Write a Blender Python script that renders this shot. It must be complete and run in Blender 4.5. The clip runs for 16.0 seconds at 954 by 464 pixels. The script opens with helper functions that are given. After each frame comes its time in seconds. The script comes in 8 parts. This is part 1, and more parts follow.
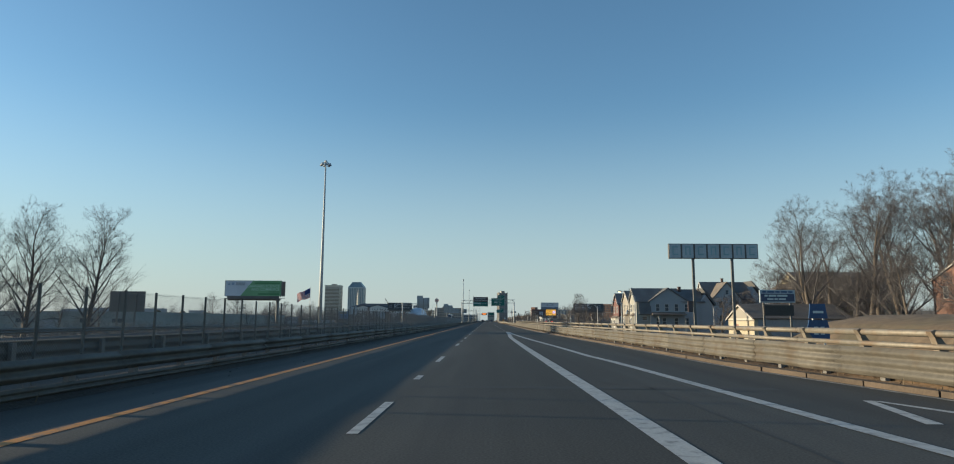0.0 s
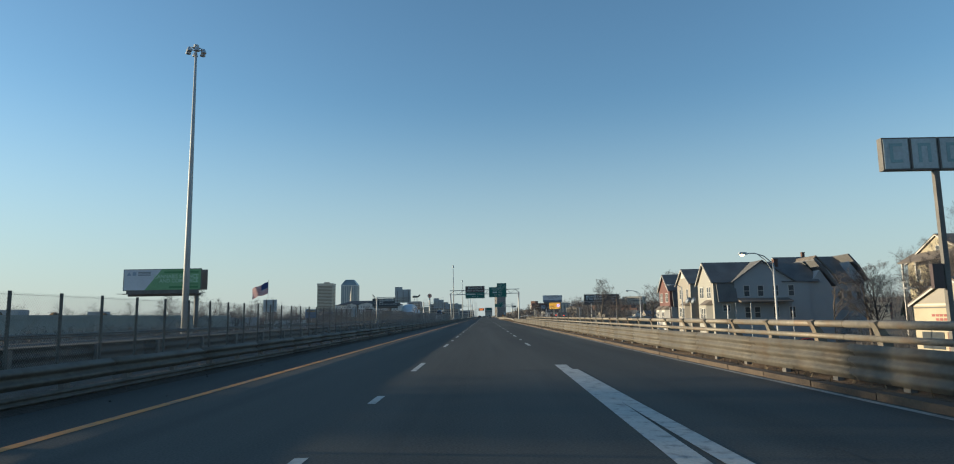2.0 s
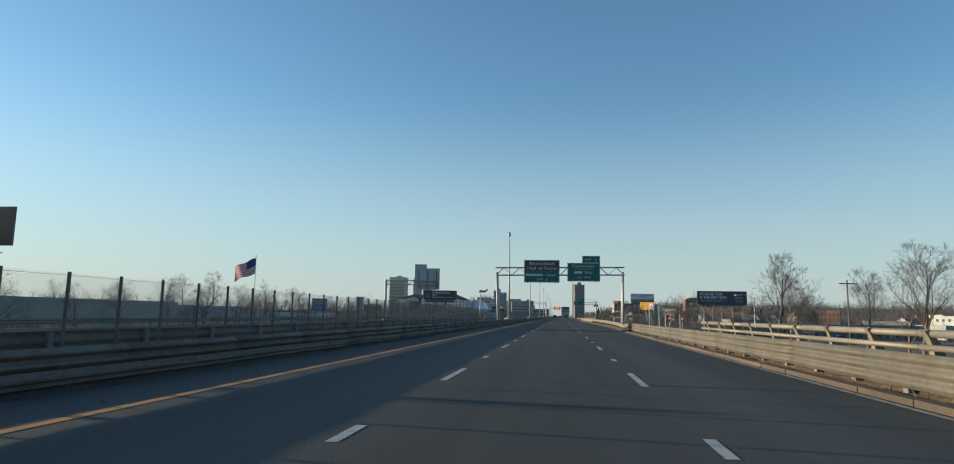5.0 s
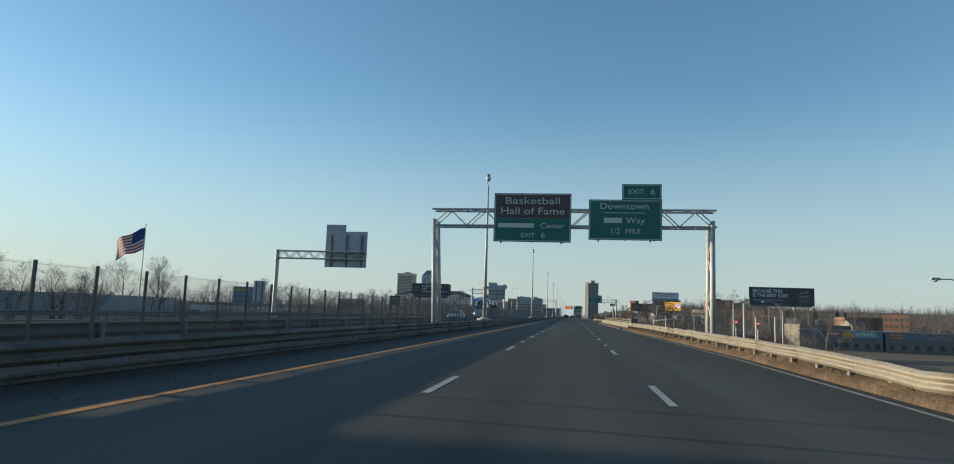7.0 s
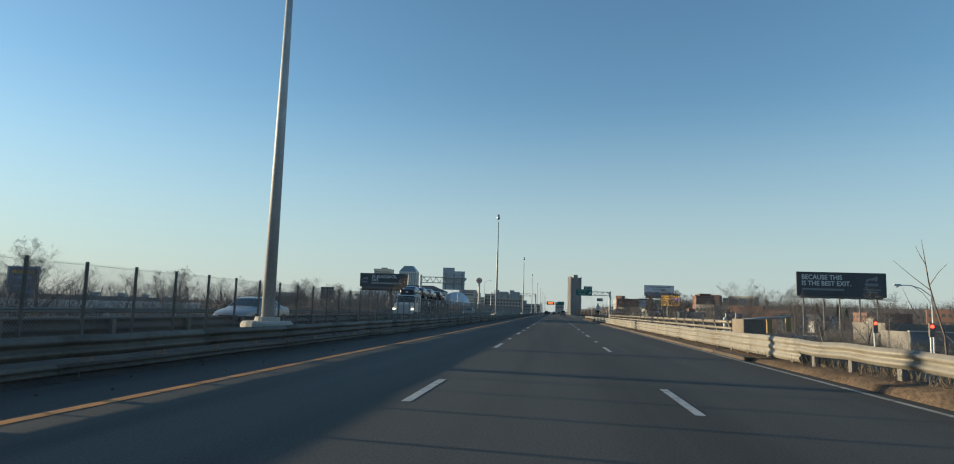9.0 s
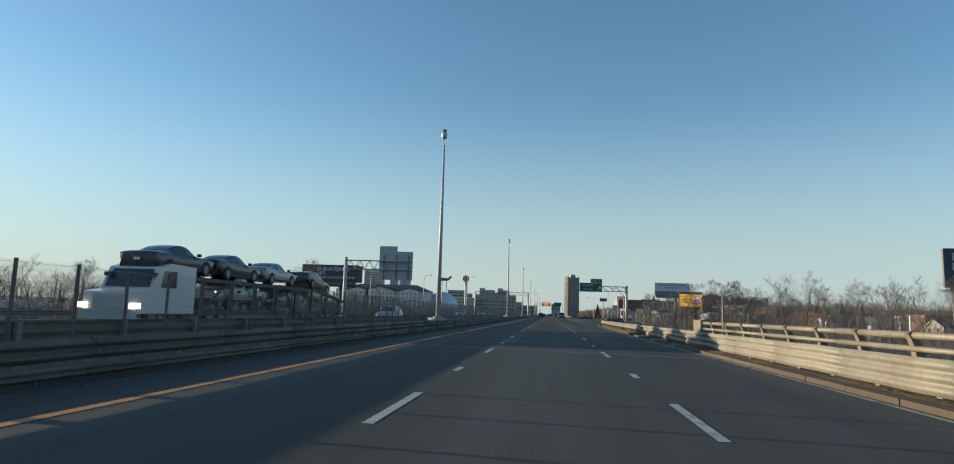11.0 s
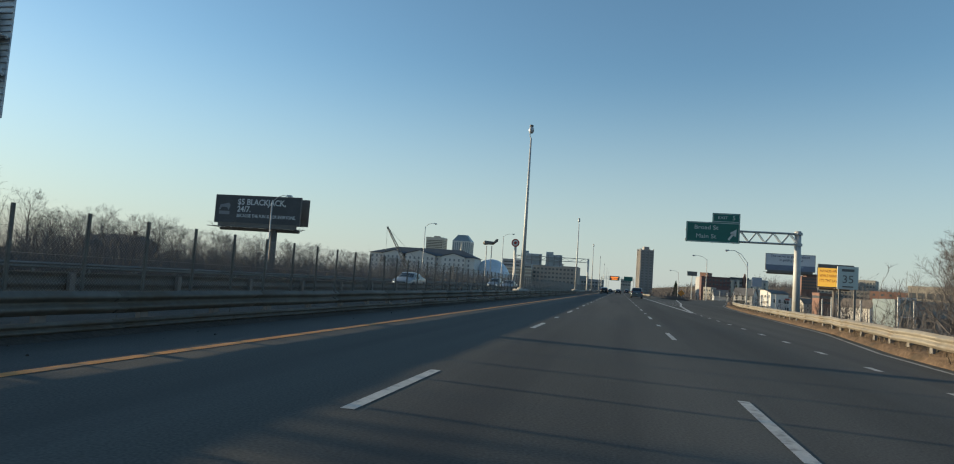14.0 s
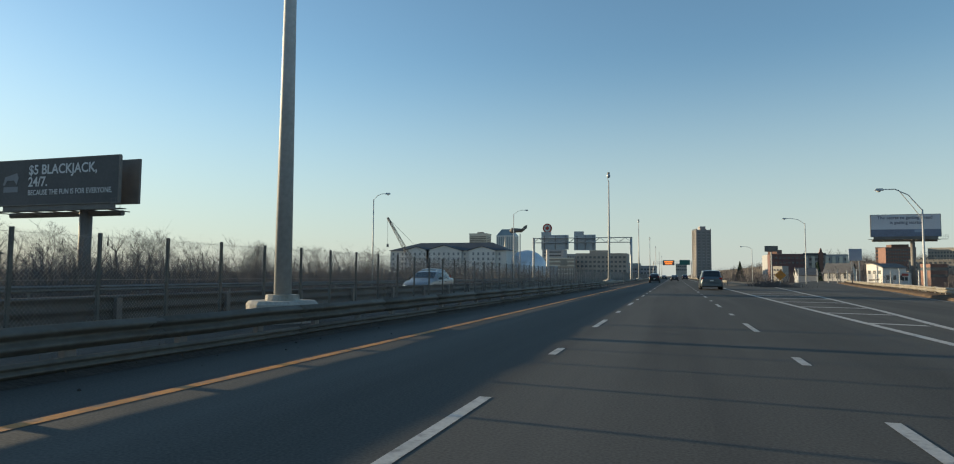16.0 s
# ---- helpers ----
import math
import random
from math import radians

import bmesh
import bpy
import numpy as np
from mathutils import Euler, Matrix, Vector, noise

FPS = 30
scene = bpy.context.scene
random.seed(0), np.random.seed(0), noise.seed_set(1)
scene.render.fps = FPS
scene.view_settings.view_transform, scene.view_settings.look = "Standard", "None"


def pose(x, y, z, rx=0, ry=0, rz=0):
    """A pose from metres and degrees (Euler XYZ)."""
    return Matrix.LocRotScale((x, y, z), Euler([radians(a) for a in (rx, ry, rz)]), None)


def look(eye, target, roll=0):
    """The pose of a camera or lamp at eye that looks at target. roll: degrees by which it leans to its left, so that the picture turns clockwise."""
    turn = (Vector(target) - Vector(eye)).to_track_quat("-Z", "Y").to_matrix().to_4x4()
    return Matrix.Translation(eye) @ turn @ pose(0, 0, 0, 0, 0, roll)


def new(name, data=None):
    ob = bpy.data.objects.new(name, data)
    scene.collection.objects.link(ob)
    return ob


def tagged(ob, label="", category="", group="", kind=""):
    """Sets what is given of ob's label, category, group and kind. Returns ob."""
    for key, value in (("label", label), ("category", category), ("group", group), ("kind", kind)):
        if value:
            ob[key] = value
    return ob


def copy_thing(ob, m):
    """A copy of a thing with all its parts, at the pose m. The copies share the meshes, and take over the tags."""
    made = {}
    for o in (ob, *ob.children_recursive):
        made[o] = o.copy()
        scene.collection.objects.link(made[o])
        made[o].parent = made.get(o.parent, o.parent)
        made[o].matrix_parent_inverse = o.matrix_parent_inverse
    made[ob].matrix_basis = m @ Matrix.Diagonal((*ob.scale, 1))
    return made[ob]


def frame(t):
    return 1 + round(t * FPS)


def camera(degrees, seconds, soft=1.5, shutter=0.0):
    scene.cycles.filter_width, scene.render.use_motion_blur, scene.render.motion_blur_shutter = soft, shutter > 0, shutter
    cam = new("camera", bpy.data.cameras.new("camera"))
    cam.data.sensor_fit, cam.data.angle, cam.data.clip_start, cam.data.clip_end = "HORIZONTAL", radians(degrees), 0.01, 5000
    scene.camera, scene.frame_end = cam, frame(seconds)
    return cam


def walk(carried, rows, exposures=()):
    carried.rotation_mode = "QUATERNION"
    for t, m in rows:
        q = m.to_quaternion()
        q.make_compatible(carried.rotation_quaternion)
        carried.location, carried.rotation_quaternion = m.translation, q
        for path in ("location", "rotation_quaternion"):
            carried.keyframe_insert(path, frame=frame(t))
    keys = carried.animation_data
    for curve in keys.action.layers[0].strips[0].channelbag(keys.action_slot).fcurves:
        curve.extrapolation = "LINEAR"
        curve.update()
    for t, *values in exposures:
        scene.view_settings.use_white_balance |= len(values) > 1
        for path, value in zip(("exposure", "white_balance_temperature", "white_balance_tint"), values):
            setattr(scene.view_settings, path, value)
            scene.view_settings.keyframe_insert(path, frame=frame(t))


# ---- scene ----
EXPO = 0.68
SKY_STRENGTH, SKY_AIR, SKY_DUST, SKY_OZONE, SUN_STRENGTH = 0.15, 1.0, 0.35, 2.8, 4.8
cam = camera(72.97, 16.0, soft=1.05)
PATH = [
    (0, (-0.378, 0.000, 1.230), (-0.679, 19.813, 3.941), 0.35),
    (0.5, (-0.439, 13.333, 1.206), (-0.459, 33.163, 3.814), 0.15),
    (1, (-0.416, 26.595, 1.186), (-0.433, 46.425, 3.789), -0.70),
    (1.5, (-0.316, 39.784, 1.223), (-0.419, 59.606, 3.878), -0.81),
    (2, (-0.108, 52.861, 1.291), (-0.280, 72.693, 3.878), -0.91),
    (2.5, (0.047, 65.906, 1.281), (-0.242, 85.740, 3.838), -1.05),
    (3, (0.101, 78.923, 1.300), (-0.286, 98.756, 3.844), -1.30),
    (3.5, (0.154, 91.916, 1.253), (-1.503, 111.682, 3.814), 0.83),
    (4, (0.200, 104.852, 1.266), (-2.097, 124.565, 3.736), 1.20),
    (4.5, (0.286, 117.773, 1.226), (-2.182, 137.457, 3.765), 0.89),
    (7, (0.371, 182.604, 1.243), (-2.599, 202.227, 3.716), 1.97),
    (7.5, (0.228, 195.605, 1.221), (-2.660, 215.235, 3.732), 2.09),
    (8, (0.097, 208.679, 1.229), (-2.658, 228.330, 3.735), 2.02),
    (8.5, (0.028, 221.779, 1.204), (-2.459, 241.468, 3.687), 1.77),
    (9, (0.036, 234.887, 1.198), (-2.374, 254.597, 3.589), 1.79),
    (11.5, (0.113, 300.357, 1.225), (-2.145, 320.075, 3.694), 1.69),
    (12, (0.225, 313.355, 1.245), (-2.019, 333.084, 3.641), 1.58),
    (12.5, (0.324, 326.257, 1.219), (-1.917, 345.999, 3.508), 2.53),
    (13, (0.368, 339.056, 1.234), (-2.090, 358.773, 3.522), 2.40),
    (13.5, (0.405, 351.755, 1.214), (-2.419, 371.431, 3.425), 2.01),
    (14, (0.382, 364.353, 1.169), (-4.005, 383.809, 2.662), 3.97),
    (14.5, (0.263, 376.877, 1.170), (-5.825, 395.904, 2.129), 0.85),
    (15, (0.196, 389.425, 1.177), (-6.343, 408.263, 2.724), 1.31),
    (15.5, (0.112, 402.043, 1.170), (-6.312, 420.891, 3.036), 2.94),
    (16, (0.042, 414.730, 1.257), (-5.792, 433.815, 2.577), 0.39),
]
walk(cam, [(t, look(eye, target, roll)) for t, eye, target, roll in PATH], exposures=[(0.0, EXPO - 0.04, 6350, 2), (4.5, EXPO, 6350, 2), (9.0, EXPO, 6500, 2), (12.5, EXPO + 0.04, 6500, 2), (15.0, EXPO + 0.02, 6950, 4), (16.0, EXPO + 0.09, 6950, 4)])

# ---------------------------------------------------------------- world and sun
SUN_EL, SUN_SIDE = 7.2, 7.0          # degrees above the horizon; degrees ahead of due left
to_sun = Vector((-math.cos(radians(SUN_SIDE)) * math.cos(radians(SUN_EL)),
                 math.sin(radians(SUN_SIDE)) * math.cos(radians(SUN_EL)), math.sin(radians(SUN_EL))))
world = bpy.data.worlds.new("world")
scene.world = world
world.use_nodes = True
wn = world.node_tree.nodes
wl = world.node_tree.links
sky = wn.new("ShaderNodeTexSky")
sky.sky_type = "NISHITA"
sky.sun_disc = False
sky.sun_elevation = radians(SUN_EL)
sky.sun_rotation = radians(-90 + SUN_SIDE)
sky.air_density, sky.dust_density, sky.ozone_density = SKY_AIR, SKY_DUST, SKY_OZONE
wn["Background"].inputs["Strength"].default_value = SKY_STRENGTH
# pale winter haze low in the sky, thinning upwards
aloft = wn.new("ShaderNodeSeparateXYZ")
wl.new(wn.new("ShaderNodeTexCoord").outputs["Generated"], aloft.inputs[0])
thin = wn.new("ShaderNodeMapRange")
thin.interpolation_type = "SMOOTHSTEP"
thin.inputs["From Min"].default_value, thin.inputs["From Max"].default_value = -0.02, 0.34
thin.inputs["To Min"].default_value, thin.inputs["To Max"].default_value = 0.83, 0.0
wl.new(aloft.outputs["Z"], thin.inputs["Value"])
haze = wn.new("ShaderNodeMixRGB")
haze.inputs["Color2"].default_value = (2.12, 2.42, 2.66, 1)
wl.new(thin.outputs[0], haze.inputs["Fac"])
wl.new(sky.outputs["Color"], haze.inputs["Color1"])
wl.new(haze.outputs[0], wn["Background"].inputs["Color"])
sun_data = bpy.data.lights.new("sun", "SUN")
sun_data.energy, sun_data.angle, sun_data.color = SUN_STRENGTH, radians(0.5), (1.0, 0.80, 0.56)
sun = new("sun", sun_data)
sun.rotation_euler = to_sun.to_track_quat("Z", "Y").to_euler()


# ---------------------------------------------------------------- materials
def material(name, colour, rough=0.7, metal=0.0, vary=0.18, coarse=0.6, fine=14.0, bump=0.15, stretch=(1, 1, 1),
             stain=None, stain_amount=0.0, island=0.0, local=False, coat=0.0, distance=0.02, gloss=0.5):
    """A surface with two scales of tint, fine relief and, if given, stains of a second colour."""
    m = bpy.data.materials.new(name)
    m.use_nodes = True
    n, l = m.node_tree.nodes, m.node_tree.links
    b = n["Principled BSDF"]
    b.inputs["Roughness"].default_value, b.inputs["Metallic"].default_value = rough, metal
    b.inputs["Coat Weight"].default_value, b.inputs["Specular IOR Level"].default_value = coat, gloss
    if local:
        src = n.new("ShaderNodeTexCoord").outputs["Object"]
    else:
        src = n.new("ShaderNodeNewGeometry").outputs["Position"]
    mp = n.new("ShaderNodeMapping")
    mp.inputs["Scale"].default_value = stretch
    l.new(src, mp.inputs["Vector"])
    big, small = n.new("ShaderNodeTexNoise"), n.new("ShaderNodeTexNoise")
    big.inputs["Scale"].default_value, big.inputs["Detail"].default_value = coarse, 5
    small.inputs["Scale"].default_value, small.inputs["Detail"].default_value = fine, 4
    l.new(mp.outputs[0], big.inputs["Vector"])
    l.new(src, small.inputs["Vector"])
    add = n.new("ShaderNodeMath")
    add.operation = "ADD"
    l.new(big.outputs[0], add.inputs[0])
    l.new(small.outputs[0], add.inputs[1])
    rng = n.new("ShaderNodeMapRange")
    rng.inputs["From Min"].default_value, rng.inputs["From Max"].default_value = 0.7, 1.3
    rng.inputs["To Min"].default_value, rng.inputs["To Max"].default_value = 1 - vary, 1 + vary
    l.new(add.outputs[0], rng.inputs["Value"])
    val = rng.outputs[0]
    if island:
        r = n.new("ShaderNodeObjectInfo").outputs["Random"]
        r2 = n.new("ShaderNodeMapRange")
        r2.inputs["To Min"].default_value, r2.inputs["To Max"].default_value = 1 - island, 1 + island
        l.new(r, r2.inputs["Value"])
        mul = n.new("ShaderNodeMath")
        mul.operation = "MULTIPLY"
        l.new(val, mul.inputs[0])
        l.new(r2.outputs[0], mul.inputs[1])
        val = mul.outputs[0]
    hsv = n.new("ShaderNodeHueSaturation")
    hsv.inputs["Color"].default_value = (*colour, 1)
    l.new(val, hsv.inputs["Value"])
    col = hsv.outputs[0]
    if stain:
        st = n.new("ShaderNodeTexNoise")
        st.inputs["Scale"].default_value, st.inputs["Detail"].default_value = coarse * 2.3, 7
        l.new(mp.outputs[0], st.inputs["Vector"])
        sr = n.new("ShaderNodeMapRange")
        sr.inputs["From Min"].default_value, sr.inputs["From Max"].default_value = 0.52, 0.68
        sr.inputs["To Max"].default_value = stain_amount
        l.new(st.outputs[0], sr.inputs["Value"])
        mx = n.new("ShaderNodeMixRGB")
        mx.inputs["Color2"].default_value = (*stain, 1)
        l.new(sr.outputs[0], mx.inputs["Fac"])
        l.new(col, mx.inputs["Color1"])
        col = mx.outputs[0]
    l.new(col, b.inputs["Base Color"])
    if bump:
        bp = n.new("ShaderNodeBump")
        bp.inputs["Strength"].default_value, bp.inputs["Distance"].default_value = bump, distance
        l.new(small.outputs[0], bp.inputs["Height"])
        l.new(bp.outputs[0], b.inputs["Normal"])
    return m


def glowing(name, colour, strength):
    m = bpy.data.materials.new(name)
    m.use_nodes = True
    b = m.node_tree.nodes["Principled BSDF"]
    b.inputs["Base Color"].default_value = (*colour, 1)
    b.inputs["Emission Color"].default_value = (*colour, 1)
    b.inputs["Emission Strength"].default_value = strength
    return m


ASPHALT = material("asphalt", (0.086, 0.082, 0.074), 0.8, vary=0.42, coarse=0.45, fine=38, bump=0.10, stretch=(1, 0.035, 1),
                   stain=(0.052, 0.050, 0.049), stain_amount=0.45, gloss=0.12)
ASPHALT_OLD = material("asphalt_far_side", (0.06, 0.058, 0.055), 0.85, vary=0.22, coarse=0.3, fine=25, bump=0.3, stretch=(1, 0.1, 1), gloss=0.15)
SEALANT = material("crack_sealant", (0.038, 0.036, 0.033), 0.8, vary=0.2)
WHITE_PAINT = material("white_road_paint", (0.44, 0.43, 0.40), 0.7, vary=0.16, coarse=2.5, fine=30, bump=0.25, stain=(0.16, 0.155, 0.15), stain_amount=0.75)
EDGE_PAINT = material("worn_edge_line_paint", (0.33, 0.315, 0.28), 0.75, vary=0.25, coarse=1.8, fine=25, bump=0.1, stain=(0.10, 0.095, 0.085), stain_amount=0.85)
BLOCK = material("stained_tan_concrete", (0.20, 0.165, 0.13), 0.9, vary=0.2, coarse=0.8, fine=14, bump=0.3, stain=(0.11, 0.09, 0.07), stain_amount=0.6)
YELLOW_PAINT = material("yellow_road_paint", (0.52, 0.205, 0.035), 0.7, vary=0.2, coarse=1.5, fine=25, bump=0.25, stain=(0.14, 0.12, 0.09), stain_amount=0.8)
DIRT = material("roadside_dirt", (0.052, 0.043, 0.034), 0.95, vary=0.35, coarse=0.8, fine=12, bump=0.8, stain=(0.034, 0.029, 0.025), stain_amount=0.8, distance=0.05)
GROUND = material("winter_ground", (0.138, 0.100, 0.066), 0.95, vary=0.35, coarse=0.03, fine=1.2, bump=0.6, stain=(0.07, 0.075, 0.045), stain_amount=0.7, distance=0.2)
VERGE_DIRT = material("reddish_verge_dirt", (0.115, 0.081, 0.056), 0.95, vary=0.4, coarse=0.7, fine=9, bump=0.9, stain=(0.075, 0.06, 0.045), stain_amount=0.85, distance=0.05, gloss=0.1)
CONCRETE = material("concrete", (0.36, 0.345, 0.31), 0.85, vary=0.22, coarse=0.7, fine=18, bump=0.35, stain=(0.17, 0.15, 0.12), stain_amount=0.7)
KERB = material("granite_kerb", (0.085, 0.062, 0.044), 0.85, vary=0.25, coarse=0.6, fine=20, bump=0.4, stain=(0.075, 0.055, 0.04), stain_amount=0.85, island=0.2)
GALV = material("galvanised_steel", (0.42, 0.43, 0.43), 0.62, 0.2, vary=0.15, coarse=0.5, fine=9, bump=0.06, stain=(0.36, 0.345, 0.32), stain_amount=0.5)
RAIL = material("weathered_guardrail_steel", (0.235, 0.215, 0.18), 0.65, 0.2, vary=0.16, coarse=0.5, fine=8, bump=0.06,
                stain=(0.17, 0.13, 0.09), stain_amount=0.6, island=0.10)
RAIL_DARK = material("old_dark_steel", (0.16, 0.15, 0.14), 0.7, 0.2, vary=0.2, coarse=0.8, fine=10, bump=0.1)
RAIL_DIRTY = material("dirt_streaked_rail_steel", (0.122, 0.110, 0.091), 0.7, 0.2, vary=0.22, coarse=0.7, fine=8, bump=0.06,
                      stain=(0.10, 0.075, 0.05), stain_amount=0.7, island=0.12)
TUBE = material("weathered_tube_rail", (0.215, 0.19, 0.155), 0.6, 0.25, vary=0.2, coarse=0.9, fine=12, bump=0.1, stain=(0.2, 0.13, 0.08), stain_amount=0.6)
OPP_RAIL = material("rusty_dark_rail_steel", (0.10, 0.095, 0.085), 0.75, 0.2, vary=0.25, coarse=0.8, fine=10, bump=0.1)
POST_RUST = material("dark_fence_steel", (0.13, 0.12, 0.105), 0.75, 0.2, vary=0.25, coarse=1.2, fine=14, bump=0.12)
WIRE = material("chain_link_wire", (0.30, 0.285, 0.26), 0.6, 0.4, vary=0.1, bump=0)
GREEN = material("green_sign_sheeting", (0.012, 0.13, 0.105), 0.5, vary=0.10, coarse=0.8, fine=6, bump=0.02)
BROWN = material("brown_sign_sheeting", (0.075, 0.052, 0.052), 0.5, vary=0.10, coarse=0.8, fine=6, bump=0.02)
BLUE = material("blue_sign_sheeting", (0.03, 0.075, 0.17), 0.5, vary=0.12, coarse=0.8, fine=6, bump=0.02)
SIGN_WHITE = material("white_sign_sheeting", (0.55, 0.59, 0.56), 0.5, vary=0.06, bump=0)
SIGN_BACK = material("bare_aluminium_sign_back", (0.42, 0.46, 0.50), 0.5, 0.35, vary=0.12, coarse=0.7, fine=6, bump=0.04)
# darker copy of the sign-back aluminium, with the ribs' shade put into its colour
RIB = material("shaded_aluminium_rib", (0.27, 0.29, 0.31), 0.6, 0.3, vary=0.1, bump=0)
BARK = material("grey_brown_bark", (0.13, 0.105, 0.085), 0.9, vary=0.25, coarse=1.0, fine=9, bump=0.5, local=True)
TWIG = material("bare_winter_twigs", (0.096, 0.088, 0.090), 0.9, vary=0.2, coarse=0.6, fine=3, bump=0, local=True)
BRUSH = material("dry_brush_twigs", (0.105, 0.097, 0.096), 0.9, vary=0.25, coarse=0.6, fine=3, bump=0, local=True)
WOODS = material("distant_bare_woods", (0.086, 0.080, 0.086), 0.95, vary=0.25, coarse=0.05, fine=0.8, bump=0)
WAREHOUSE = material("weathered_grey_warehouse_wall", (0.30, 0.30, 0.275), 0.85, vary=0.15, coarse=0.12, fine=3, bump=0.1, stain=(0.2, 0.2, 0.18), stain_amount=0.5)
EVERGREEN = material("dark_evergreen_needles", (0.03, 0.05, 0.028), 0.9, vary=0.3, coarse=0.8, fine=4, bump=0, local=True)
STRAW = material("dead_straw_grass", (0.13, 0.10, 0.066), 0.95, vary=0.3, coarse=1.0, fine=5, bump=0)
YELLOW_SIDING = material("pale_yellow_clapboard", (0.36, 0.315, 0.225), 0.75, vary=0.09, coarse=0.4, fine=9, bump=0.1)
HOTEL_GLASS = material("pale_curtained_glass", (0.22, 0.24, 0.26), 0.25, vary=0.2, coarse=0.2, fine=2, bump=0)
CREAM = material("cream_clapboard", (0.33, 0.315, 0.28), 0.75, vary=0.09, coarse=0.4, fine=9, bump=0.1)
TAN = material("tan_clapboard", (0.29, 0.262, 0.225), 0.75, vary=0.09, coarse=0.4, fine=9, bump=0.1)
MAROON = material("maroon_clapboard", (0.15, 0.072, 0.064), 0.75, vary=0.12, coarse=0.4, fine=9, bump=0.1)
GREY_SIDING = material("grey_vinyl_siding", (0.35, 0.365, 0.38), 0.7, vary=0.08, coarse=0.4, fine=9, bump=0.1)
SHINGLE = material("dark_roof_shingles", (0.14, 0.138, 0.138), 0.9, vary=0.25, coarse=0.6, fine=9, bump=0.4)
SHINGLE_BROWN = material("brown_roof_shingles", (0.16, 0.135, 0.115), 0.9, vary=0.25, coarse=0.6, fine=9, bump=0.4)
TRIM_WHITE = material("white_trim_paint", (0.50, 0.48, 0.45), 0.6, vary=0.06, bump=0.03)
BRICK = material("red_brick_wall", (0.19, 0.105, 0.082), 0.85, vary=0.2, coarse=0.3, fine=6, bump=0.25)
STONE_PALE = material("pale_stone_cladding", (0.60, 0.55, 0.46), 0.8, vary=0.12, coarse=0.15, fine=3, bump=0.1)
STUCCO_WHITE = material("off_white_wall", (0.58, 0.57, 0.55), 0.8, vary=0.10, coarse=0.1, fine=3, bump=0.1)
WALL_GREY = material("grey_wall_panels", (0.30, 0.305, 0.31), 0.8, vary=0.12, coarse=0.1, fine=3, bump=0.1)
WALL_BROWN = material("brown_precast_concrete", (0.36, 0.31, 0.265), 0.8, vary=0.12, coarse=0.1, fine=3, bump=0.1)
ROOF_FLAT = material("flat_roof_membrane", (0.34, 0.34, 0.34), 0.85, vary=0.2, coarse=0.08, fine=2, bump=0.1)
ROOF_SLATE = material("dark_slate_roof", (0.06, 0.07, 0.08), 0.7, vary=0.2, coarse=0.2, fine=4, bump=0.2)
GLASS = material("window_glass", (0.075, 0.085, 0.095), 0.12, 0.0, vary=0.2, coarse=0.2, fine=2, bump=0)
RIBBON_GLASS = material("bronze_ribbon_glass", (0.16, 0.13, 0.11), 0.3, 0.0, vary=0.15, coarse=0.05, fine=1, bump=0)
GLASS_TOWER = material("blue_tower_glass", (0.22, 0.27, 0.29), 0.3, 0.1, vary=0.15, coarse=0.05, fine=1, bump=0)
SILVER = material("silver_dome_panels", (0.56, 0.60, 0.64), 0.45, 0.3, vary=0.15, coarse=0.15, fine=2, bump=0.05)
RUBBER = material("tyre_rubber", (0.02, 0.02, 0.02), 0.85, vary=0.15, fine=20, bump=0.1, local=True)
RIM = material("alloy_rim", (0.17, 0.175, 0.18), 0.4, 0.5, vary=0.1, bump=0, local=True)
CAR_GLASS = material("tinted_car_glass", (0.02, 0.024, 0.028), 0.06, 0.0, vary=0.1, bump=0, local=True, coat=0.5)
PLASTIC = material("black_trim_plastic", (0.025, 0.025, 0.027), 0.6, vary=0.1, bump=0.03, local=True)
TAIL = material("red_tail_lens", (0.35, 0.012, 0.012), 0.25, vary=0.1, bump=0, local=True)
HEADLENS = material("clear_head_lens", (0.45, 0.46, 0.46), 0.15, vary=0.05, bump=0, local=True)
PLATE = material("pale_number_plate", (0.62, 0.62, 0.60), 0.5, vary=0.05, bump=0, local=True)
LIT = glowing("lit_headlamp", (1.0, 0.92, 0.75), 1.0)
LAMP_GLOW = glowing("glowing_sodium_lamp", (1.0, 0.62, 0.22), 5.0)
RED_LIGHT = glowing("red_signal_light", (1.0, 0.06, 0.03), 3.0)
LED_ORANGE = glowing("orange_led_screen", (0.80, 0.40, 0.06), 0.55)
LED_DARK = glowing("dark_led_writing", (0.22, 0.07, 0.02), 0.3)
LED_WHITE = glowing("white_led_disc", (0.8, 0.75, 0.8), 0.7)
LED_PURPLE = glowing("purple_led_ring", (0.45, 0.12, 0.45), 0.6)
LED_RED = glowing("orange_message_board", (0.9, 0.22, 0.04), 0.8)


def paint(name, colour, metal=0.4):
    return material(name, colour, 0.32, metal, vary=0.06, coarse=0.5, fine=4, bump=0, local=True, coat=0.6)


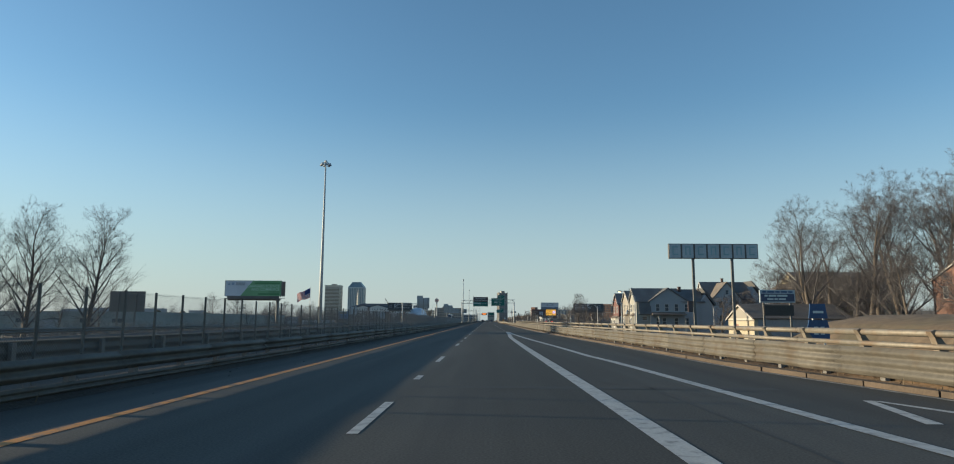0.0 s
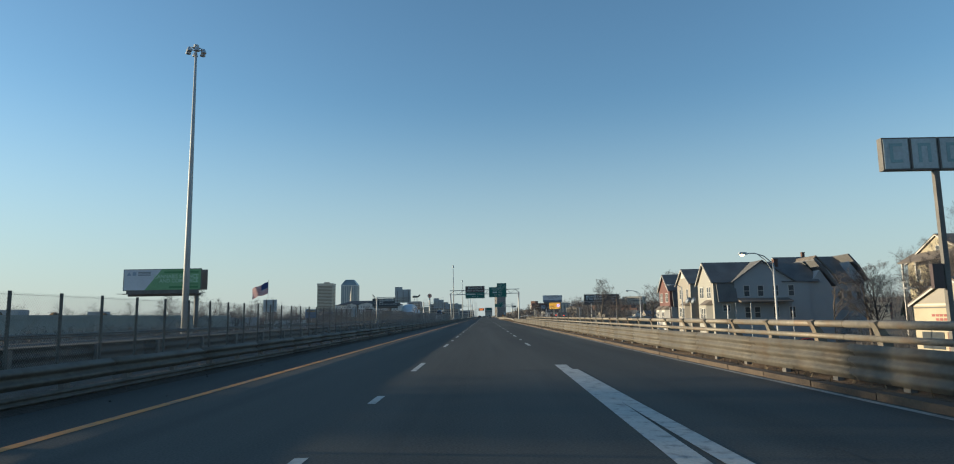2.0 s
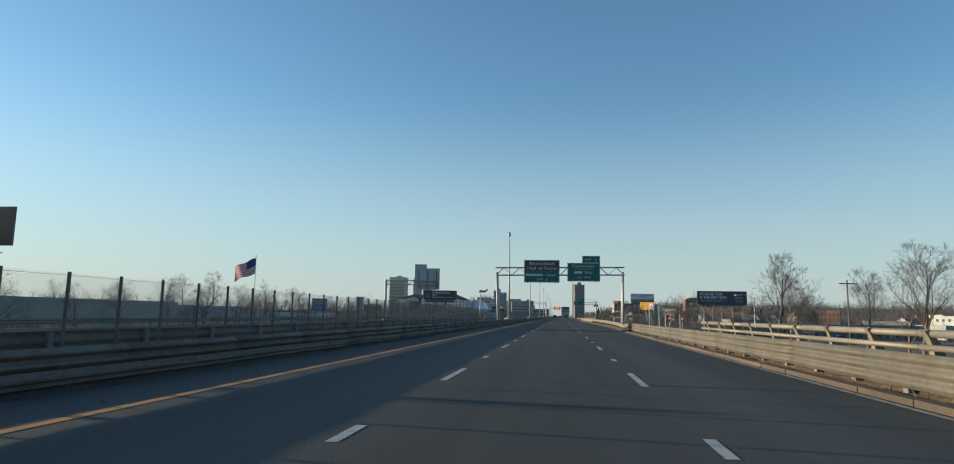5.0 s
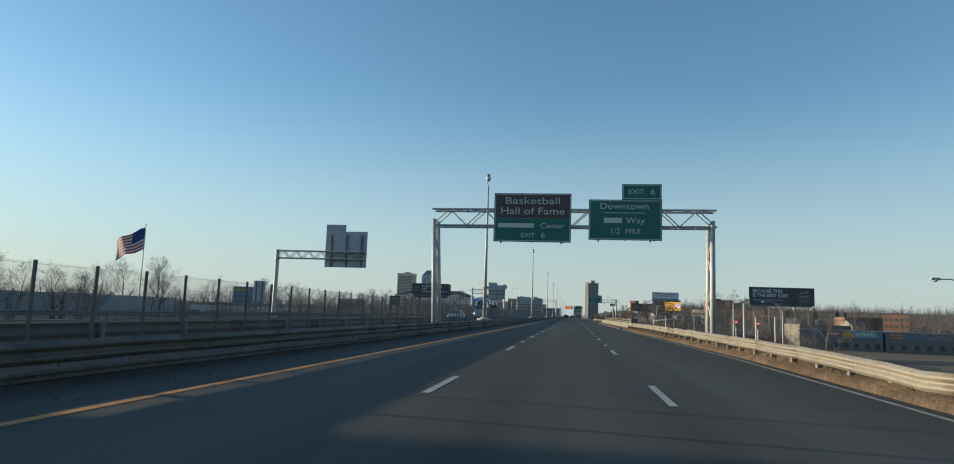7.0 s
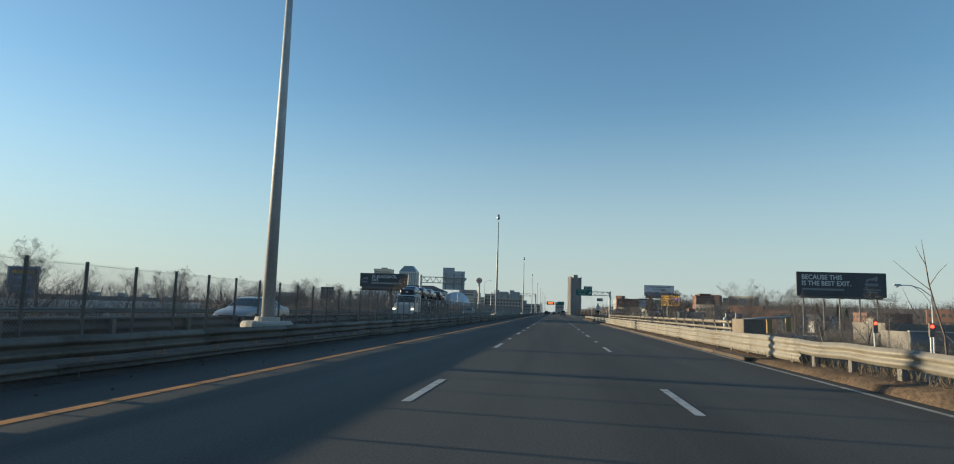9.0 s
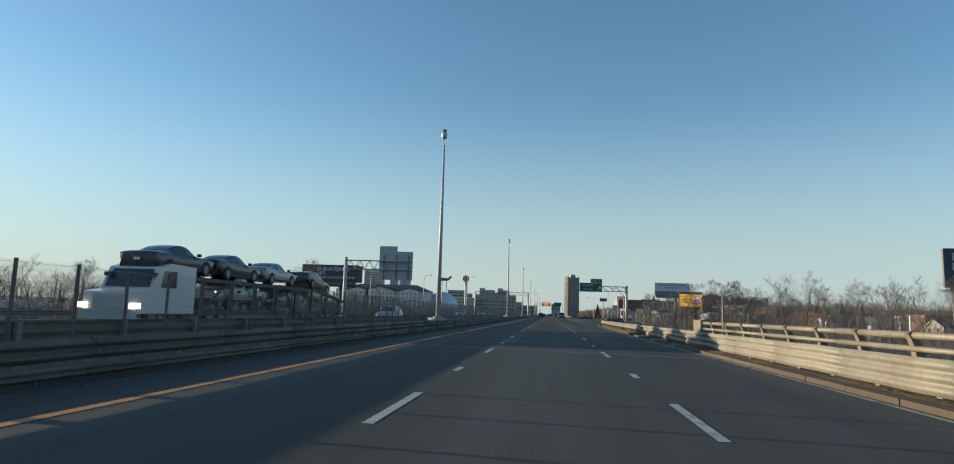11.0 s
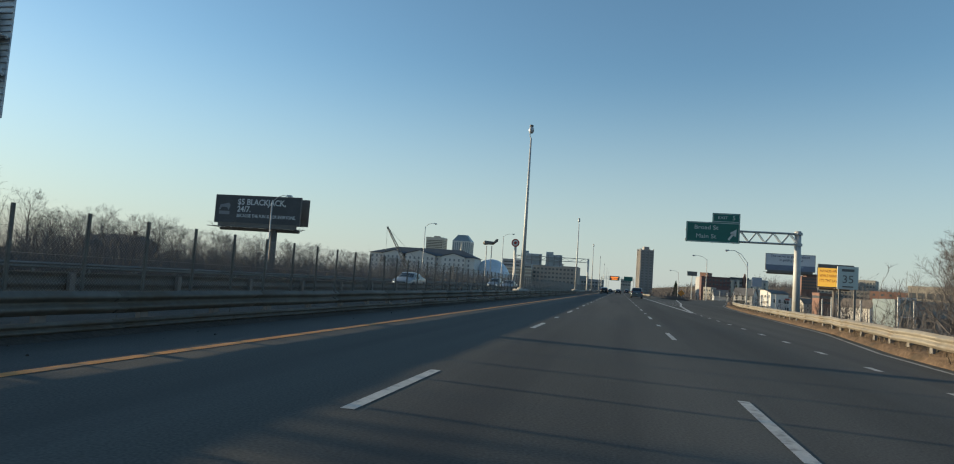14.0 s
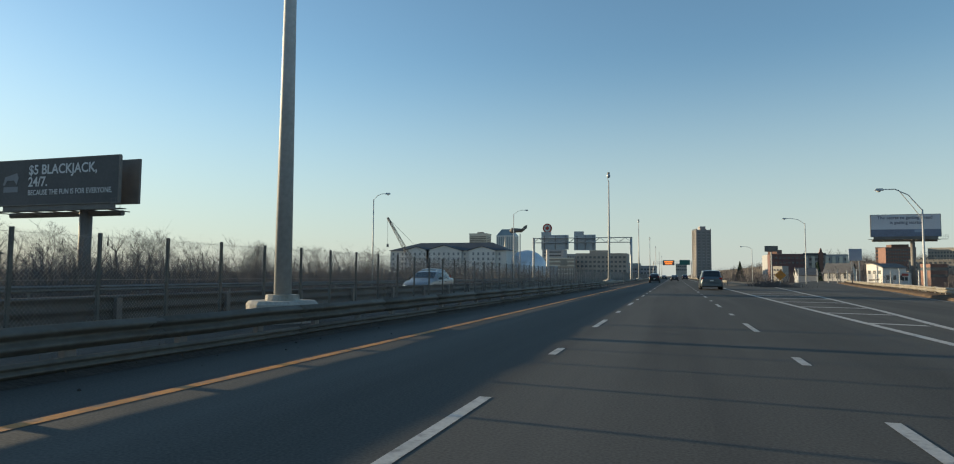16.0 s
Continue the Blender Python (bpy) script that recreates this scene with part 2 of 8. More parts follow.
# ---------------------------------------------------------------- mesh tools
class Shape:
    """Collects faces of one mesh."""

    def __init__(self):
        self.v, self.f = [], []

    def add(self, verts, faces):
        k = len(self.v)
        self.v += [tuple(p) for p in verts]
        self.f += [tuple(i + k for i in f) for f in faces]
        return self

    def box(self, x0, x1, y0, y1, z0, z1):
        return self.add([(x0, y0, z0), (x1, y0, z0), (x1, y1, z0), (x0, y1, z0), (x0, y0, z1), (x1, y0, z1), (x1, y1, z1), (x0, y1, z1)],
                        [(0, 3, 2, 1), (4, 5, 6, 7), (0, 1, 5, 4), (1, 2, 6, 5), (2, 3, 7, 6), (3, 0, 4, 7)])

    def slab(self, pts, y0, y1):
        """An outline in x, z drawn out from y0 to y1."""
        n = len(pts)
        vs = [(x, y0, z) for x, z in pts] + [(x, y1, z) for x, z in pts]
        fs = [tuple(range(n)), tuple(range(2 * n - 1, n - 1, -1))] + [(i, i + n, (i + 1) % n + n, (i + 1) % n) for i in range(n)]
        return self.add(vs, fs)

    def slab_x(self, pts, x0, x1):
        """An outline in y, z drawn out from x0 to x1."""
        n = len(pts)
        vs = [(x0, y, z) for y, z in pts] + [(x1, y, z) for y, z in pts]
        fs = [tuple(range(n - 1, -1, -1)), tuple(range(n, 2 * n))] + [(i, (i + 1) % n, (i + 1) % n + n, i + n) for i in range(n)]
        return self.add(vs, fs)

    def plate(self, pts, z0, z1):
        """An outline in x, y drawn out from z0 to z1."""
        n = len(pts)
        vs = [(x, y, z0) for x, y in pts] + [(x, y, z1) for x, y in pts]
        fs = [tuple(range(n - 1, -1, -1)), tuple(range(n, 2 * n))] + [(i, (i + 1) % n, (i + 1) % n + n, i + n) for i in range(n)]
        return self.add(vs, fs)

    def tube(self, pts, radii, sides=6, caps=True):
        """A round bar along points."""
        pts = [Vector(p) for p in pts]
        if not hasattr(radii, "__len__"):
            radii = [radii] * len(pts)
        base = len(self.v)
        ahead = (pts[1] - pts[0]).normalized()
        u = ahead.orthogonal().normalized()
        for i, p in enumerate(pts):
            d = (pts[min(i + 1, len(pts) - 1)] - pts[max(i - 1, 0)]).normalized()
            u = (u - d * u.dot(d)).normalized()
            w = d.cross(u)
            for k in range(sides):
                a = 2 * math.pi * k / sides
                self.v.append(tuple(p + (u * math.cos(a) + w * math.sin(a)) * radii[i]))
        for i in range(len(pts) - 1):
            for k in range(sides):
                a, b = base + i * sides + k, base + i * sides + (k + 1) % sides
                self.f.append((a, b, b + sides, a + sides))
        if caps:
            self.f.append(tuple(base + k for k in range(sides - 1, -1, -1)))
            e = base + (len(pts) - 1) * sides
            self.f.append(tuple(e + k for k in range(sides)))
        return self

    def sweep(self, profile, path, closed=False):
        """A profile of (side, height) carried along a plan path of (x, y, z)."""
        path = [Vector(p) for p in path]
        base, n = len(self.v), len(profile)
        for i, p in enumerate(path):
            d = path[min(i + 1, len(path) - 1)] - path[max(i - 1, 0)]
            s = Vector((d.y, -d.x, 0)).normalized()
            for a, h in profile:
                self.v.append(tuple(p + s * a + Vector((0, 0, h))))
        for i in range(len(path) - 1):
            for k in range(n if closed else n - 1):
                a, b = base + i * n + k, base + i * n + (k + 1) % n
                self.f.append((a, b, b + n, a + n))
        if closed:
            self.f.append(tuple(base + k for k in range(n - 1, -1, -1)))
            e = base + (len(path) - 1) * n
            self.f.append(tuple(e + k for k in range(n)))
        return self

    def mesh(self, name, smooth=False):
        me = bpy.data.meshes.new(name)
        me.from_pydata(self.v, [], self.f)
        if smooth:
            me.polygons.foreach_set("use_smooth", [True] * len(me.polygons))
        me.update()
        return me


def part(name, shape, mat, parent=None, label="", smooth=False, place=None):
    """Links a Shape, or a mesh that pieces share, as ONE mesh object under a thing or a part."""
    me = shape.mesh(name, smooth) if isinstance(shape, Shape) else shape
    if mat and not me.materials:
        me.materials.append(mat)
    ob = new(name, me)
    ob.parent = parent
    if place is not None:
        ob.matrix_basis = place
    if label:
        ob["label"] = label
    return ob


def thing(name, label, category, place=None, group="", kind=""):
    ob = new(name)
    ob.empty_display_size = 0.5
    if place is not None:
        ob.matrix_basis = place
    return tagged(ob, label, category, group, kind)


def setting(name, shape, mat, label, category="", smooth=False):
    return tagged(part(name, shape, mat, None, "", smooth), label, category, "", "structure")


def writing(text, size, x, y, z, mat, parent, align="CENTER", squeeze=1.0, name="lettering", bold=0.0, back=False):
    """Upright letters that face the oncoming drivers, as a flat mesh."""
    cu = bpy.data.curves.new(name, "FONT")
    cu.body, cu.size, cu.align_x, cu.align_y, cu.extrude, cu.offset = text, size, align, "CENTER", 0.004, bold
    cu.resolution_u = 3
    tmp = bpy.data.objects.new(name, cu)
    scene.collection.objects.link(tmp)
    me = bpy.data.meshes.new_from_object(tmp.evaluated_get(bpy.context.evaluated_depsgraph_get()))
    bpy.data.objects.remove(tmp)
    me.materials.clear()
    ob = part(name, me, mat, parent)
    ob.matrix_basis = pose(x, y, z, 90, 0, 0) @ Matrix.Diagonal((squeeze, 1, 1, 1))
    return ob


def smoothstep(a, b, v):
    v = min(1, max(0, (v - a) / (b - a)))
    return v * v * (3 - 2 * v)


def curve_x(table, y):
    """A plan line given as (y, x) stations."""
    return float(np.interp(y, [r[0] for r in table], [r[1] for r in table]))


# ---------------------------------------------------------------- plan lines (y, x)
RIGHT_RAIL = [(-40, 8.9), (0, 7.9), (12, 7.5), (18, 7.0), (30, 6.75), (60, 6.0), (75, 5.88), (180, 5.9), (194, 6.3), (206, 6.35), (235, 6.3),
              (250, 6.1), (340, 5.95), (366, 6.2), (380, 7.4), (396, 9.5), (404, 9.9), (420, 11.2), (431, 12.1), (442, 13.4), (459, 15.6),
              (477, 18.9), (507, 23.5), (560, 33.0), (640, 52.0)]
RIGHT_EDGE = [(-40, 8.2), (0, 7.4), (10.7, 7.1), (18, 6.25), (30, 6.05), (60, 5.38), (75, 5.18), (185, 5.35), (205, 5.75), (225, 5.55), (240, 5.25),
              (345, 5.18), (360, 5.5), (372, 6.3), (383, 7.0), (393, 8.5), (420, 10.3), (442, 12.3), (459, 14.4), (477, 17.6), (507, 22.0), (560, 31.0), (640, 50.0)]
RAIL_TOP = [(-40, 0.74), (188, 0.74), (194, 0.52), (199, 0.62), (206, 0.68), (230, 0.74), (330, 0.70), (400, 0.66), (640, 0.66)]
LEFT_RAIL_X, FENCE_X, FAR_RAIL_X = -7.0, -11.25, -30.6
ROAD_END = 1500.0


def ground_height(x, y):
    """The lie of the land: the road on its low bank, lower town on both sides, far hills."""
    xr = curve_x(RIGHT_RAIL, min(max(y, -40), 640)) + 1.6
    if y > 560:
        xr = max(9.5, 35.0 - (y - 560) * 0.4)
    z = -0.14
    if x > xr:
        z -= 3.9 * smoothstep(0, 9, x - xr)
        z += 5.9 * smoothstep(19, 28, x) * (1 - smoothstep(50, 72, y)) * (1 - 0.4 * smoothstep(70, 160, x))
    if x < -32.5:
        z -= 2.6 * smoothstep(0, 10, -32.5 - x)
    far = max(0.0, math.hypot(x, y - 300) - 420)
    side = smoothstep(30, 170, x)
    z += side * 25 * smoothstep(0, 620, far) + 10 * smoothstep(900, 2600, far) * smoothstep(40, 400, abs(x))
    z += 0.25 * noise.noise((x * 0.05, y * 0.05, 3)) * smoothstep(0, 12, max(x - xr, -33 - x))
    return z


def stations(*runs):
    out = []
    for a, b, step in runs:
        out += list(np.arange(a, b, step))
    return out


gx = stations((-4000, -600, 340), (-600, -120, 40), (-120, -50, 7), (-50, -30, 1.6), (-30, 5, 7), (5, 26, 1.2), (26, 60, 4), (60, 180, 12), (180, 800, 45), (800, 4001, 320))
gy = stations((-1500, -60, 160), (-60, 640, 7), (640, 1000, 30), (1000, 2200, 100), (2200, 4801, 325))
g = Shape()
g.v = [(float(x), float(y), ground_height(float(x), float(y))) for y in gy for x in gx]
nx = len(gx)
g.f = [(j * nx + i, j * nx + i + 1, (j + 1) * nx + i + 1, (j + 1) * nx + i) for j in range(len(gy) - 1) for i in range(nx - 1)]
setting("ground", g, GROUND, "brown winter ground falling away beside the raised highway", "ground", True)

# ---------------------------------------------------------------- carriageways
road_y = stations((-60, 660, 6)) + [660.0, 800.0, 1000.0, ROAD_END]
r = Shape()
for i, y in enumerate(road_y):
    xr = curve_x(RIGHT_EDGE, y) + 0.35 if y <= 505 else 7.0
    if y > 440:
        xr = max(xr, 7.0)
    r.v += [(-6.75, y, -0.25), (-6.75, y, 0.0), (xr, y, 0.0), (xr, y, -0.25)]
r.f = [(4 * i + k, 4 * i + k + 1, 4 * i + k + 5, 4 * i + k + 4) for i in range(len(road_y) - 1) for k in range(3)]
r.f = [tuple(reversed(f)) for f in r.f]
road = setting("road", r, ASPHALT, "worn dark asphalt carriageway with three marked lanes", "road")
ramp = Shape()
ry = stations((505, 641, 6))
for y in ry:
    x0 = 7.05 + max(0, (y - 505) * 0.17) if y < 520 else curve_x(RIGHT_EDGE, y) - 7.5
    ramp.v += [(x0, y, 0.0), (curve_x(RIGHT_EDGE, y) + 0.35, y, 0.0)]
ramp.f = [(2 * i, 2 * i + 1, 2 * i + 3, 2 * i + 2) for i in range(len(ry) - 1)]
setting("exit_ramp", ramp, ASPHALT, "asphalt exit ramp bearing away from the highway", "road")
opp = Shape().box(-29.8, -12.6, -80, ROAD_END, -0.25, -0.004)
setting("far_carriageway", opp, ASPHALT_OLD, "grey asphalt of the opposite carriageway behind the fence", "road")
med = Shape()
for y in road_y:
    w = 0.05 * noise.noise((0, y * 0.3, 0))
    med.v += [(-6.76, y, 0.0), (-7.15, y, 0.10 + 0.6 * w), (-9.4, y, 0.06 - w), (-12.0, y, 0.06 + w), (-12.62, y, 0.0)]
med.f = [(5 * i + k, 5 * i + k + 5, 5 * i + k + 6, 5 * i + k + 1) for i in range(len(road_y) - 1) for k in range(4)]
med.f = [tuple(reversed(f)) for f in med.f]
setting("median_strip", med, DIRT, "dirty gravel median strip between rail and fence", "median")
verge = Shape()
vy = stations((-40, 560, 0.8))
for y in vy:
    a, b = curve_x(RIGHT_EDGE, y) + 0.33, curve_x(RIGHT_RAIL, y)
    h = 0.03 + 0.05 * noise.noise((3, y * 0.6, 0)) + 0.03 * noise.noise((8, y * 2.1, 0))
    lip = 0.08 * (smoothstep(186, 192, y) * (1 - smoothstep(248, 254, y)) + smoothstep(328, 334, y)) * max(0.0, 0.7 + 1.5 * noise.noise((5, y * 0.9, 2)) + 0.5 * noise.noise((2, y * 3.1, 4)))
    rise = 0.13 * (smoothstep(188, 196, y) * (1 - smoothstep(246, 253, y)) + smoothstep(330, 340, y)) * (1 + 0.8 * noise.noise((9, y * 0.35, 1)))
    verge.v += [(a, y, 0.004), (a + 0.10 + 0.05 * noise.noise((6, y * 1.3, 0)), y, 0.05 + h + lip), (a + 0.45, y, 0.06 + h + 0.7 * lip + 0.35 * rise), (b + 0.2, y, 0.09 + 1.4 * h + rise), (b + 1.7, y, -0.1 + h)]
verge.f = [(5 * i + k, 5 * i + k + 1, 5 * i + k + 6, 5 * i + k + 5) for i in range(len(vy) - 1) for k in range(4)]
setting("verge", verge, VERGE_DIRT, "reddish dirt and grit verge below the guardrail", "verge", True)

# painted lines, each a thin film on the asphalt
LIFT = 0.005


def painted(name, table, width, mat=WHITE_PAINT, step=3.0, lift=LIFT):
    ys = list(np.arange(table[0][0], table[-1][0], step)) + [table[-1][0]]
    s = Shape()
    for y in ys:
        x = curve_x(table, y)
        s.v += [(x - width / 2, y, lift), (x + width / 2, y, lift)]
    s.f = [(2 * i, 2 * i + 1, 2 * i + 3, 2 * i + 2) for i in range(len(ys) - 1)]
    return part(name, s, mat, road)


painted("yellow_edge_line", [(-60, -5.1), (ROAD_END, -5.1)], 0.17, YELLOW_PAINT)
painted("white_edge_line", [(y, x) for y, x in RIGHT_EDGE if y < 600], 0.12, EDGE_PAINT)
painted("merge_line", [(-40, 1.62), (8, 1.53), (20, 1.47), (30, 1.41), (44, 1.39), (50, 1.45), (58, 1.68), (70, 1.86)], 0.30)
painted("merge_line", [(-40, 6.0), (0, 4.35), (8, 3.95), (19.4, 3.52), (23, 3.24), (30.6, 3.0), (42, 2.52), (50, 2.24), (60, 2.03), (68.5, 1.98)], 0.24, lift=0.009)
painted("gore_line", [(409, 5.12), (447, 5.0), (ROAD_END, 4.95)], 0.22)
painted("gore_line", [(410, 5.25), (416.6, 5.55), (433, 6.5), (443, 7.5), (458, 8.7), (470, 9.5), (500, 11.6)], 0.22)
for y, x1 in ((434.8, 6.35), (440, 7.0), (444.8, 7.45), (450.4, 8.0), (456, 8.4), (461.5, 8.8), (467, 9.1)):
    s = Shape()
    s.add([(5.15, y - 0.15, LIFT), (x1, y - 0.65, LIFT), (x1, y - 0.25, LIFT), (5.15, y + 0.25, LIFT)], [(0, 1, 2, 3)])
    part("gore_bar", s, WHITE_PAINT, road)
arrow = Shape()
arrow.add([(5.6, 10.6, LIFT), (5.75, 10.6, LIFT), (5.22, 8.2, LIFT), (5.0, 8.2, LIFT)], [(0, 1, 2, 3)])
arrow.add([(5.7, 10.6, LIFT), (5.85, 10.5, LIFT), (6.45, 8.4, LIFT), (6.25, 8.4, LIFT)], [(0, 3, 2, 1)])
part("painted_arrow", arrow, WHITE_PAINT, road)

OLD_SEAL = material("grey_joint_seal", (0.10, 0.10, 0.10), 0.8, vary=0.3, coarse=2, fine=20)
DASH_K = (0, 8, 15, 16, 19, 26, 28, 29, 30)
DASH_Y = (7.2, 105.46, 192.43, 204.93, 243.2, 332.4, 357.3, 369.6, 381.7)


def dash_start(k):
    if k < 0:
        return 7.2 + 12.28 * k
    return float(np.interp(k, DASH_K, DASH_Y)) if k <= 30 else 381.7 + 12.25 * (k - 30)


def strip(width, length):
    return Shape().add([(-width / 2, 0, 0), (width / 2, 0, 0), (width / 2, length, 0), (-width / 2, length, 0)], [(0, 1, 2, 3)]).mesh("lane_dash")


dash_long, dash_short, dash_small = strip(0.13, 2.75), strip(0.13, 0.95), strip(0.14, 0.7)
for k in range(-3, 62):
    y = dash_start(k)
    for x in (-1.83, 1.83):
        if x > 0 and y < 71:
            continue
        part("lane_dash", dash_long, WHITE_PAINT, road, place=pose(x, y, LIFT))
        if k not in (1, 5, 9, 13, 15, 19, 25, 27, 29):
            part("lane_dash", dash_short, WHITE_PAINT, road, place=pose(x, y + 6.5, LIFT))
for k in range(14):
    part("lane_dash", dash_small, WHITE_PAINT, road, place=pose(5.18, 364.6 + 3.3 * k, LIFT))

# sealed cracks, joints and patches in the asphalt
for y, w in ((12.2, 0.5), (27.4, 0.22), (44.3, 0.3), (68.5, 0.2), (96.0, 0.25), (118.3, 0.18), (143.0, 0.3), (171.0, 0.25), (209.0, 0.2), (262.0, 0.35), (318.6, 0.3),
             (366.0, 0.25), (404.0, 0.3), (449.0, 0.2)):
    s = Shape()
    xs = np.linspace(-1.6, 5.0, 12)
    for x in xs:
        d = 0.12 * noise.noise((x, y, 1))
        s.v += [(x, y + d - w / 2 * (0.5 + noise.noise((x * 2, y, 5)) ** 2), 0.003), (x, y + d + w / 2, 0.003)]
    s.f = [(2 * i, 2 * i + 2, 2 * i + 3, 2 * i + 1) for i in range(11)]
    part("sealed_joint", s, SEALANT, road)
for n, (x, y0, y1) in enumerate(((2.7, -10, 34), (3.2, 20, 60))):
    s = Shape()
    ys = np.linspace(y0, y1, 30)
    for y in ys:
        d = 0.10 * noise.noise((x, y * 0.4, 9))
        w = 0.006 + 0.022 * abs(noise.noise((x, y * 0.9, 2)))
        s.v += [(x + d - w, y, 0.003), (x + d + w, y, 0.003)]
    s.f = [(2 * i, 2 * i + 1, 2 * i + 3, 2 * i + 2) for i in range(29)]
    part("crack_seal", s, SEALANT, road)
part("bridge_joint", Shape().add([(-6.7, 310.1, 0.008), (5.4, 307.7, 0.008), (5.4, 308.1, 0.008), (-6.7, 310.5, 0.008)], [(0, 1, 2, 3)]), OLD_SEAL, road, "pale concrete bridge joint")

# ---------------------------------------------------------------- guardrails
def wave(ribs, height, depth, thick=0.008):
    """The closed outline of a corrugated beam: smooth ribs towards the road, and its back."""
    n = ribs * 8
    face = [(-depth * (0.5 - 0.5 * math.cos(2 * math.pi * ribs * i / n)) ** 0.8, height * i / n) for i in range(n + 1)]
    return face + [(a + thick, h) for a, h in reversed(face)]


THRIE, WBEAM = wave(3, 0.58, 0.055), wave(2, 0.35, 0.085)


def guardrail(label, profile, table, tops, y0, y1, post_gap=1.9, lap=3.8, mat=RAIL, flip=1, post_from=-0.1, bump=0.02):
    """Steel beam in overlapping lengths, bolted to posts."""
    rail = thing("guardrail", label, "guardrail")
    height = max(h for _, h in profile)
    prof = [(a * flip, h) for a, h in profile]
    if flip < 0:
        prof.reverse()
    y = y0
    while y < y1 - 0.5:
        e = min(y + lap, y1)
        pts = []
        for q in np.linspace(y - 0.12, e + 0.12, 4):
            pts.append((curve_x(table, q) + bump * noise.noise((1, q * 0.4, 0)), q, curve_x(tops, q) - height + bump * noise.noise((7, q * 0.5, 0))))
        part("beam", Shape().sweep(prof, pts, True), mat, rail, smooth=True)
        y = e
    post_mesh = Shape().box(0.03 if flip > 0 else -0.13, 0.13 if flip > 0 else -0.03, -0.08, 0.08, post_from, 0.0).mesh("post")
    y = y0 + 0.6
    while y < y1:
        part("post", post_mesh, RAIL_DARK, rail, place=pose(curve_x(table, y), y, 0) @ Matrix.Diagonal((1, 1, 1, 1)) @ Matrix.Translation((0, 0, curve_x(tops, y) - 0.03)))
        y += post_gap
    return rail


LEFT_LINE = [(-60, LEFT_RAIL_X), (ROAD_END, LEFT_RAIL_X)]
LEFT_TOP = [(-60, 0.635), (ROAD_END, 0.635)]
RUB_TOP = [(-60, 0.225), (ROAD_END, 0.225)]
TALL = [(a, h * 1.6) for a, h in WBEAM]
DEEP = [(a, h * 0.93) for a, h in WBEAM]
RUB = [(a * 0.6, h * 0.48) for a, h in WBEAM]
guardrail("weathered galvanised median guardrail on steel posts", DEEP, LEFT_LINE, LEFT_TOP, -30, 480, 1.9, 3.8, RAIL_DIRTY, -1, -0.95)
guardrail("low rub rail bolted below the median guardrail", RUB, LEFT_LINE, RUB_TOP, -30, 480, 1.9, 7.6, RAIL_DIRTY, -1, -0.3)
guardrail("far stretch of galvanised median guardrail", DEEP, LEFT_LINE, LEFT_TOP, 480, 900, 7.6, 30, RAIL, -1, -0.95)
guardrail("ribbed galvanised bridge guardrail streaked with dirt", THRIE, RIGHT_RAIL, RAIL_TOP, -35, 186, 1.9, 3.8, RAIL_DIRTY, 1, -0.95, 0.025)
guardrail("dented galvanised guardrail on short posts", WBEAM, RIGHT_RAIL, RAIL_TOP, 186, 252, 1.9, 3.8, RAIL, 1, -0.95, 0.07)
guardrail("ribbed galvanised bridge guardrail", THRIE, RIGHT_RAIL, RAIL_TOP, 252, 328, 1.9, 3.8, RAIL, 1, -0.95, 0.03)
guardrail("dirt-stained galvanised guardrail curving along the exit ramp", WBEAM, RIGHT_RAIL, RAIL_TOP, 328, 600, 1.9, 3.8, RAIL, 1, -0.95, 0.05)
guardrail("guardrail of the opposite carriageway behind the fence", TALL, [(-60, -12.3), (ROAD_END, -12.3)], [(-60, 0.63), (240, 0.64), (330, 0.70), (ROAD_END, 0.70)], -30, 700, 3.8, 7.6, OPP_RAIL, 1, -0.9)
guardrail("outer guardrail of the opposite carriageway", WBEAM, [(-60, FAR_RAIL_X), (ROAD_END, FAR_RAIL_X)], [(-60, 0.54), (ROAD_END, 0.54)], -10, 900, 3.8, 15, RAIL_DARK, -1, -0.95)
guardrail("guardrail beginning behind the exit gore", WBEAM, [(500, 7.4), (560, 6.1), (900, 6.0)], [(500, 0.7), (900, 0.7)], 512, 880, 3.8, 15, RAIL, 1, -0.95)

# granite kerb stones under the bridge rail
stone = Shape().plate([(-0.13, -0.9), (0.13, -0.9), (0.13, 0.9), (-0.13, 0.9)], -0.1, 0.10).mesh("kerb_stone")
kerb = tagged(new("kerb"), "worn granite kerb stained with rusty dirt", "kerb", "", "structure")
for a, b in ((-30, 188), (255, 330)):
    y = a
    while y < b:
        x = curve_x(RIGHT_EDGE, y) + 0.29
        dx = curve_x(RIGHT_EDGE, y + 1) - curve_x(RIGHT_EDGE, y - 1)
        part("kerb_stone", stone, KERB, kerb, place=pose(x + 0.02 * noise.noise((y, 0, 0)), y, 0.02 * noise.noise((0, y, 0)), 0, 0, math.degrees(-math.atan2(dx, 2))))
        y += 1.83


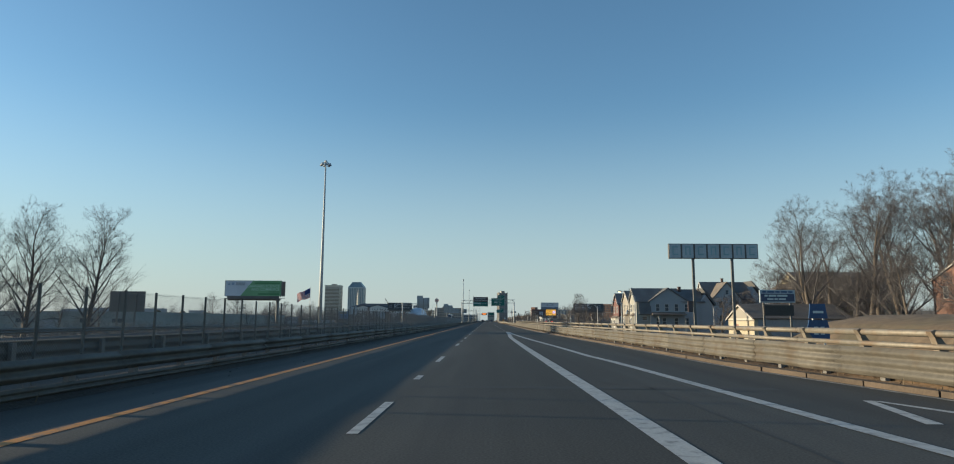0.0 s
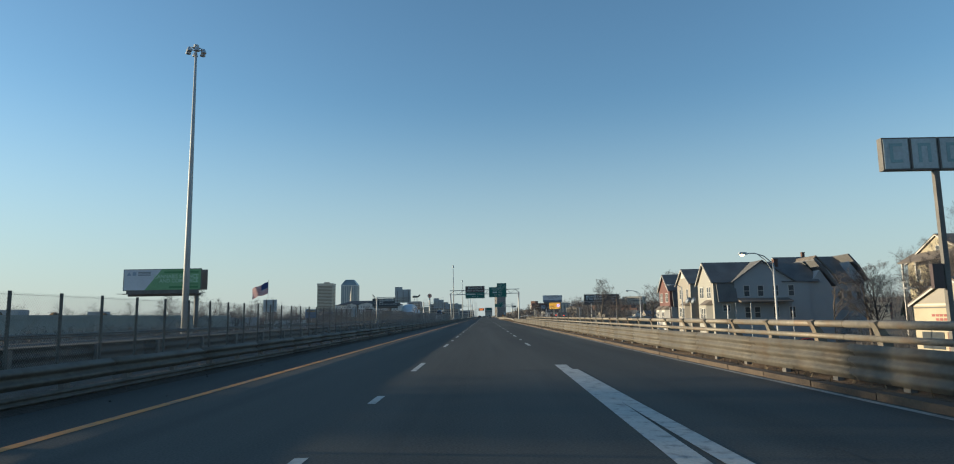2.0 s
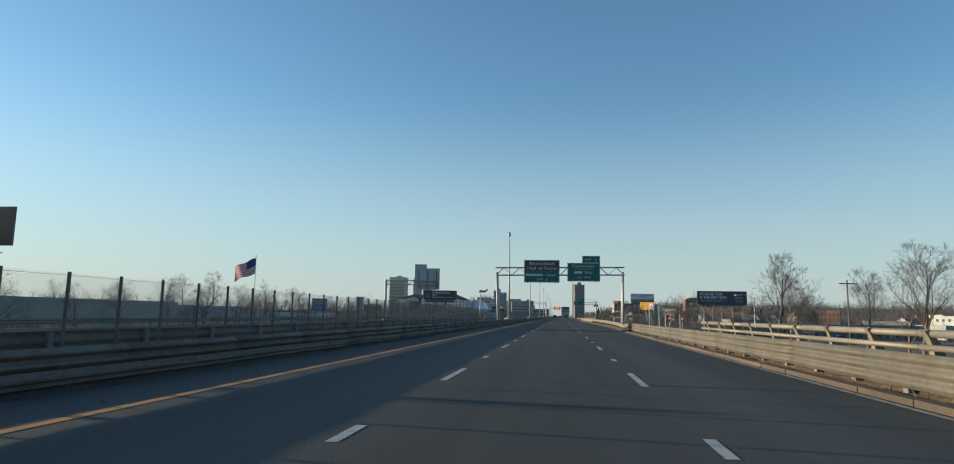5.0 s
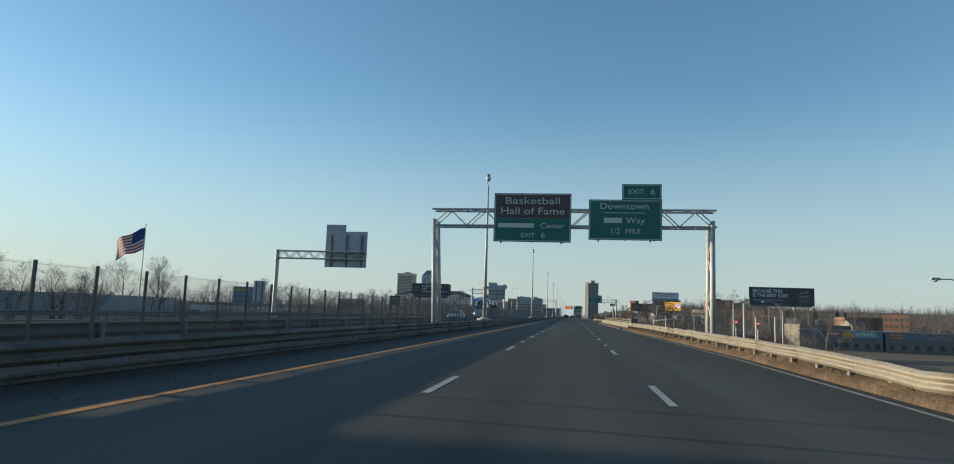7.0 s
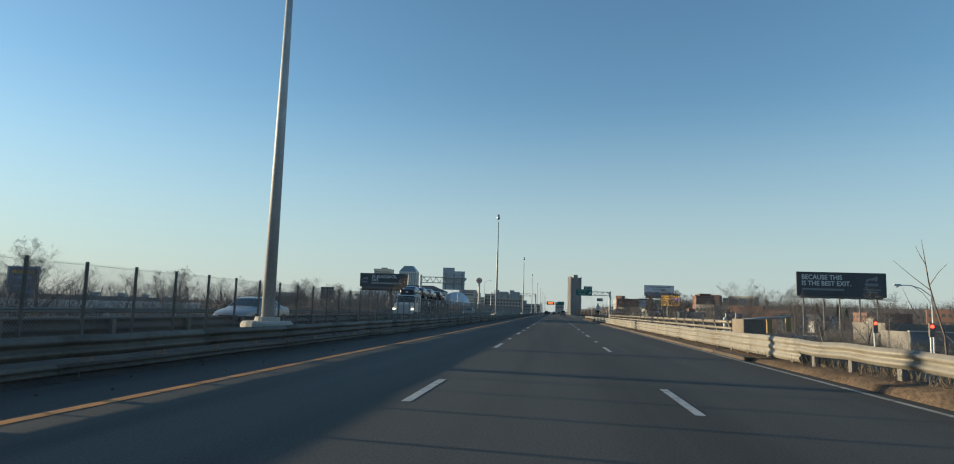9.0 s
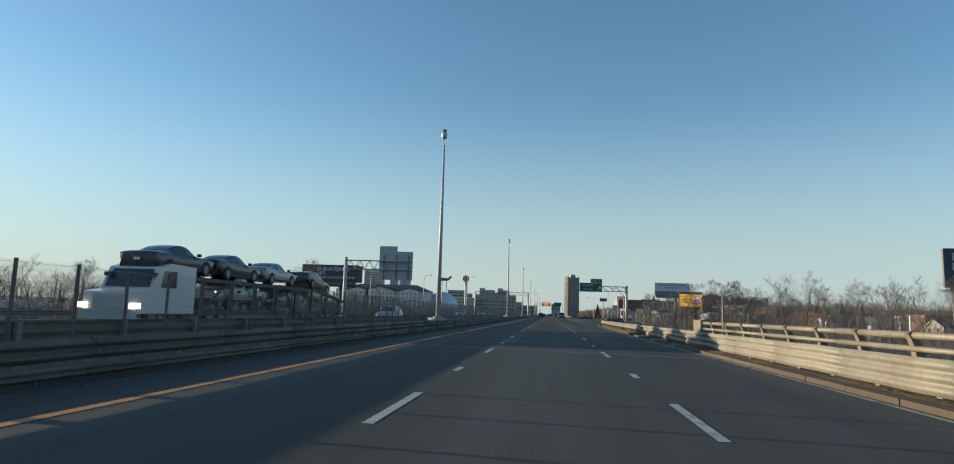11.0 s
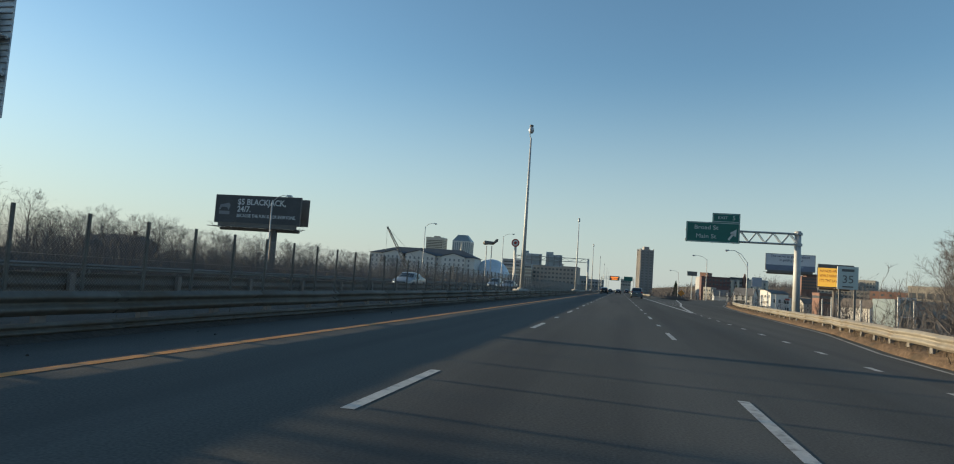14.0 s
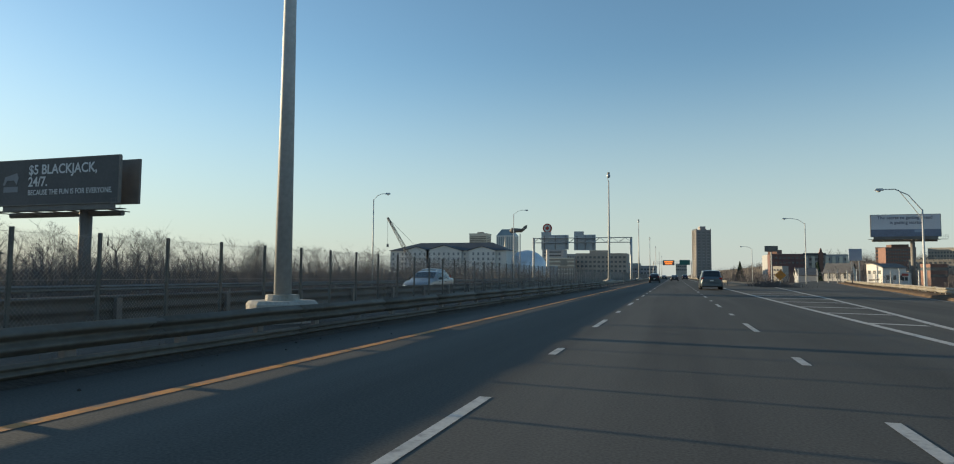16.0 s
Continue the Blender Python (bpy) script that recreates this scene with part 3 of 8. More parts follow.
def bridge_railing(y0, y1, label):
    """Two steel tubes on curved posts."""
    ob = thing("bridge_railing", label, "railing")
    ys = list(np.arange(y0, y1, 6.0)) + [y1]
    for z, rad, dx in ((1.02, 0.075, 0.0), (0.76, 0.06, 0.0)):
        for a, b in zip(ys, ys[1:]):
            xa, xb = curve_x(RIGHT_RAIL, a) + 1.17, curve_x(RIGHT_RAIL, b) + 1.17
            part("tube", Shape().tube([(xa, a + 0.02, z), (xb, b - 0.02, z)], rad, 10), TUBE, ob, smooth=True)
    post = Shape()
    post.slab([(0.16, 0.28), (0.30, 0.28), (0.32, 0.55), (0.26, 0.80), (0.12, 1.0), (0.05, 1.10), (-0.03, 1.06), (0.04, 0.94), (0.10, 0.76), (0.12, 0.55)], -0.085, 0.085)
    me = post.mesh("post")
    y = y0 + 0.4
    while y < y1:
        part("post", me, TUBE, ob, place=pose(curve_x(RIGHT_RAIL, y) + 1.06, y, 0))
        y += 2.25
    base = Shape()
    pts = [(curve_x(RIGHT_RAIL, y) + 1.35, y, -0.3) for y in np.arange(y0 - 1, y1 + 1, 4.0)]
    base.sweep([(-0.28, 0.0), (0.28, 0.0), (0.28, 0.62), (-0.28, 0.62)], pts, True)
    part("parapet", base, CONCRETE, ob, "stained concrete parapet")
    return ob


bridge_railing(-30, 163, "two-tube weathered steel bridge railing on curved posts")
bridge_railing(262.4, 318.4, "two-tube steel bridge railing between concrete end blocks")
for y in (261.15, 319.65):
    b = Shape().plate([(7.13, y - 0.75), (7.87, y - 0.75), (7.9, y - 0.72), (7.9, y + 0.72), (7.87, y + 0.75), (7.13, y + 0.75), (7.1, y + 0.72), (7.1, y - 0.72)], -0.3, 1.16)
    tagged(part("end_block", b, BLOCK), "square concrete end block of the bridge railing", "concrete block")

# ---------------------------------------------------------------- chain-link fence
fence = thing("chain_link_fence", "tall chain-link median fence on dark steel posts", "fence")
GAP = 1.87
pole = Shape().box(-0.03, 0.03, -0.03, 0.03, -0.1, 2.06).mesh("fence_post")
fy = [10 + GAP * i for i in range(372)]
for y in fy[:300]:
    part("fence_post", pole, POST_RUST, fence, place=pose(FENCE_X + 0.03 * noise.noise((y, 1, 1)), y, 0, 1.2 * noise.noise((y, 5, 1)), 1.5 * noise.noise((y, 9, 1)), 0))
rest = Shape()
for y in fy[300:]:
    rest.box(FENCE_X - 0.045, FENCE_X + 0.045, y - 0.045, y + 0.045, -0.1, 2.06)
tagged(part("fence_posts_beyond", rest, POST_RUST, fence), kind="stuff")


def link_mesh(y0, y1, pitch, wire):
    """Diagonal wires crossing in diamonds."""
    s = Shape()
    z0, z1 = 0.15, 2.03
    run = (z1 - z0) * 0.9
    y = y0
    while y < y1:
        for sgn in (1, -1):
            a, b = (y, y + run) if sgn > 0 else (y + run, y)
            dx = 0.004 * sgn
            k = len(s.v)
            s.v += [(FENCE_X + dx, a - wire, z0), (FENCE_X + dx, a + wire, z0), (FENCE_X + dx + wire, a, z0),
                    (FENCE_X + dx, b - wire, z1), (FENCE_X + dx, b + wire, z1), (FENCE_X + dx + wire, b, z1)]
            s.f += [(k, k + 1, k + 4, k + 3), (k + 1, k + 2, k + 5, k + 4), (k + 2, k, k + 3, k + 5)]
        y += pitch
    return s


tagged(part("chain_link", link_mesh(8, 300, 0.085, 0.0027), WIRE, fence), kind="stuff")
tagged(part("chain_link", link_mesh(300, 480, 0.085, 0.0027), WIRE, fence), kind="stuff")
tagged(part("chain_link", link_mesh(480, 705, 0.17, 0.0055), WIRE, fence), kind="stuff")
w = Shape()
for z in (0.2, 1.1, 1.98):
    w.tube([(FENCE_X - 0.05, 8, z), (FENCE_X - 0.05, 705, z)], 0.005, 4)
part("tension_wire", w, WIRE, fence)


# ---------------------------------------------------------------- lighting masts
def median_mast(y, h=16.4):
    ob = thing("light_mast", "tall tapered galvanised light mast on a round concrete base", "light mast", pose(-9.55, y, 0), "median light masts")
    part("base", Shape().tube([(0, 0, -0.2), (0, 0, 0.52), (0, 0, 0.60)], [0.85, 0.85, 0.78], 20), CONCRETE, ob)
    part("plinth", Shape().tube([(0, 0, 0.60), (0, 0, 0.74)], [0.42, 0.40], 16), CONCRETE, ob)
    part("pole", Shape().tube([(0, 0, 0.74), (0, 0, h * 0.5), (0, 0, h - 0.5)], [0.215, 0.155, 0.085], 14), GALV, ob, smooth=True)
    part("bracket", Shape().tube([(0, 0, h - 0.5), (-0.02, 0, h - 0.42), (-0.12, 0, h - 0.30), (-0.13, 0, h + 0.05)], [0.06, 0.06, 0.045, 0.045], 8), GALV, ob)
    lum = part("luminaire", Shape().tube([(-0.02, 0, h + 0.03), (-0.02, 0, h + 0.08), (-0.02, 0, h + 0.36), (-0.02, 0, h + 0.5), (-0.02, 0, h + 0.72)], [0.10, 0.2, 0.29, 0.27, 0.15], 14), SIGN_BACK, ob, "round silver luminaire", smooth=True)
    part("ballast_cap", Shape().tube([(-0.02, 0, h + 0.72), (-0.02, 0, h + 0.88), (-0.02, 0, h + 0.91)], [0.2, 0.2, 0.15], 12), RAIL_DARK, lum)
    return ob


first_mast = median_mast(255.85)
for y in (342.75, 428.5, 516.07, 604.2, 692.3, 780.4, 868.5, 956.6):
    copy_thing(first_mast, pose(-9.13 if 400 < y < 460 else -9.55, y, 0))

hm = thing("high_mast_light", "very tall steel high-mast light with a ring of floodlights", "light mast", pose(-31.27, 120.3, 0))
part("pole", Shape().tube([(0, 0, -2.4), (0, 0, 10), (0, 0, 20), (0, 0, 31.0)], [0.36, 0.29, 0.21, 0.12], 14), GALV, hm, smooth=True)
part("head_ring", Shape().tube([(0.55 * math.cos(a), 0.55 * math.sin(a), 30.9) for a in np.linspace(0, 2 * math.pi, 17)], 0.05, 6), GALV, hm)
part("cap", Shape().tube([(0, 0, 31.0), (0, 0, 31.35), (0, 0, 31.45)], [0.3, 0.28, 0.1], 10), GALV, hm)
lum = Shape().tube([(0, 0, 0.12), (0, 0, -0.05), (0, 0, -0.32), (0, 0, -0.38)], [0.10, 0.20, 0.30, 0.27], 10).mesh("floodlight")
for k in range(6):
    a = k * math.pi / 3
    part("floodlight", lum, SIGN_BACK, hm, place=pose(0.85 * math.cos(a), 0.85 * math.sin(a), 30.75))
    part("arm", Shape().tube([(0.1 * math.cos(a), 0.1 * math.sin(a), 31.0), (0.85 * math.cos(a), 0.85 * math.sin(a), 30.85)], 0.04, 6), GALV, hm)


def truss(ob, x0, x1, y, z0, z1, depth, bays, rad=0.07, brace=0.04, mat=GALV, skew=0.0, rise=0.0):
    """A box truss of four chords with zigzag braces; skew and rise move its far end along y and z."""
    def at(x, dy, z):
        f = (x - x0) / (x1 - x0)
        return (x, y + skew * f + dy, z + rise * f)

    half = depth / 2
    for dy in (-half, half):
        for z in (z0, z1):
            part("chord", Shape().tube([at(x0, dy, z), at(x1, dy, z)], rad, 8), mat, ob)
    step = (x1 - x0) / bays
    for k in range(bays):
        a, b = x0 + k * step, x0 + (k + 1) * step
        lo, hi = (z0, z1) if k % 2 == 0 else (z1, z0)
        s = Shape()
        for dy in (-half, half):
            s.tube([at(a, dy, lo), at(b, dy, hi)], brace, 6)
        s.tube([at(b, -half, z1), at(b, half, z1)], brace, 6)
        s.tube([at(b, -half, z0), at(b, half, z0)], brace, 6)
        s.tube([at(a, -half, z1), at(b, half, z1)], brace * 0.8, 6)
        part("brace", s, mat, ob)


def bar(ob, x0, x1, y, z0, z1, mat, name="lettering"):
    """A plain bar in place of writing."""
    return part(name, Shape().box(x0, x1, y - 0.012, y, z0, z1), mat, ob)


def sign_panel(ob, x0, x1, y, z0, z1, mat, name="sign_panel", border=True):
    part(name, Shape().box(x0, x1, y, y + 0.06, z0, z1), mat, ob)
    if border:
        b = Shape()
        m, t = 0.05, 0.045
        for a in ((x0 + m, x1 - m, z1 - m - t, z1 - m), (x0 + m, x1 - m, z0 + m, z0 + m + t), (x0 + m, x0 + m + t, z0 + m, z1 - m), (x1 - m - t, x1 - m, z0 + m, z1 - m)):
            b.box(a[0], a[1], y - 0.008, y, a[2], a[3])
        part("border", b, SIGN_WHITE, ob)
    s = Shape()
    for x in np.linspace(x0 + 0.5, x1 - 0.5, 3):
        s.box(x - 0.05, x + 0.05, y + 0.06, y + 0.18, z0 - 0.02, z1)
    part("stiffener", s, GALV, ob)


# overhead gantry
gan = thing("sign_gantry", "galvanised truss sign gantry spanning the carriageway", "sign gantry")
truss(gan, -9.12, 9.53, 225.35, 7.0, 8.1, 1.0, 16, skew=1.1, rise=0.26)
for x, foot, y, top in ((-8.95, -8.6, 225.35, 7.4), (9.28, 9.2, 226.5, 7.65)):
    for dy in (-0.62, 0.62):
        part("leg", Shape().tube([(foot, y + dy * 1.15, -0.3), (x, y + dy, top)], [0.19, 0.15], 12), GALV, gan, smooth=True)
        part("footing", Shape().tube([(foot, y + dy * 1.15, -0.4), (foot, y + dy * 1.15, 0.35)], 0.38, 14), CONCRETE, gan)
    zz = [0.8, 2.3, 3.8, 5.3, 6.8]
    for i in range(4):
        sg = 1 if i % 2 == 0 else -1
        xa, xb = (foot + (x - foot) * z / top for z in (zz[i], zz[i + 1]))
        part("leg_brace", Shape().tube([(xa, y - 0.62 * sg, zz[i]), (xb, y + 0.66 * sg, zz[i + 1])], 0.06, 6), GALV, gan)
GY = 225.0
part("panel_post", Shape().box(-4.5, -4.4, GY + 0.06, GY + 0.3, 5.9, 9.1).box(-0.5, -0.4, GY + 0.06, GY + 0.3, 5.9, 9.1).box(1.9, 2.0, GY + 0.06, GY + 0.3, 6.1, 8.9).box(5.2, 5.3, GY + 0.06, GY + 0.3, 6.1, 8.9), GALV, gan)
sign_panel(gan, -4.93, 0.18, GY, 5.98, 7.55, GREEN, "green_panel", False)
sign_panel(gan, -4.93, 0.18, GY, 7.56, 9.24, BROWN, "brown_panel", False)
b = Shape()
for a in ((-4.88, 0.13, 9.14, 9.18), (-4.88, 0.13, 6.04, 6.08), (-4.88, -4.84, 6.04, 9.18), (0.09, 0.13, 6.04, 9.18)):
    b.box(a[0], a[1], GY - 0.008, GY, a[2], a[3])
part("border", b, SIGN_WHITE, gan)
writing("Basketball", 0.66, -2.37, GY - 0.01, 8.72, SIGN_WHITE, gan, squeeze=1.40)
writing("Hall of Fame", 0.66, -2.37, GY - 0.01, 8.03, SIGN_WHITE, gan, squeeze=1.28)
bar(gan, -4.65, -2.25, GY, 6.93, 7.22, SIGN_WHITE)
writing("Center", 0.5, -1.05, GY - 0.01, 7.06, SIGN_WHITE, gan, squeeze=1.1)
writing("EXIT", 0.40, -2.65, GY - 0.01, 6.42, SIGN_WHITE, gan, squeeze=1.15)
writing("6", 0.60, -1.65, GY - 0.01, 6.42, SIGN_WHITE, gan)
sign_panel(gan, 1.32, 5.98, GY, 6.2, 8.86, GREEN, "green_panel")
sign_panel(gan, 3.45, 5.96, GY, 8.87, 9.9, GREEN, "exit_tab")
writing("EXIT", 0.42, 4.35, GY - 0.01, 9.38, SIGN_WHITE, gan, squeeze=1.15)
writing("6", 0.60, 5.4, GY - 0.01, 9.38, SIGN_WHITE, gan)
writing("Downtown", 0.56, 3.6, GY - 0.01, 8.42, SIGN_WHITE, gan, squeeze=1.22)
bar(gan, 2.3, 4.95, GY, 7.97, 8.01, SIGN_WHITE, "rule")
bar(gan, 2.3, 3.45, GY, 7.32, 7.66, SIGN_WHITE)
writing("Way", 0.56, 4.3, GY - 0.01, 7.48, SIGN_WHITE, gan, squeeze=1.1)
writing("1/2", 0.52, 3.0, GY - 0.01, 6.78, SIGN_WHITE, gan)
writing("MILE", 0.42, 4.15, GY - 0.01, 6.78, SIGN_WHITE, gan, squeeze=1.15)


def cantilever(label, px, sx0, sx1, y, zs0, zs1, zt, tab, post_top, arm0, arm1, facing, post_r=0.24):
    """A single-post cantilever with a truss arm; facing 1 shows its front to the driver, -1 its back."""
    ob = thing("cantilever_sign", label, "road sign")
    part("post", Shape().tube([(px, y, -2.6 if px < -20 else -0.4), (px, y, post_top)], [post_r * 1.1, post_r * 0.9], 14), GALV, ob, smooth=True)
    part("footing", Shape().tube([(px, y, -2.6 if px < -20 else -0.6), (px, y, 0.2)], 0.5, 14), CONCRETE, ob)
    end = sx0 if px > 0 else sx1
    a, b = sorted((px, end))
    truss(ob, a, b, y, arm0, arm1, 0.5, 14, 0.075, 0.04)
    part("collar", Shape().tube([(px, y, arm0 - 0.12), (px, y, arm0 + 0.12)], post_r * 1.25, 12).tube([(px, y, arm1 - 0.12), (px, y, arm1 + 0.12)], post_r * 1.25, 12), GALV, ob)
    return ob


def sign_back(ob, x0, x1, tab_x, y, z0, z1, zt):
    """The bare ribbed back of a large sign."""
    part("sign_back", Shape().slab([(x0, z0), (x1, z0), (x1, z1), (tab_x, z1), (tab_x, zt), (x0, zt)], y, y + 0.05), SIGN_BACK, ob)
    z = z0 + 0.15
    while z < zt - 0.05:
        part("rib", Shape().box(x0 + 0.03, (x1 if z < z1 - 0.05 else tab_x) - 0.03, y - 0.05, y, z, z + 0.035), RIB, ob)
        z += 0.22
    for x in (x0 + 0.75, (x0 + x1) / 2 + 0.1, x1 - 0.6):
        part("upright", Shape().box(x - 0.07, x + 0.07, y - 0.2, y - 0.05, z0 + 0.05, (z0 + z1) / 2 + 1.6), RAIL_DARK, ob)


c1 = cantilever("single-post cantilever sign seen from its bare ribbed back", -32.9, -27.4, -22.55, 251.6, 0, 0, 0, 0, 7.55, 6.62, 7.45, -1)
sign_back(c1, -27.4, -22.55, -25.1, 252.0, 5.74, 9.8, 10.57)
c2 = cantilever("single-post cantilever sign with a bare aluminium back", -30.6, -25.55, -20.45, 381.5, 0, 0, 0, 0, 8.85, 7.05, 8.35, -1, 0.27)
sign_back(c2, -25.55, -20.45, -22.85, 381.9, 5.56, 9.84, 10.62)
c3 = cantilever("green exit sign on a cantilever arm over the exit lane", 16.3, 6.3, 11.1, 429.0, 0, 0, 0, 0, 7.75, 6.5, 7.5, 1, 0.31)
sign_panel(c3, 6.3, 11.1, 428.3, 6.26, 8.18, GREEN, "green_panel")
sign_panel(c3, 8.63, 11.1, 428.3, 8.19, 9.06, GREEN, "exit_tab")
writing("EXIT", 0.38, 9.55, 428.28, 8.62, SIGN_WHITE, c3, squeeze=1.15)
writing("5", 0.56, 10.55, 428.28, 8.62, SIGN_WHITE, c3)
writing("Broad St", 0.56, 8.1, 428.28, 7.65, SIGN_WHITE, c3, squeeze=1.1)
writing("Main St", 0.56, 8.1, 428.28, 6.82, SIGN_WHITE, c3, squeeze=1.1)
ar = Shape()
ar.add([(10.05, 428.29, 6.62), (10.18, 428.29, 6.5), (10.62, 428.29, 7.12), (10.47, 428.29, 7.22)], [(0, 1, 2, 3)])
ar.add([(10.2, 428.29, 7.22), (10.78, 428.29, 6.85), (10.82, 428.29, 7.6)], [(0, 1, 2)])
part("arrow", ar, SIGN_WHITE, c3)

# the far gantry of the opposite carriageway
g2 = thing("sign_gantry", "far truss gantry with two bare sign backs", "sign gantry")
truss(g2, -32.5, -9.3, 567.5, 9.0, 10.1, 1.0, 16)
for x in (-32.3, -9.4):
    part("leg", Shape().tube([(x, 567.5, -2.6), (x, 567.5, 10.2)], 0.28, 12), GALV, g2, smooth=True)
for x0, x1, tx in ((-30.6, -24.0, -28.2), (-22.7, -17.6, -20.4)):
    sign_back(g2, x0, x1, tx, 568.3, 7.4 if x0 < -25 else 7.2, 10.9, 11.7)


# ---------------------------------------------------------------- billboards
BILL_DARK = material("dark_billboard_vinyl", (0.060, 0.063, 0.070), 0.6, vary=0.2, coarse=0.3, fine=3, bump=0.02)
BILL_WHITE = material("white_billboard_vinyl", (0.55, 0.56, 0.60), 0.6, vary=0.08, coarse=0.3, fine=3, bump=0.02)
BILL_TEXT = material("pale_billboard_lettering", (0.60, 0.61, 0.62), 0.6, vary=0.05, bump=0)
BILL_GREY = material("grey_billboard_print", (0.20, 0.21, 0.23), 0.6, vary=0.1, bump=0)
BILL_GREEN = material("green_billboard_vinyl", (0.19, 0.36, 0.18), 0.6, vary=0.12, coarse=0.3, fine=3, bump=0.02)
BILL_MINT = material("pale_green_print", (0.42, 0.58, 0.42), 0.6, vary=0.05, bump=0)
BILL_NAVY = material("navy_billboard_print", (0.06, 0.07, 0.12), 0.6, vary=0.15, bump=0)
BILL_BAND = material("dim_blue_billboard_print", (0.15, 0.18, 0.25), 0.6, vary=0.2, coarse=0.4, fine=3, bump=0)
BILL_LEAF = material("deep_green_billboard_print", (0.08, 0.22, 0.085), 0.6, vary=0.12, bump=0)
BILL_BLUE = material("blue_grey_billboard_print", (0.28, 0.33, 0.42), 0.6, vary=0.08, bump=0)


def billboard(label, x0, x1, y, z0, z1, face, base_z, posts, skew=0.0, apron=0.75, rear=True, post_r=0.45):
    """A poster face on a steel frame with a catwalk."""
    ob = thing("billboard", label, "billboard")
    part("poster", Shape().box(x0, x1, y, y + 0.25, z0, z1), face, ob)
    f = Shape()
    for a in ((x0 - 0.08, x1 + 0.08, z1, z1 + 0.12), (x0 - 0.08, x1 + 0.08, z0 - 0.12, z0), (x0 - 0.12, x0, z0, z1), (x1, x1 + 0.12, z0, z1)):
        f.box(a[0], a[1], y - 0.02, y + 0.3, a[2], a[3])
    part("poster_frame", f, RAIL_DARK, ob)
    if rear:
        part("rear_face", Shape().box(x0 + 0.5, x1 + 0.5, y + 2.2, y + 2.45, z0, z1), RAIL_DARK, ob)
    part("apron", Shape().box(x0 + 0.6, x1 - 0.6, y + 0.1, y + 0.3, z0 - apron, z0 - 0.12), RAIL_DARK, ob)
    part("catwalk", Shape().box(x0 - 0.9, x1 + 1.3, y - 0.9, y - 0.1, z0 - apron - 0.08, z0 - apron), RAIL_DARK, ob)
    for x in np.linspace(x0 + 0.4, x1 - 0.4, 7):
        part("outrigger", Shape().tube([(x, y + 2.0, z0 - apron - 0.12), (x, y - 1.0, z0 - apron - 0.12)], 0.06, 6), RAIL_DARK, ob)
    rails = Shape()
    for z in (0.5, 1.0):
        rails.tube([(x1 + 0.1, y - 0.9, z0 - apron + z), (x1 + 1.3, y - 0.9, z0 - apron + z)], 0.025, 5)
    for x in (x1 + 0.1, x1 + 0.7, x1 + 1.3):
        rails.tube([(x, y - 0.9, z0 - apron), (x, y - 0.9, z0 - apron + 1.0)], 0.025, 5)
    part("catwalk_rail", rails, RAIL_DARK, ob)
    for px, top in posts:
        part("column", Shape().tube([(px, y + 1.2, base_z), (px, y + 1.2, top)], post_r, 14), RAIL_DARK, ob, smooth=True)
        part("torsion_bar", Shape().tube([(x0 + 0.5, y + 1.2, z0 - apron - 0.3), (x1 - 0.5, y + 1.2, z0 - apron - 0.3)], 0.3, 10), RAIL_DARK, ob) if len(posts) == 1 else None
    return ob


b1 = billboard("green and white advertising billboard on one steel column", -79.3, -62.3, 194.3, 8.1, 12.6, BILL_WHITE, -3.4, [(-63.6, 9.0)])
part("green_field", Shape().slab([(-74.6, 8.1), (-62.3, 8.1), (-62.3, 12.6), (-71.0, 12.6)], 194.27, 194.3), BILL_GREEN, b1)
writing("CANNABIS SCIENCE", 1.15, -62.8, 194.25, 11.0, BILL_MINT, b1, "RIGHT", 0.95, bold=0.02)
writing("AND COMMERCE", 1.15, -62.8, 194.25, 10.05, BILL_MINT, b1, "RIGHT", 0.95, bold=0.02)
bar(b1, -70.4, -62.8, 194.27, 11.75, 12.15, BILL_LEAF)
bar(b1, -66.2, -62.8, 194.27, 9.2, 9.4, BILL_LEAF)
bar(b1, -69.2, -62.8, 194.27, 8.45, 8.9, BILL_LEAF)
part("emblem", Shape().slab([(-78.7, 11.3), (-78.2, 12.1), (-77.7, 11.3), (-77.4, 11.3), (-77.4, 12.1), (-76.6, 12.1), (-76.6, 11.3)], 194.27, 194.3), BILL_BLUE, b1)
for z in (11.9, 11.6, 11.3):
    bar(b1, -76.2, -73.4, 194.3, z, z + 0.18, BILL_GREY)

b2 = billboard("black billboard with bold white lettering", 49.85, 67.0, 375.4, 6.2, 11.0, BILL_DARK, -4.6, [(51.4, 6), (55.4, 6), (58.5, 6), (62.4, 6), (65.8, 6)], apron=0.4, rear=False, post_r=0.17)
writing("BECAUSE THIS", 1.35, 50.7, 375.36, 10.0, BILL_TEXT, b2, "LEFT", 0.92, bold=0.03)
writing("IS THE BEST EXIT.", 1.35, 50.7, 375.36, 8.75, BILL_TEXT, b2, "LEFT", 0.92, bold=0.03)
bar(b2, 50.8, 59.0, 375.4, 7.35, 7.75, BILL_GREY)
part("emblem", Shape().slab([(63.1, 9.2), (63.5, 9.9), (64.6, 10.1), (65.3, 10.5), (65.6, 10.0), (65.2, 9.2), (64.9, 9.6), (63.8, 9.6), (63.5, 9.2)], 375.37, 375.4), BILL_GREY, b2)
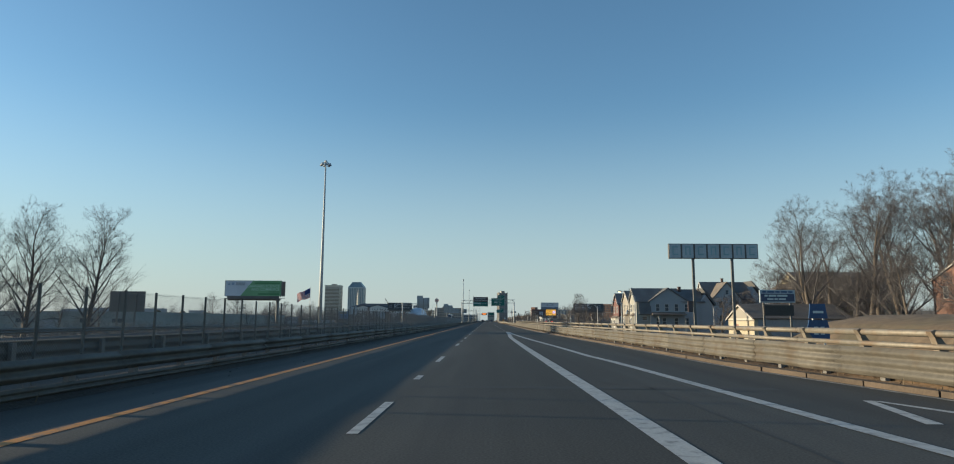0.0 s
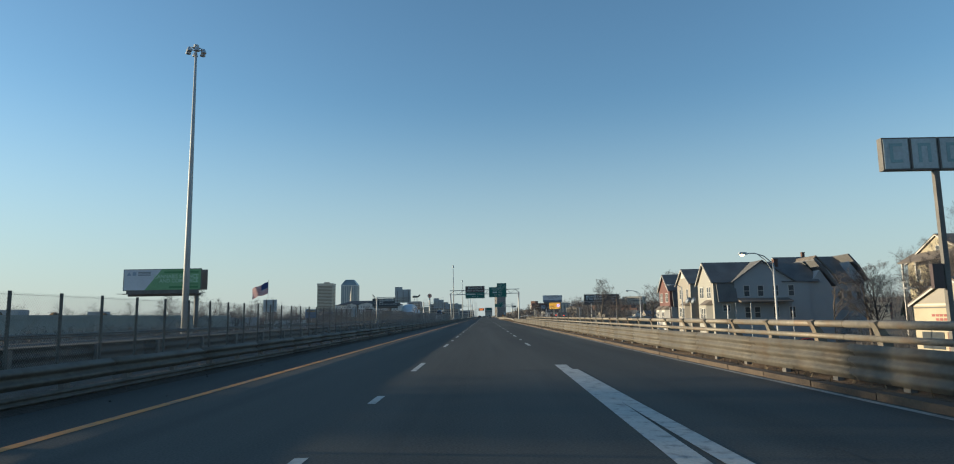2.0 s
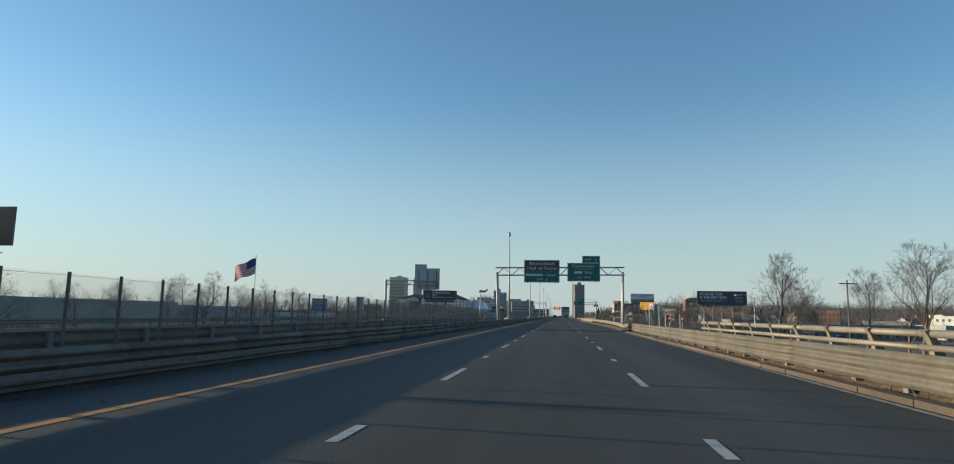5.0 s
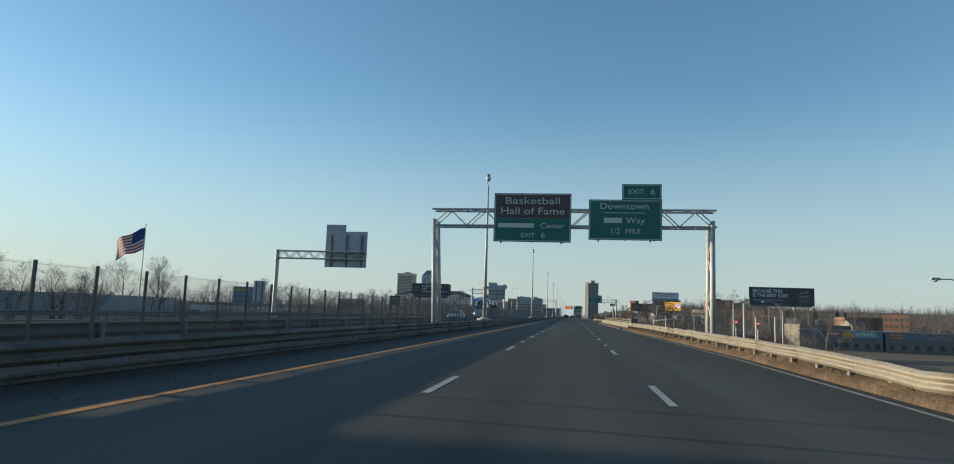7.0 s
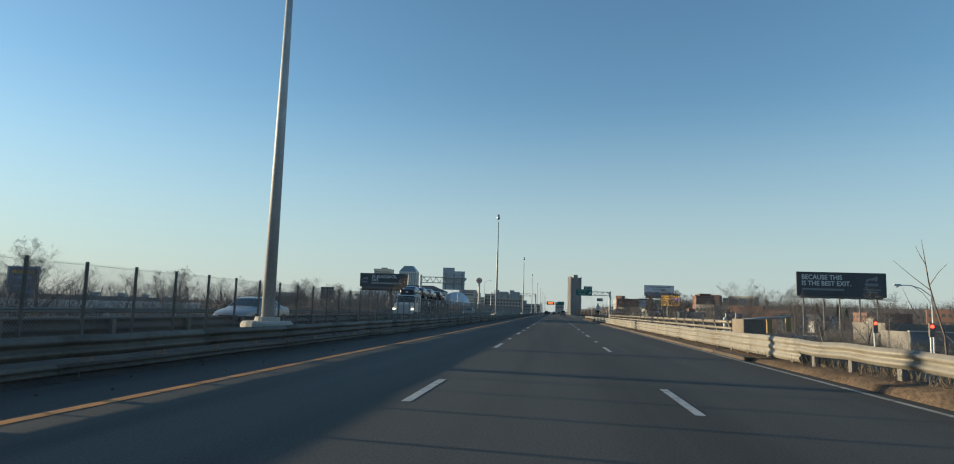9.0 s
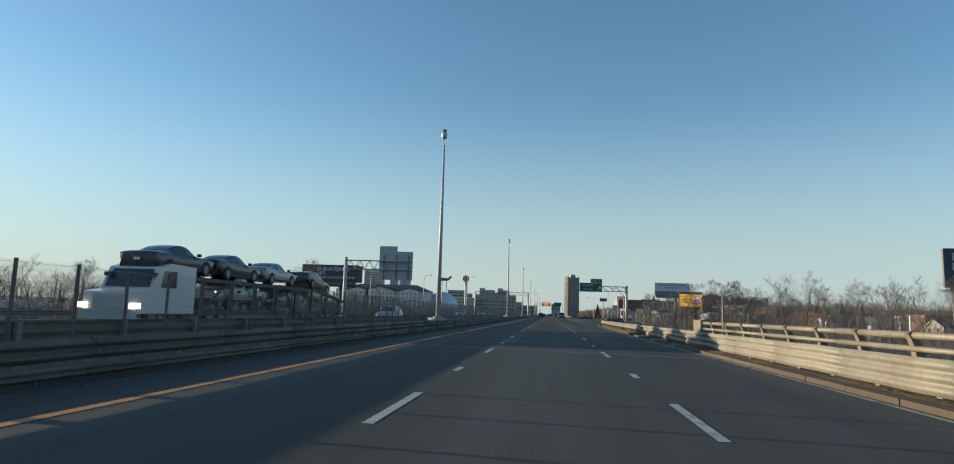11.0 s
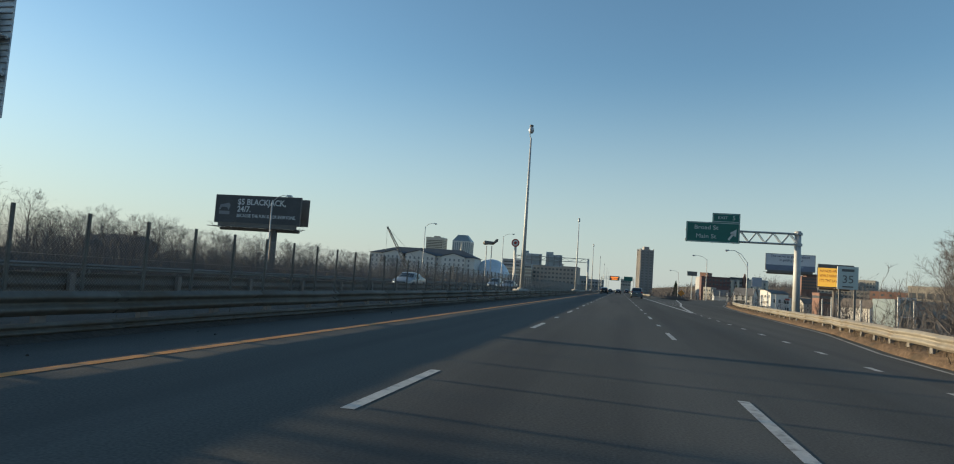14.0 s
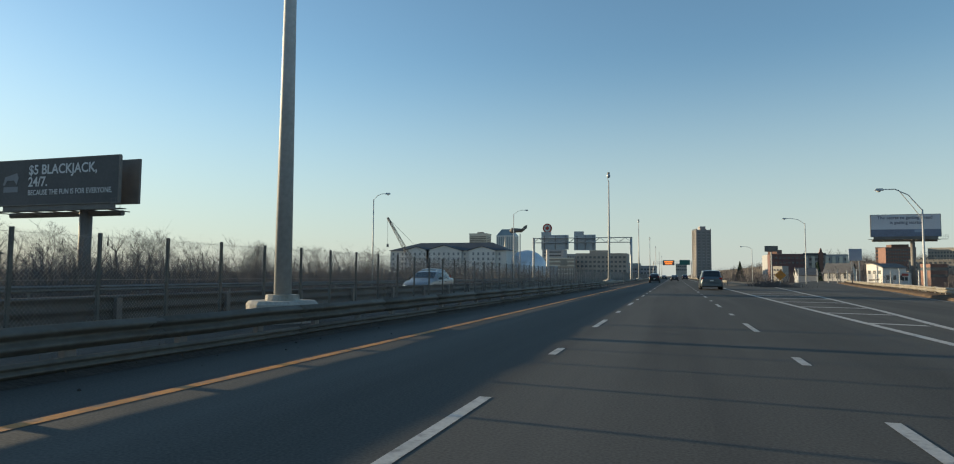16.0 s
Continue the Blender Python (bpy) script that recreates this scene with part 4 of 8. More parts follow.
bar(b2, 63.0, 65.6, 375.4, 8.45, 9.0, BILL_GREY)
bar(b2, 62.6, 66.0, 375.4, 7.6, 7.8, BILL_GREY)
bar(b2, 63.2, 65.4, 375.4, 7.1, 7.3, BILL_GREY)

b3 = billboard("dark casino-style billboard with white lettering on one column", -71.2, -54.6, 467.0, 8.5, 13.3, BILL_DARK, -3.4, [(-60.0, 9.0)], post_r=0.62)
writing("$5 BLACKJACK,", 1.45, -66.9, 466.96, 12.2, BILL_TEXT, b3, "LEFT", 0.95, bold=0.03)
writing("24/7.", 1.45, -66.9, 466.96, 10.9, BILL_TEXT, b3, "LEFT", 0.95, bold=0.03)
writing("BECAUSE THE FUN IS FOR EVERYONE.", 0.8, -66.9, 466.96, 9.75, BILL_TEXT, b3, "LEFT", 0.85, bold=0.012)
part("emblem", Shape().slab([(-70.6, 10.7), (-70.3, 11.6), (-69.4, 11.8), (-68.6, 12.0), (-68.3, 11.5), (-68.6, 10.7), (-69.0, 11.2), (-70.0, 11.2), (-70.3, 10.7)], 466.97, 467.0), BILL_GREY, b3)
bar(b3, -70.5, -68.4, 467.0, 9.9, 10.5, BILL_GREY)

b4 = billboard("pale billboard with a dark lower band on one column", 51.0, 67.2, 612.0, 12.2, 18.0, BILL_WHITE, -3.0, [(61.0, 12.0)], post_r=0.55)
part("lower_band", Shape().box(51.0, 67.2, 611.97, 612.0, 12.2, 14.1), BILL_BAND, b4)
writing("The secret to getting ahead", 1.15, 59.0, 611.96, 17.2, BILL_NAVY, b4, "CENTER", 1.0, bold=0.01)
writing("is getting started", 1.15, 59.4, 611.96, 15.9, BILL_NAVY, b4, "CENTER", 1.0, bold=0.01)
bar(b4, 61.2, 63.4, 611.97, 13.3, 14.0, BILL_BLUE)

b5 = billboard("glowing orange digital billboard with dark lettering", 49.3, 57.6, 543.0, 5.7, 10.4, LED_ORANGE, -3.5, [(53.5, 6.0)], apron=0.2, rear=False, post_r=0.35)
part("top_box", Shape().box(49.3, 57.6, 543.0, 543.4, 10.52, 11.35), RAIL_DARK, b5)
writing("HANDS-FREE", 1.0, 49.7, 542.97, 9.6, LED_DARK, b5, "LEFT", 0.8, bold=0.015)
writing("WHILE DRIVING", 1.0, 49.7, 542.97, 8.4, LED_DARK, b5, "LEFT", 0.66, bold=0.015)
writing("IT'S THE LAW", 1.0, 49.7, 542.97, 7.2, LED_DARK, b5, "LEFT", 0.74, bold=0.015)
disc = [(56.0 + 1.35 * math.cos(a), 8.3 + 1.35 * math.sin(a)) for a in np.linspace(0, 2 * math.pi, 25)[:-1]]
part("disc", Shape().slab(disc, 542.95, 543.0), LED_PURPLE, b5)
disc = [(56.0 + 1.05 * math.cos(a), 8.3 + 1.05 * math.sin(a)) for a in np.linspace(0, 2 * math.pi, 25)[:-1]]
part("disc", Shape().slab(disc, 542.92, 542.95), LED_WHITE, b5)
part("disc_bar", Shape().slab([(55.2, 7.75), (55.45, 7.5), (56.8, 8.85), (56.55, 9.1)], 542.9, 542.92).box(55.75, 56.25, 542.9, 542.92, 7.7, 8.9), LED_PURPLE, b5)


# ---------------------------------------------------------------- bare trees and brush
def twig(target, rnd, a, b, rad, last=False):
    """The finest shoots: a thin bent blade that tapers to a point, at the very tip a straight one."""
    d = b - a
    w = d.cross(Vector((rnd.gauss(0, 1), rnd.gauss(0, 1), rnd.gauss(0, 1)))).normalized() * rad
    if last:
        target.add([a - w * 0.85, a + w * 0.85, b], [(0, 1, 2)])
        return
    m = a + d * 0.55 + w * rnd.uniform(-2.5, 2.5)
    target.add([a - w, a + w, m + w * 0.8, m - w * 0.8, b], [(0, 1, 2, 3), (3, 2, 4)])


def branch(s, rnd, p, d, length, rad, level, spec):
    """One limb with its side limbs; spec gives for each level the number, reach and sides."""
    n_seg = 3 if level < 2 else (1 if level + 1 >= len(spec) else 2)
    pts, radii = [p], [rad]
    for i in range(n_seg):
        wob = 0.10 + 0.07 * level
        d = (d + Vector((rnd.uniform(-wob, wob), rnd.uniform(-wob, wob), rnd.uniform(-0.02, 0.12 if level else 0.02)))).normalized()
        pts.append(pts[-1] + d * (length / n_seg))
        radii.append(rad * (1 - 0.72 * (i + 1) / n_seg))
    target = s[0] if level == 0 else s[1]
    if spec[level][2] == 0:
        twig(target, rnd, pts[0], pts[-1], rad, level + 1 >= len(spec))
    else:
        target.tube(pts, radii, spec[level][2], False)
    if level + 1 >= len(spec):
        return
    count, reach, _ = spec[level + 1]
    for k in range(count):
        f = rnd.uniform(0.32 if level == 0 else 0.2, 1.0)
        q = f * n_seg
        i = min(int(q), n_seg - 1)
        at = pts[i].lerp(pts[i + 1], q - i)
        side = Vector((rnd.gauss(0, 1), rnd.gauss(0, 1), rnd.gauss(0, 0.5)))
        axis = (pts[i + 1] - pts[i]).normalized()
        side = (side - axis * side.dot(axis)).normalized()
        a = radians(rnd.uniform(22, 58))
        nd = (axis * math.cos(a) + side * math.sin(a) + Vector((0, 0, 0.10))).normalized()
        r = max(radii[i] * 0.46 * (1.05 - 0.4 * f), 0.0065)
        branch(s, rnd, at, nd, length * reach * rnd.uniform(0.65, 1.15) * (1.25 - 0.55 * f), r, level + 1, spec)


def finish(shapes, height):
    """Scales a grown plant so that its highest twig stands at the height."""
    f = height / max(v[2] for s in shapes for v in s.v)
    for s in shapes:
        s.v = [(x * f, y * f, z * f) for x, y, z in s.v]


def bare_tree(seed, height, label="leafless deciduous tree with fine spreading twigs", lean=0.0, limbs=14, full=True, spread=0.40, low=0.24, rich=None, mat=TWIG):
    """A leader that runs to the top, with limbs that rise from it and shorten upwards, so that the crown is rounded."""
    rnd = random.Random(seed)
    s = (Shape(), Shape())
    n = 7
    pts, radii = [Vector((0, 0, -0.4))], [height * 0.019]
    d = Vector((lean, 0.02, 1)).normalized()
    for i in range(n):
        d = (d + Vector((rnd.uniform(-0.11, 0.11), rnd.uniform(-0.11, 0.11), 0.06))).normalized()
        pts.append(pts[-1] + d * (height * 0.86 / n))
        radii.append(height * 0.019 * (1 - (i + 1) / n) ** 0.9 + 0.015)
    s[0].tube(pts, radii, 7, False)
    spec = [(1, 1, 7), (1, 1, 5)] + ([(8, 0.62, 4), (6, 0.54, 3), (8, 0.98, 0)] if full else [(6, 0.62, 3), (5, 0.62, 0), (7, 1.0, 0)])
    spec = spec[:2] + rich if rich else spec
    for k in range(limbs):
        f = low + (0.98 - low) * (k + rnd.uniform(0, 0.8)) / limbs
        q = f * n
        i = min(int(q), n - 1)
        at = pts[i].lerp(pts[i + 1], q - i)
        az = k * 2.4 + rnd.uniform(-0.5, 0.5)
        up = radians(rnd.uniform(34, 52) + 22 * f)
        nd = Vector((math.cos(az) * math.cos(up), math.sin(az) * math.cos(up), math.sin(up)))
        length = height * spread * rnd.uniform(0.75, 1.15) * (1.18 - 0.72 * f)
        branch(s, rnd, at, nd, length, max(radii[i] * 0.42, 0.02), 1, spec)
    finish(s, height)
    ob = thing("bare_tree", label, "tree", pose(0, 0, -500), "bare trees")
    part("trunk", s[0], BARK, ob, smooth=True)
    part("crown", s[1], mat, ob)
    return ob


def shrub(seed, height):
    rnd = random.Random(seed)
    s = (Shape(), Shape())
    for k in range(8):
        a = rnd.uniform(0, 6.28)
        d = Vector((math.cos(a) * rnd.uniform(0.05, 0.5), math.sin(a) * rnd.uniform(0.05, 0.5), 1)).normalized()
        p = Vector((rnd.uniform(-1.2, 1.2), rnd.uniform(-1.2, 1.2), -0.3))
        branch((s[1], s[1]), rnd, p, d, height * rnd.uniform(0.5, 1.0), 0.020, 1, [(1, 1, 3), (1, 1, 3), (5, 0.46, 3), (4, 0.5, 0), (4, 0.55, 0)])
    finish((s[1],), height)
    ob = thing("bare_shrub", "tangled leafless grey-brown roadside shrub", "shrub", pose(0, 0, -500), "roadside shrubs")
    part("tangle", s[1], BRUSH, ob)
    return ob


TREES = [bare_tree(k, 10.0, lean=0.05 * (k % 3 - 1)) for k in (11, 12, 13)]
TALL_TREES = [bare_tree(k, 25.0, "tall leafless tree with a wide airy crown on the bank", 0.06 * (k % 3 - 1), 11, True, 0.42, 0.2,
                        [(7, 0.58, 4), (6, 0.52, 3), (6, 0.56, 0), (7, 0.80, 0)]) for k in (21, 22, 23)]
PLAIN_TREES = [bare_tree(k, 10.0, lean=0.05 * (k % 3 - 1), limbs=10, full=False, spread=0.44, low=0.16) for k in (14, 15, 16, 17)]
SHRUBS = [shrub(k, 4.0) for k in (31, 32, 33)]
used = set()


def plant(kind, pool, x, y, top=None, height=None, seed=0):
    """Stands a copy on the ground, as tall as asked, or with its tip at a level."""
    z = ground_height(x, y)
    h = height if height else top - z
    rnd = random.Random(seed * 7 + int(x * 13 + y * 5))
    if pool is TREES and not ((50 < x < 100 and 75 < y < 165) or (25 < x < 60 and 225 < y < 245) or (15 < x < 32 and y > 385)):
        pool = PLAIN_TREES
    k = rnd.randrange(len(pool))
    src = pool[k]
    f = h / (4.0 if kind == "shrub" else 25.0 if pool is TALL_TREES else 10.0)
    m = pose(x, y, z, 0, 0, rnd.uniform(0, 360)) @ Matrix.Diagonal((f * rnd.uniform(0.92, 1.1), f * rnd.uniform(0.92, 1.1), f, 1))
    if src.name in used:
        ob = copy_thing(src, m)
    else:
        used.add(src.name)
        ob = src
    ob.matrix_basis = m
    return ob


for x, y, top in (
        # before the first bridge, beyond the opposite carriageway
        (-66, 92, 9), (-86, 268, 7.6), (-92, 272, 9.2), (-100, 268, 8), (-108, 274, 7), (-118, 270, 8.4), (-128, 266, 8), (-88, 283, 8.2), (-140, 268, 9), (-152, 262, 9), (-158, 240, 10), (-156, 222, 9), (-160, 200, 10), (-84, 246, 6.4),
        (-78, 238, 6.6), (-76, 225, 5.6), (-79, 214, 6.8), (-156, 178, 9), (-158, 160, 9.5), (-150, 146, 7), (-132, 144, 7), (-118, 142, 6), (-96, 144, 6.4), (-84, 140, 5.6),
        # round the yellow house
        (74, 141, 14), (66, 146, 12), (60, 152, 9), (57, 160, 8.4), (84, 143, 17), (90, 170, 15), (84, 178, 14), (92, 186, 15), (100, 160, 17), (62, 158, 9),
        (66, 140, 11.5), (69, 145, 12), (63, 143, 9.5), (70, 150, 11), (61, 137, 9), (67, 134, 12.5), (72, 140, 13), (77, 142, 13), (81, 139, 13.5), (86, 141, 14), (68.5, 154, 9.5),
        # wooded slope beside the first houses
        (60, 79, 13), (63, 84, 15), (66.5, 82, 16), (69, 87, 15), (58, 104, 12), (62, 97, 14), (66, 138, 9), (104, 132, 24), (112, 110, 26), (120, 122, 26), (108, 96, 24),
        # beyond the houses
        (31.6, 230, 11.4), (36, 236, 7), (40, 242, 6), (52, 232, 13.6), (48, 240, 10), (57, 246, 9), (62, 238, 8), (45, 262, 6), (66, 222, 10),
        (76, 205, 11), (88, 212, 9),
        # left of the road, round the flagpole and on
        (-72, 270, 6.5), (-66, 262, 5.5), (-78, 280, 8), (-60, 255, 5), (-76, 262, 7.5), (-70, 240, 5), (-80.5, 300, 10), (-86, 306, 7), (-73, 310, 7.5), (-95, 290, 7), (-68, 322, 6), (-60, 300, 5.5), (-50, 292, 6.8), (-55, 298, 6), (-46, 300, 4.6), (-42, 318, 5),
        (-62, 336, 6), (-70, 345, 7), (-52, 348, 6), (-47, 356, 5), (-44, 372, 4.6),
        (-63, 396, 8.6), (-70, 405, 8), (-78, 398, 7.5), (-46, 394, 5.5),
        (-82, 440, 10.2), (-76, 444, 7), (-71.6, 441, 8.6), (-66, 450, 7), (-60, 446, 5.5), (-55, 452, 6), (-50, 458, 4.5), (-86, 462, 8), (-74, 470, 7), (-46, 466, 5),
        (-66, 486, 6.5), (-58, 494, 6), (-50, 500, 5.5), (-78, 496, 7), (-70, 510, 6), (-56, 520, 6), (-62, 540, 6.5), (-74, 548, 7), (-52, 552, 5.5), (-84, 530, 8),
        # right of the road, before the exit
        (28.2, 390, 7.6), (30.7, 396, 7.2), (35.4, 392, 6.7), (20.3, 396, 5.8), (40, 400, 6.5), (46, 394, 6.2), (24, 404, 5.0), (33, 382, 5),
        (16.8, 401, 5.6), (19.3, 407, 5.0), (23.8, 400, 7.6), (26.8, 397, 8.1), (17, 372, 3.8), (22, 362, 4.4), (28, 356, 5.2), (36, 360, 5.8), (44, 372, 6.4),
        (38, 332, 5.0), (47, 340, 6.8), (56, 350, 6.6), (52, 326, 6.5), (62, 336, 7),
        (46, 366, 7.4), (42, 372, 7.8), (52, 384, 8.5), (60, 390, 8), (70, 385, 7),
        (-140, 470, 13), (-166, 492, 13), (-128, 446, 10), (-148, 446, 12), (-118, 452, 10), (-100, 462, 8.4), (-95, 468, 8.8), (-106, 466, 9), (-112, 470, 9.4), (-90, 452, 8), (-120, 420, 9), (-134, 404, 9.5), (-110, 430, 8.5),
        # the tall row beyond the brush
        (55, 454, 13.2), (65, 461, 14.8), (73, 472, 13.4), (82, 478, 13.6), (92, 494, 15.0), (101, 500, 14.2), (60, 470, 11.5), (88, 506, 13.5),
        (-44, 408, 5.2), (-41, 418, 4.6), (-48, 416, 5.6), (-58, 414, 6.6), (-42, 430, 4.6), (-47, 436, 5.2), (-56, 430, 6.2)):
    plant("tree", TREES, x, y, top)

for x, y, top in ((57.5, 114, 24.5), (63.5, 110, 28.0), (70, 118, 25.5), (75.5, 110, 29.0), (81, 113, 33.5), (88, 126, 31), (52, 119, 14.5), (66.5, 127, 22), (94, 108, 28), (60, 121, 22.5), (68, 107, 23), (78, 122, 27.5), (85.5, 118, 30), (-162, 416, 19.7), (-176, 417, 18.6), (-152, 483, 15.8)):
    plant("tree", TALL_TREES, x, y, top)

rnd = random.Random(5)
for n in range(222):
    zone = n % 6
    if zone == 0:
        x, y, h = rnd.uniform(12.5, 34), rnd.uniform(330, 396), rnd.uniform(3.8, 6.6)
    elif zone == 1:
        x, y, h = rnd.uniform(14.5, 40), rnd.uniform(388, 424), rnd.uniform(3.6, 6.4)
    elif zone == 2:
        x, y, h = rnd.uniform(-75, -37), rnd.uniform(395, 560), rnd.uniform(3.4, 6.2)
    elif zone == 3:
        x, y, h = rnd.uniform(-85, -36), rnd.uniform(262, 420), rnd.uniform(2.6, 5.0)
    else:
        x, y, h = rnd.uniform(16, 62), rnd.uniform(330, 425), rnd.uniform(3.2, 5.6)
    if zone == 5:
        x, y, h = rnd.uniform(-44, -35.5), rnd.uniform(385, 600), rnd.uniform(4.6, 7.4)
    if x > 0 and x < curve_x(RIGHT_RAIL, y) + 5:
        x = curve_x(RIGHT_RAIL, y) + 5 + rnd.uniform(0, 4)
    plant("shrub", SHRUBS, x, y, None, h, n)
for x, y, h in ((65, 86, 5.5), (67, 88, 6.2), (69, 90, 6.6), (71, 89, 6.4), (73, 90, 6.6), (68, 84, 5.5), (62.5, 160.5, 5.0), (64, 163, 4.6), (61, 164, 4.4), (66, 166, 4.2), (56, 158, 3.6), (68, 160, 5.2), (65, 156, 5.0), (47, 346, 4.6), (49.5, 350, 4.8), (52, 345, 4.4), (53, 352, 4.9), (50, 357, 5), (45, 341, 4.2), (47, 328, 3.8), (46, 333, 4.0), (44.5, 318, 4.6), (45, 314, 4.4), (43.2, 311, 4.2), (42, 320, 4.6), (12.5, 199, 3.2), (13.2, 207, 3.0), (12.0, 214, 3.6), (15, 222, 3.2), (14, 252, 3.4), (17, 262, 3.6), (16, 270, 3.5), (50, 165, 4.5), (54, 150, 4.2), (50, 118, 5), (30, 108, 3), (57, 160, 4)):
    plant("shrub", SHRUBS, x, y, None, h, 3)

for seed, x, y, top in ((61, -49.2, 68, 14.6), (62, -43.4, 69, 13.9), (63, -55.0, 69, 14.2)):
    z = ground_height(x, y)
    airy = bare_tree(seed, top - z, "tall leafless tree with a rounded crown of fine branches", 0.02, 22, True, 0.38, 0.2, [(9, 0.60, 3), (7, 0.54, 0), (8, 0.70, 0)])
    airy.matrix_basis = pose(x, y, z)

# the broad old tree beyond the opposite lanes, and a spindly sapling by the rail
z = ground_height(-34.2, 373)
broad = bare_tree(52, 8.0 - z, "broad old leafless tree with spreading dark limbs", 0.03, 15, True, 0.50, 0.34, [(8, 0.58, 4), (6, 0.52, 3), (6, 0.62, 0)], BARK)
broad.matrix_basis = pose(-34.2, 373, z) @ Matrix.Diagonal((1.12, 1.12, 1, 1))
for x, y, top in ((-52, 425, 6.2), (-58, 436, 7.2), (-64, 428, 7.8), (-50, 447, 6.0), (-60, 455, 7.0), (-66, 462, 7.2), (-54, 470, 6.2), (-62, 478, 6.8), (-50, 484, 5.6), (-70, 452, 7.6), (-45, 452, 5.2),
                  (-41, 441, 4.8), (-48, 512, 5.8), (-58, 532, 6.4), (-64, 520, 6.8), (-44, 540, 5.2), (-55, 575, 6.0), (-66, 590, 6.6), (-48, 384, 5.6), (-57, 376, 6.4), (-66, 384, 7.0), (-46.0, 367.2, 6.2), (-50.0, 375.1, 6.4), (-48.0, 376.5, 6.3), (-54.0, 390.0, 6.2), (-44.0, 362.0, 4.9), (-58.0, 378.8, 5.2), (-60.0, 389.1, 6.3), (-48.0, 379.3, 6.1), (-52.0, 418.6, 6.1), (-50.0, 426.4, 5.7), (-50.0, 400.1, 5.9), (-54.0, 409.8, 6.4), (-52.0, 415.0, 5.5), (-50.0, 421.3, 4.8), (-56.0, 441.9, 5.9)):
    plant("tree", TREES, x, y, top)
sap = thing("sapling", "spindly leafless sapling behind the guardrail", "tree", pose(8.9, 251.13, ground_height(8.9, 251.13)) @ Matrix.Diagonal((0.7, 0.7, 0.7, 1)))
hs = (3.16 - ground_height(8.9, 251.13)) / 0.7 - 3.2
part("trunk", Shape().tube([(0.25, 0, -0.2), (0.15, 0, hs), (-0.1, 0, hs + 1.0), (-0.22, 0.05, hs + 1.7), (-0.42, 0, hs + 3.2)], [0.045, 0.034, 0.028, 0.022, 0.007], 7), BARK, sap, smooth=True)
for pts in ([(0.15, 0, hs - 0.2), (-0.6, 0.1, hs + 0.55), (-1.75, 0.2, hs + 1.3)], [(-0.2, 0, hs + 1.5), (-0.7, 0.1, hs + 1.95), (-1.3, 0.1, hs + 2.5)], [(-0.22, 0, hs + 1.7), (0.0, -0.1, hs + 2.1), (0.25, -0.2, hs + 2.4)],
            [(-0.6, 0.1, hs + 0.55), (-0.85, 0.1, hs + 1.1), (-1.0, 0.2, hs + 1.6)], [(-0.3, 0, hs + 2.3), (-0.5, 0, hs + 2.7), (-0.62, 0, hs + 3.0)]):
    part("limb", Shape().tube([Vector(p) for p in pts], [0.014, 0.010, 0.004], 5), BARK, sap)

g0 = ground_height(10.9, 240.9)
sap = thing("sapling", "thin leaning leafless stem behind the guardrail", "tree", pose(10.9, 240.9, g0))
part("trunk", Shape().tube([(0.1, 0.05, -0.2), (-0.59, -0.45, 0.81 - g0), (-1.2, -0.95, 1.75 - g0), (-1.73, -1.33, 2.67 - g0)], [0.030, 0.022, 0.014, 0.004], 6), BARK, sap, smooth=True)
for pts in ([(-1.2, -0.95, 1.75 - g0), (-1.15, -0.95, 2.1 - g0), (-1.12, -0.95, 2.45 - g0)], [(-0.75, -0.57, 1.05 - g0), (-0.95, -0.6, 1.25 - g0), (-1.3, -0.6, 1.5 - g0)]):
    part("limb", Shape().tube([Vector(p) for p in pts], [0.009, 0.006, 0.003], 5), BARK, sap)

# dense standing brush, stem by stem too fine to count
brush = Shape()
rnd = random.Random(91)


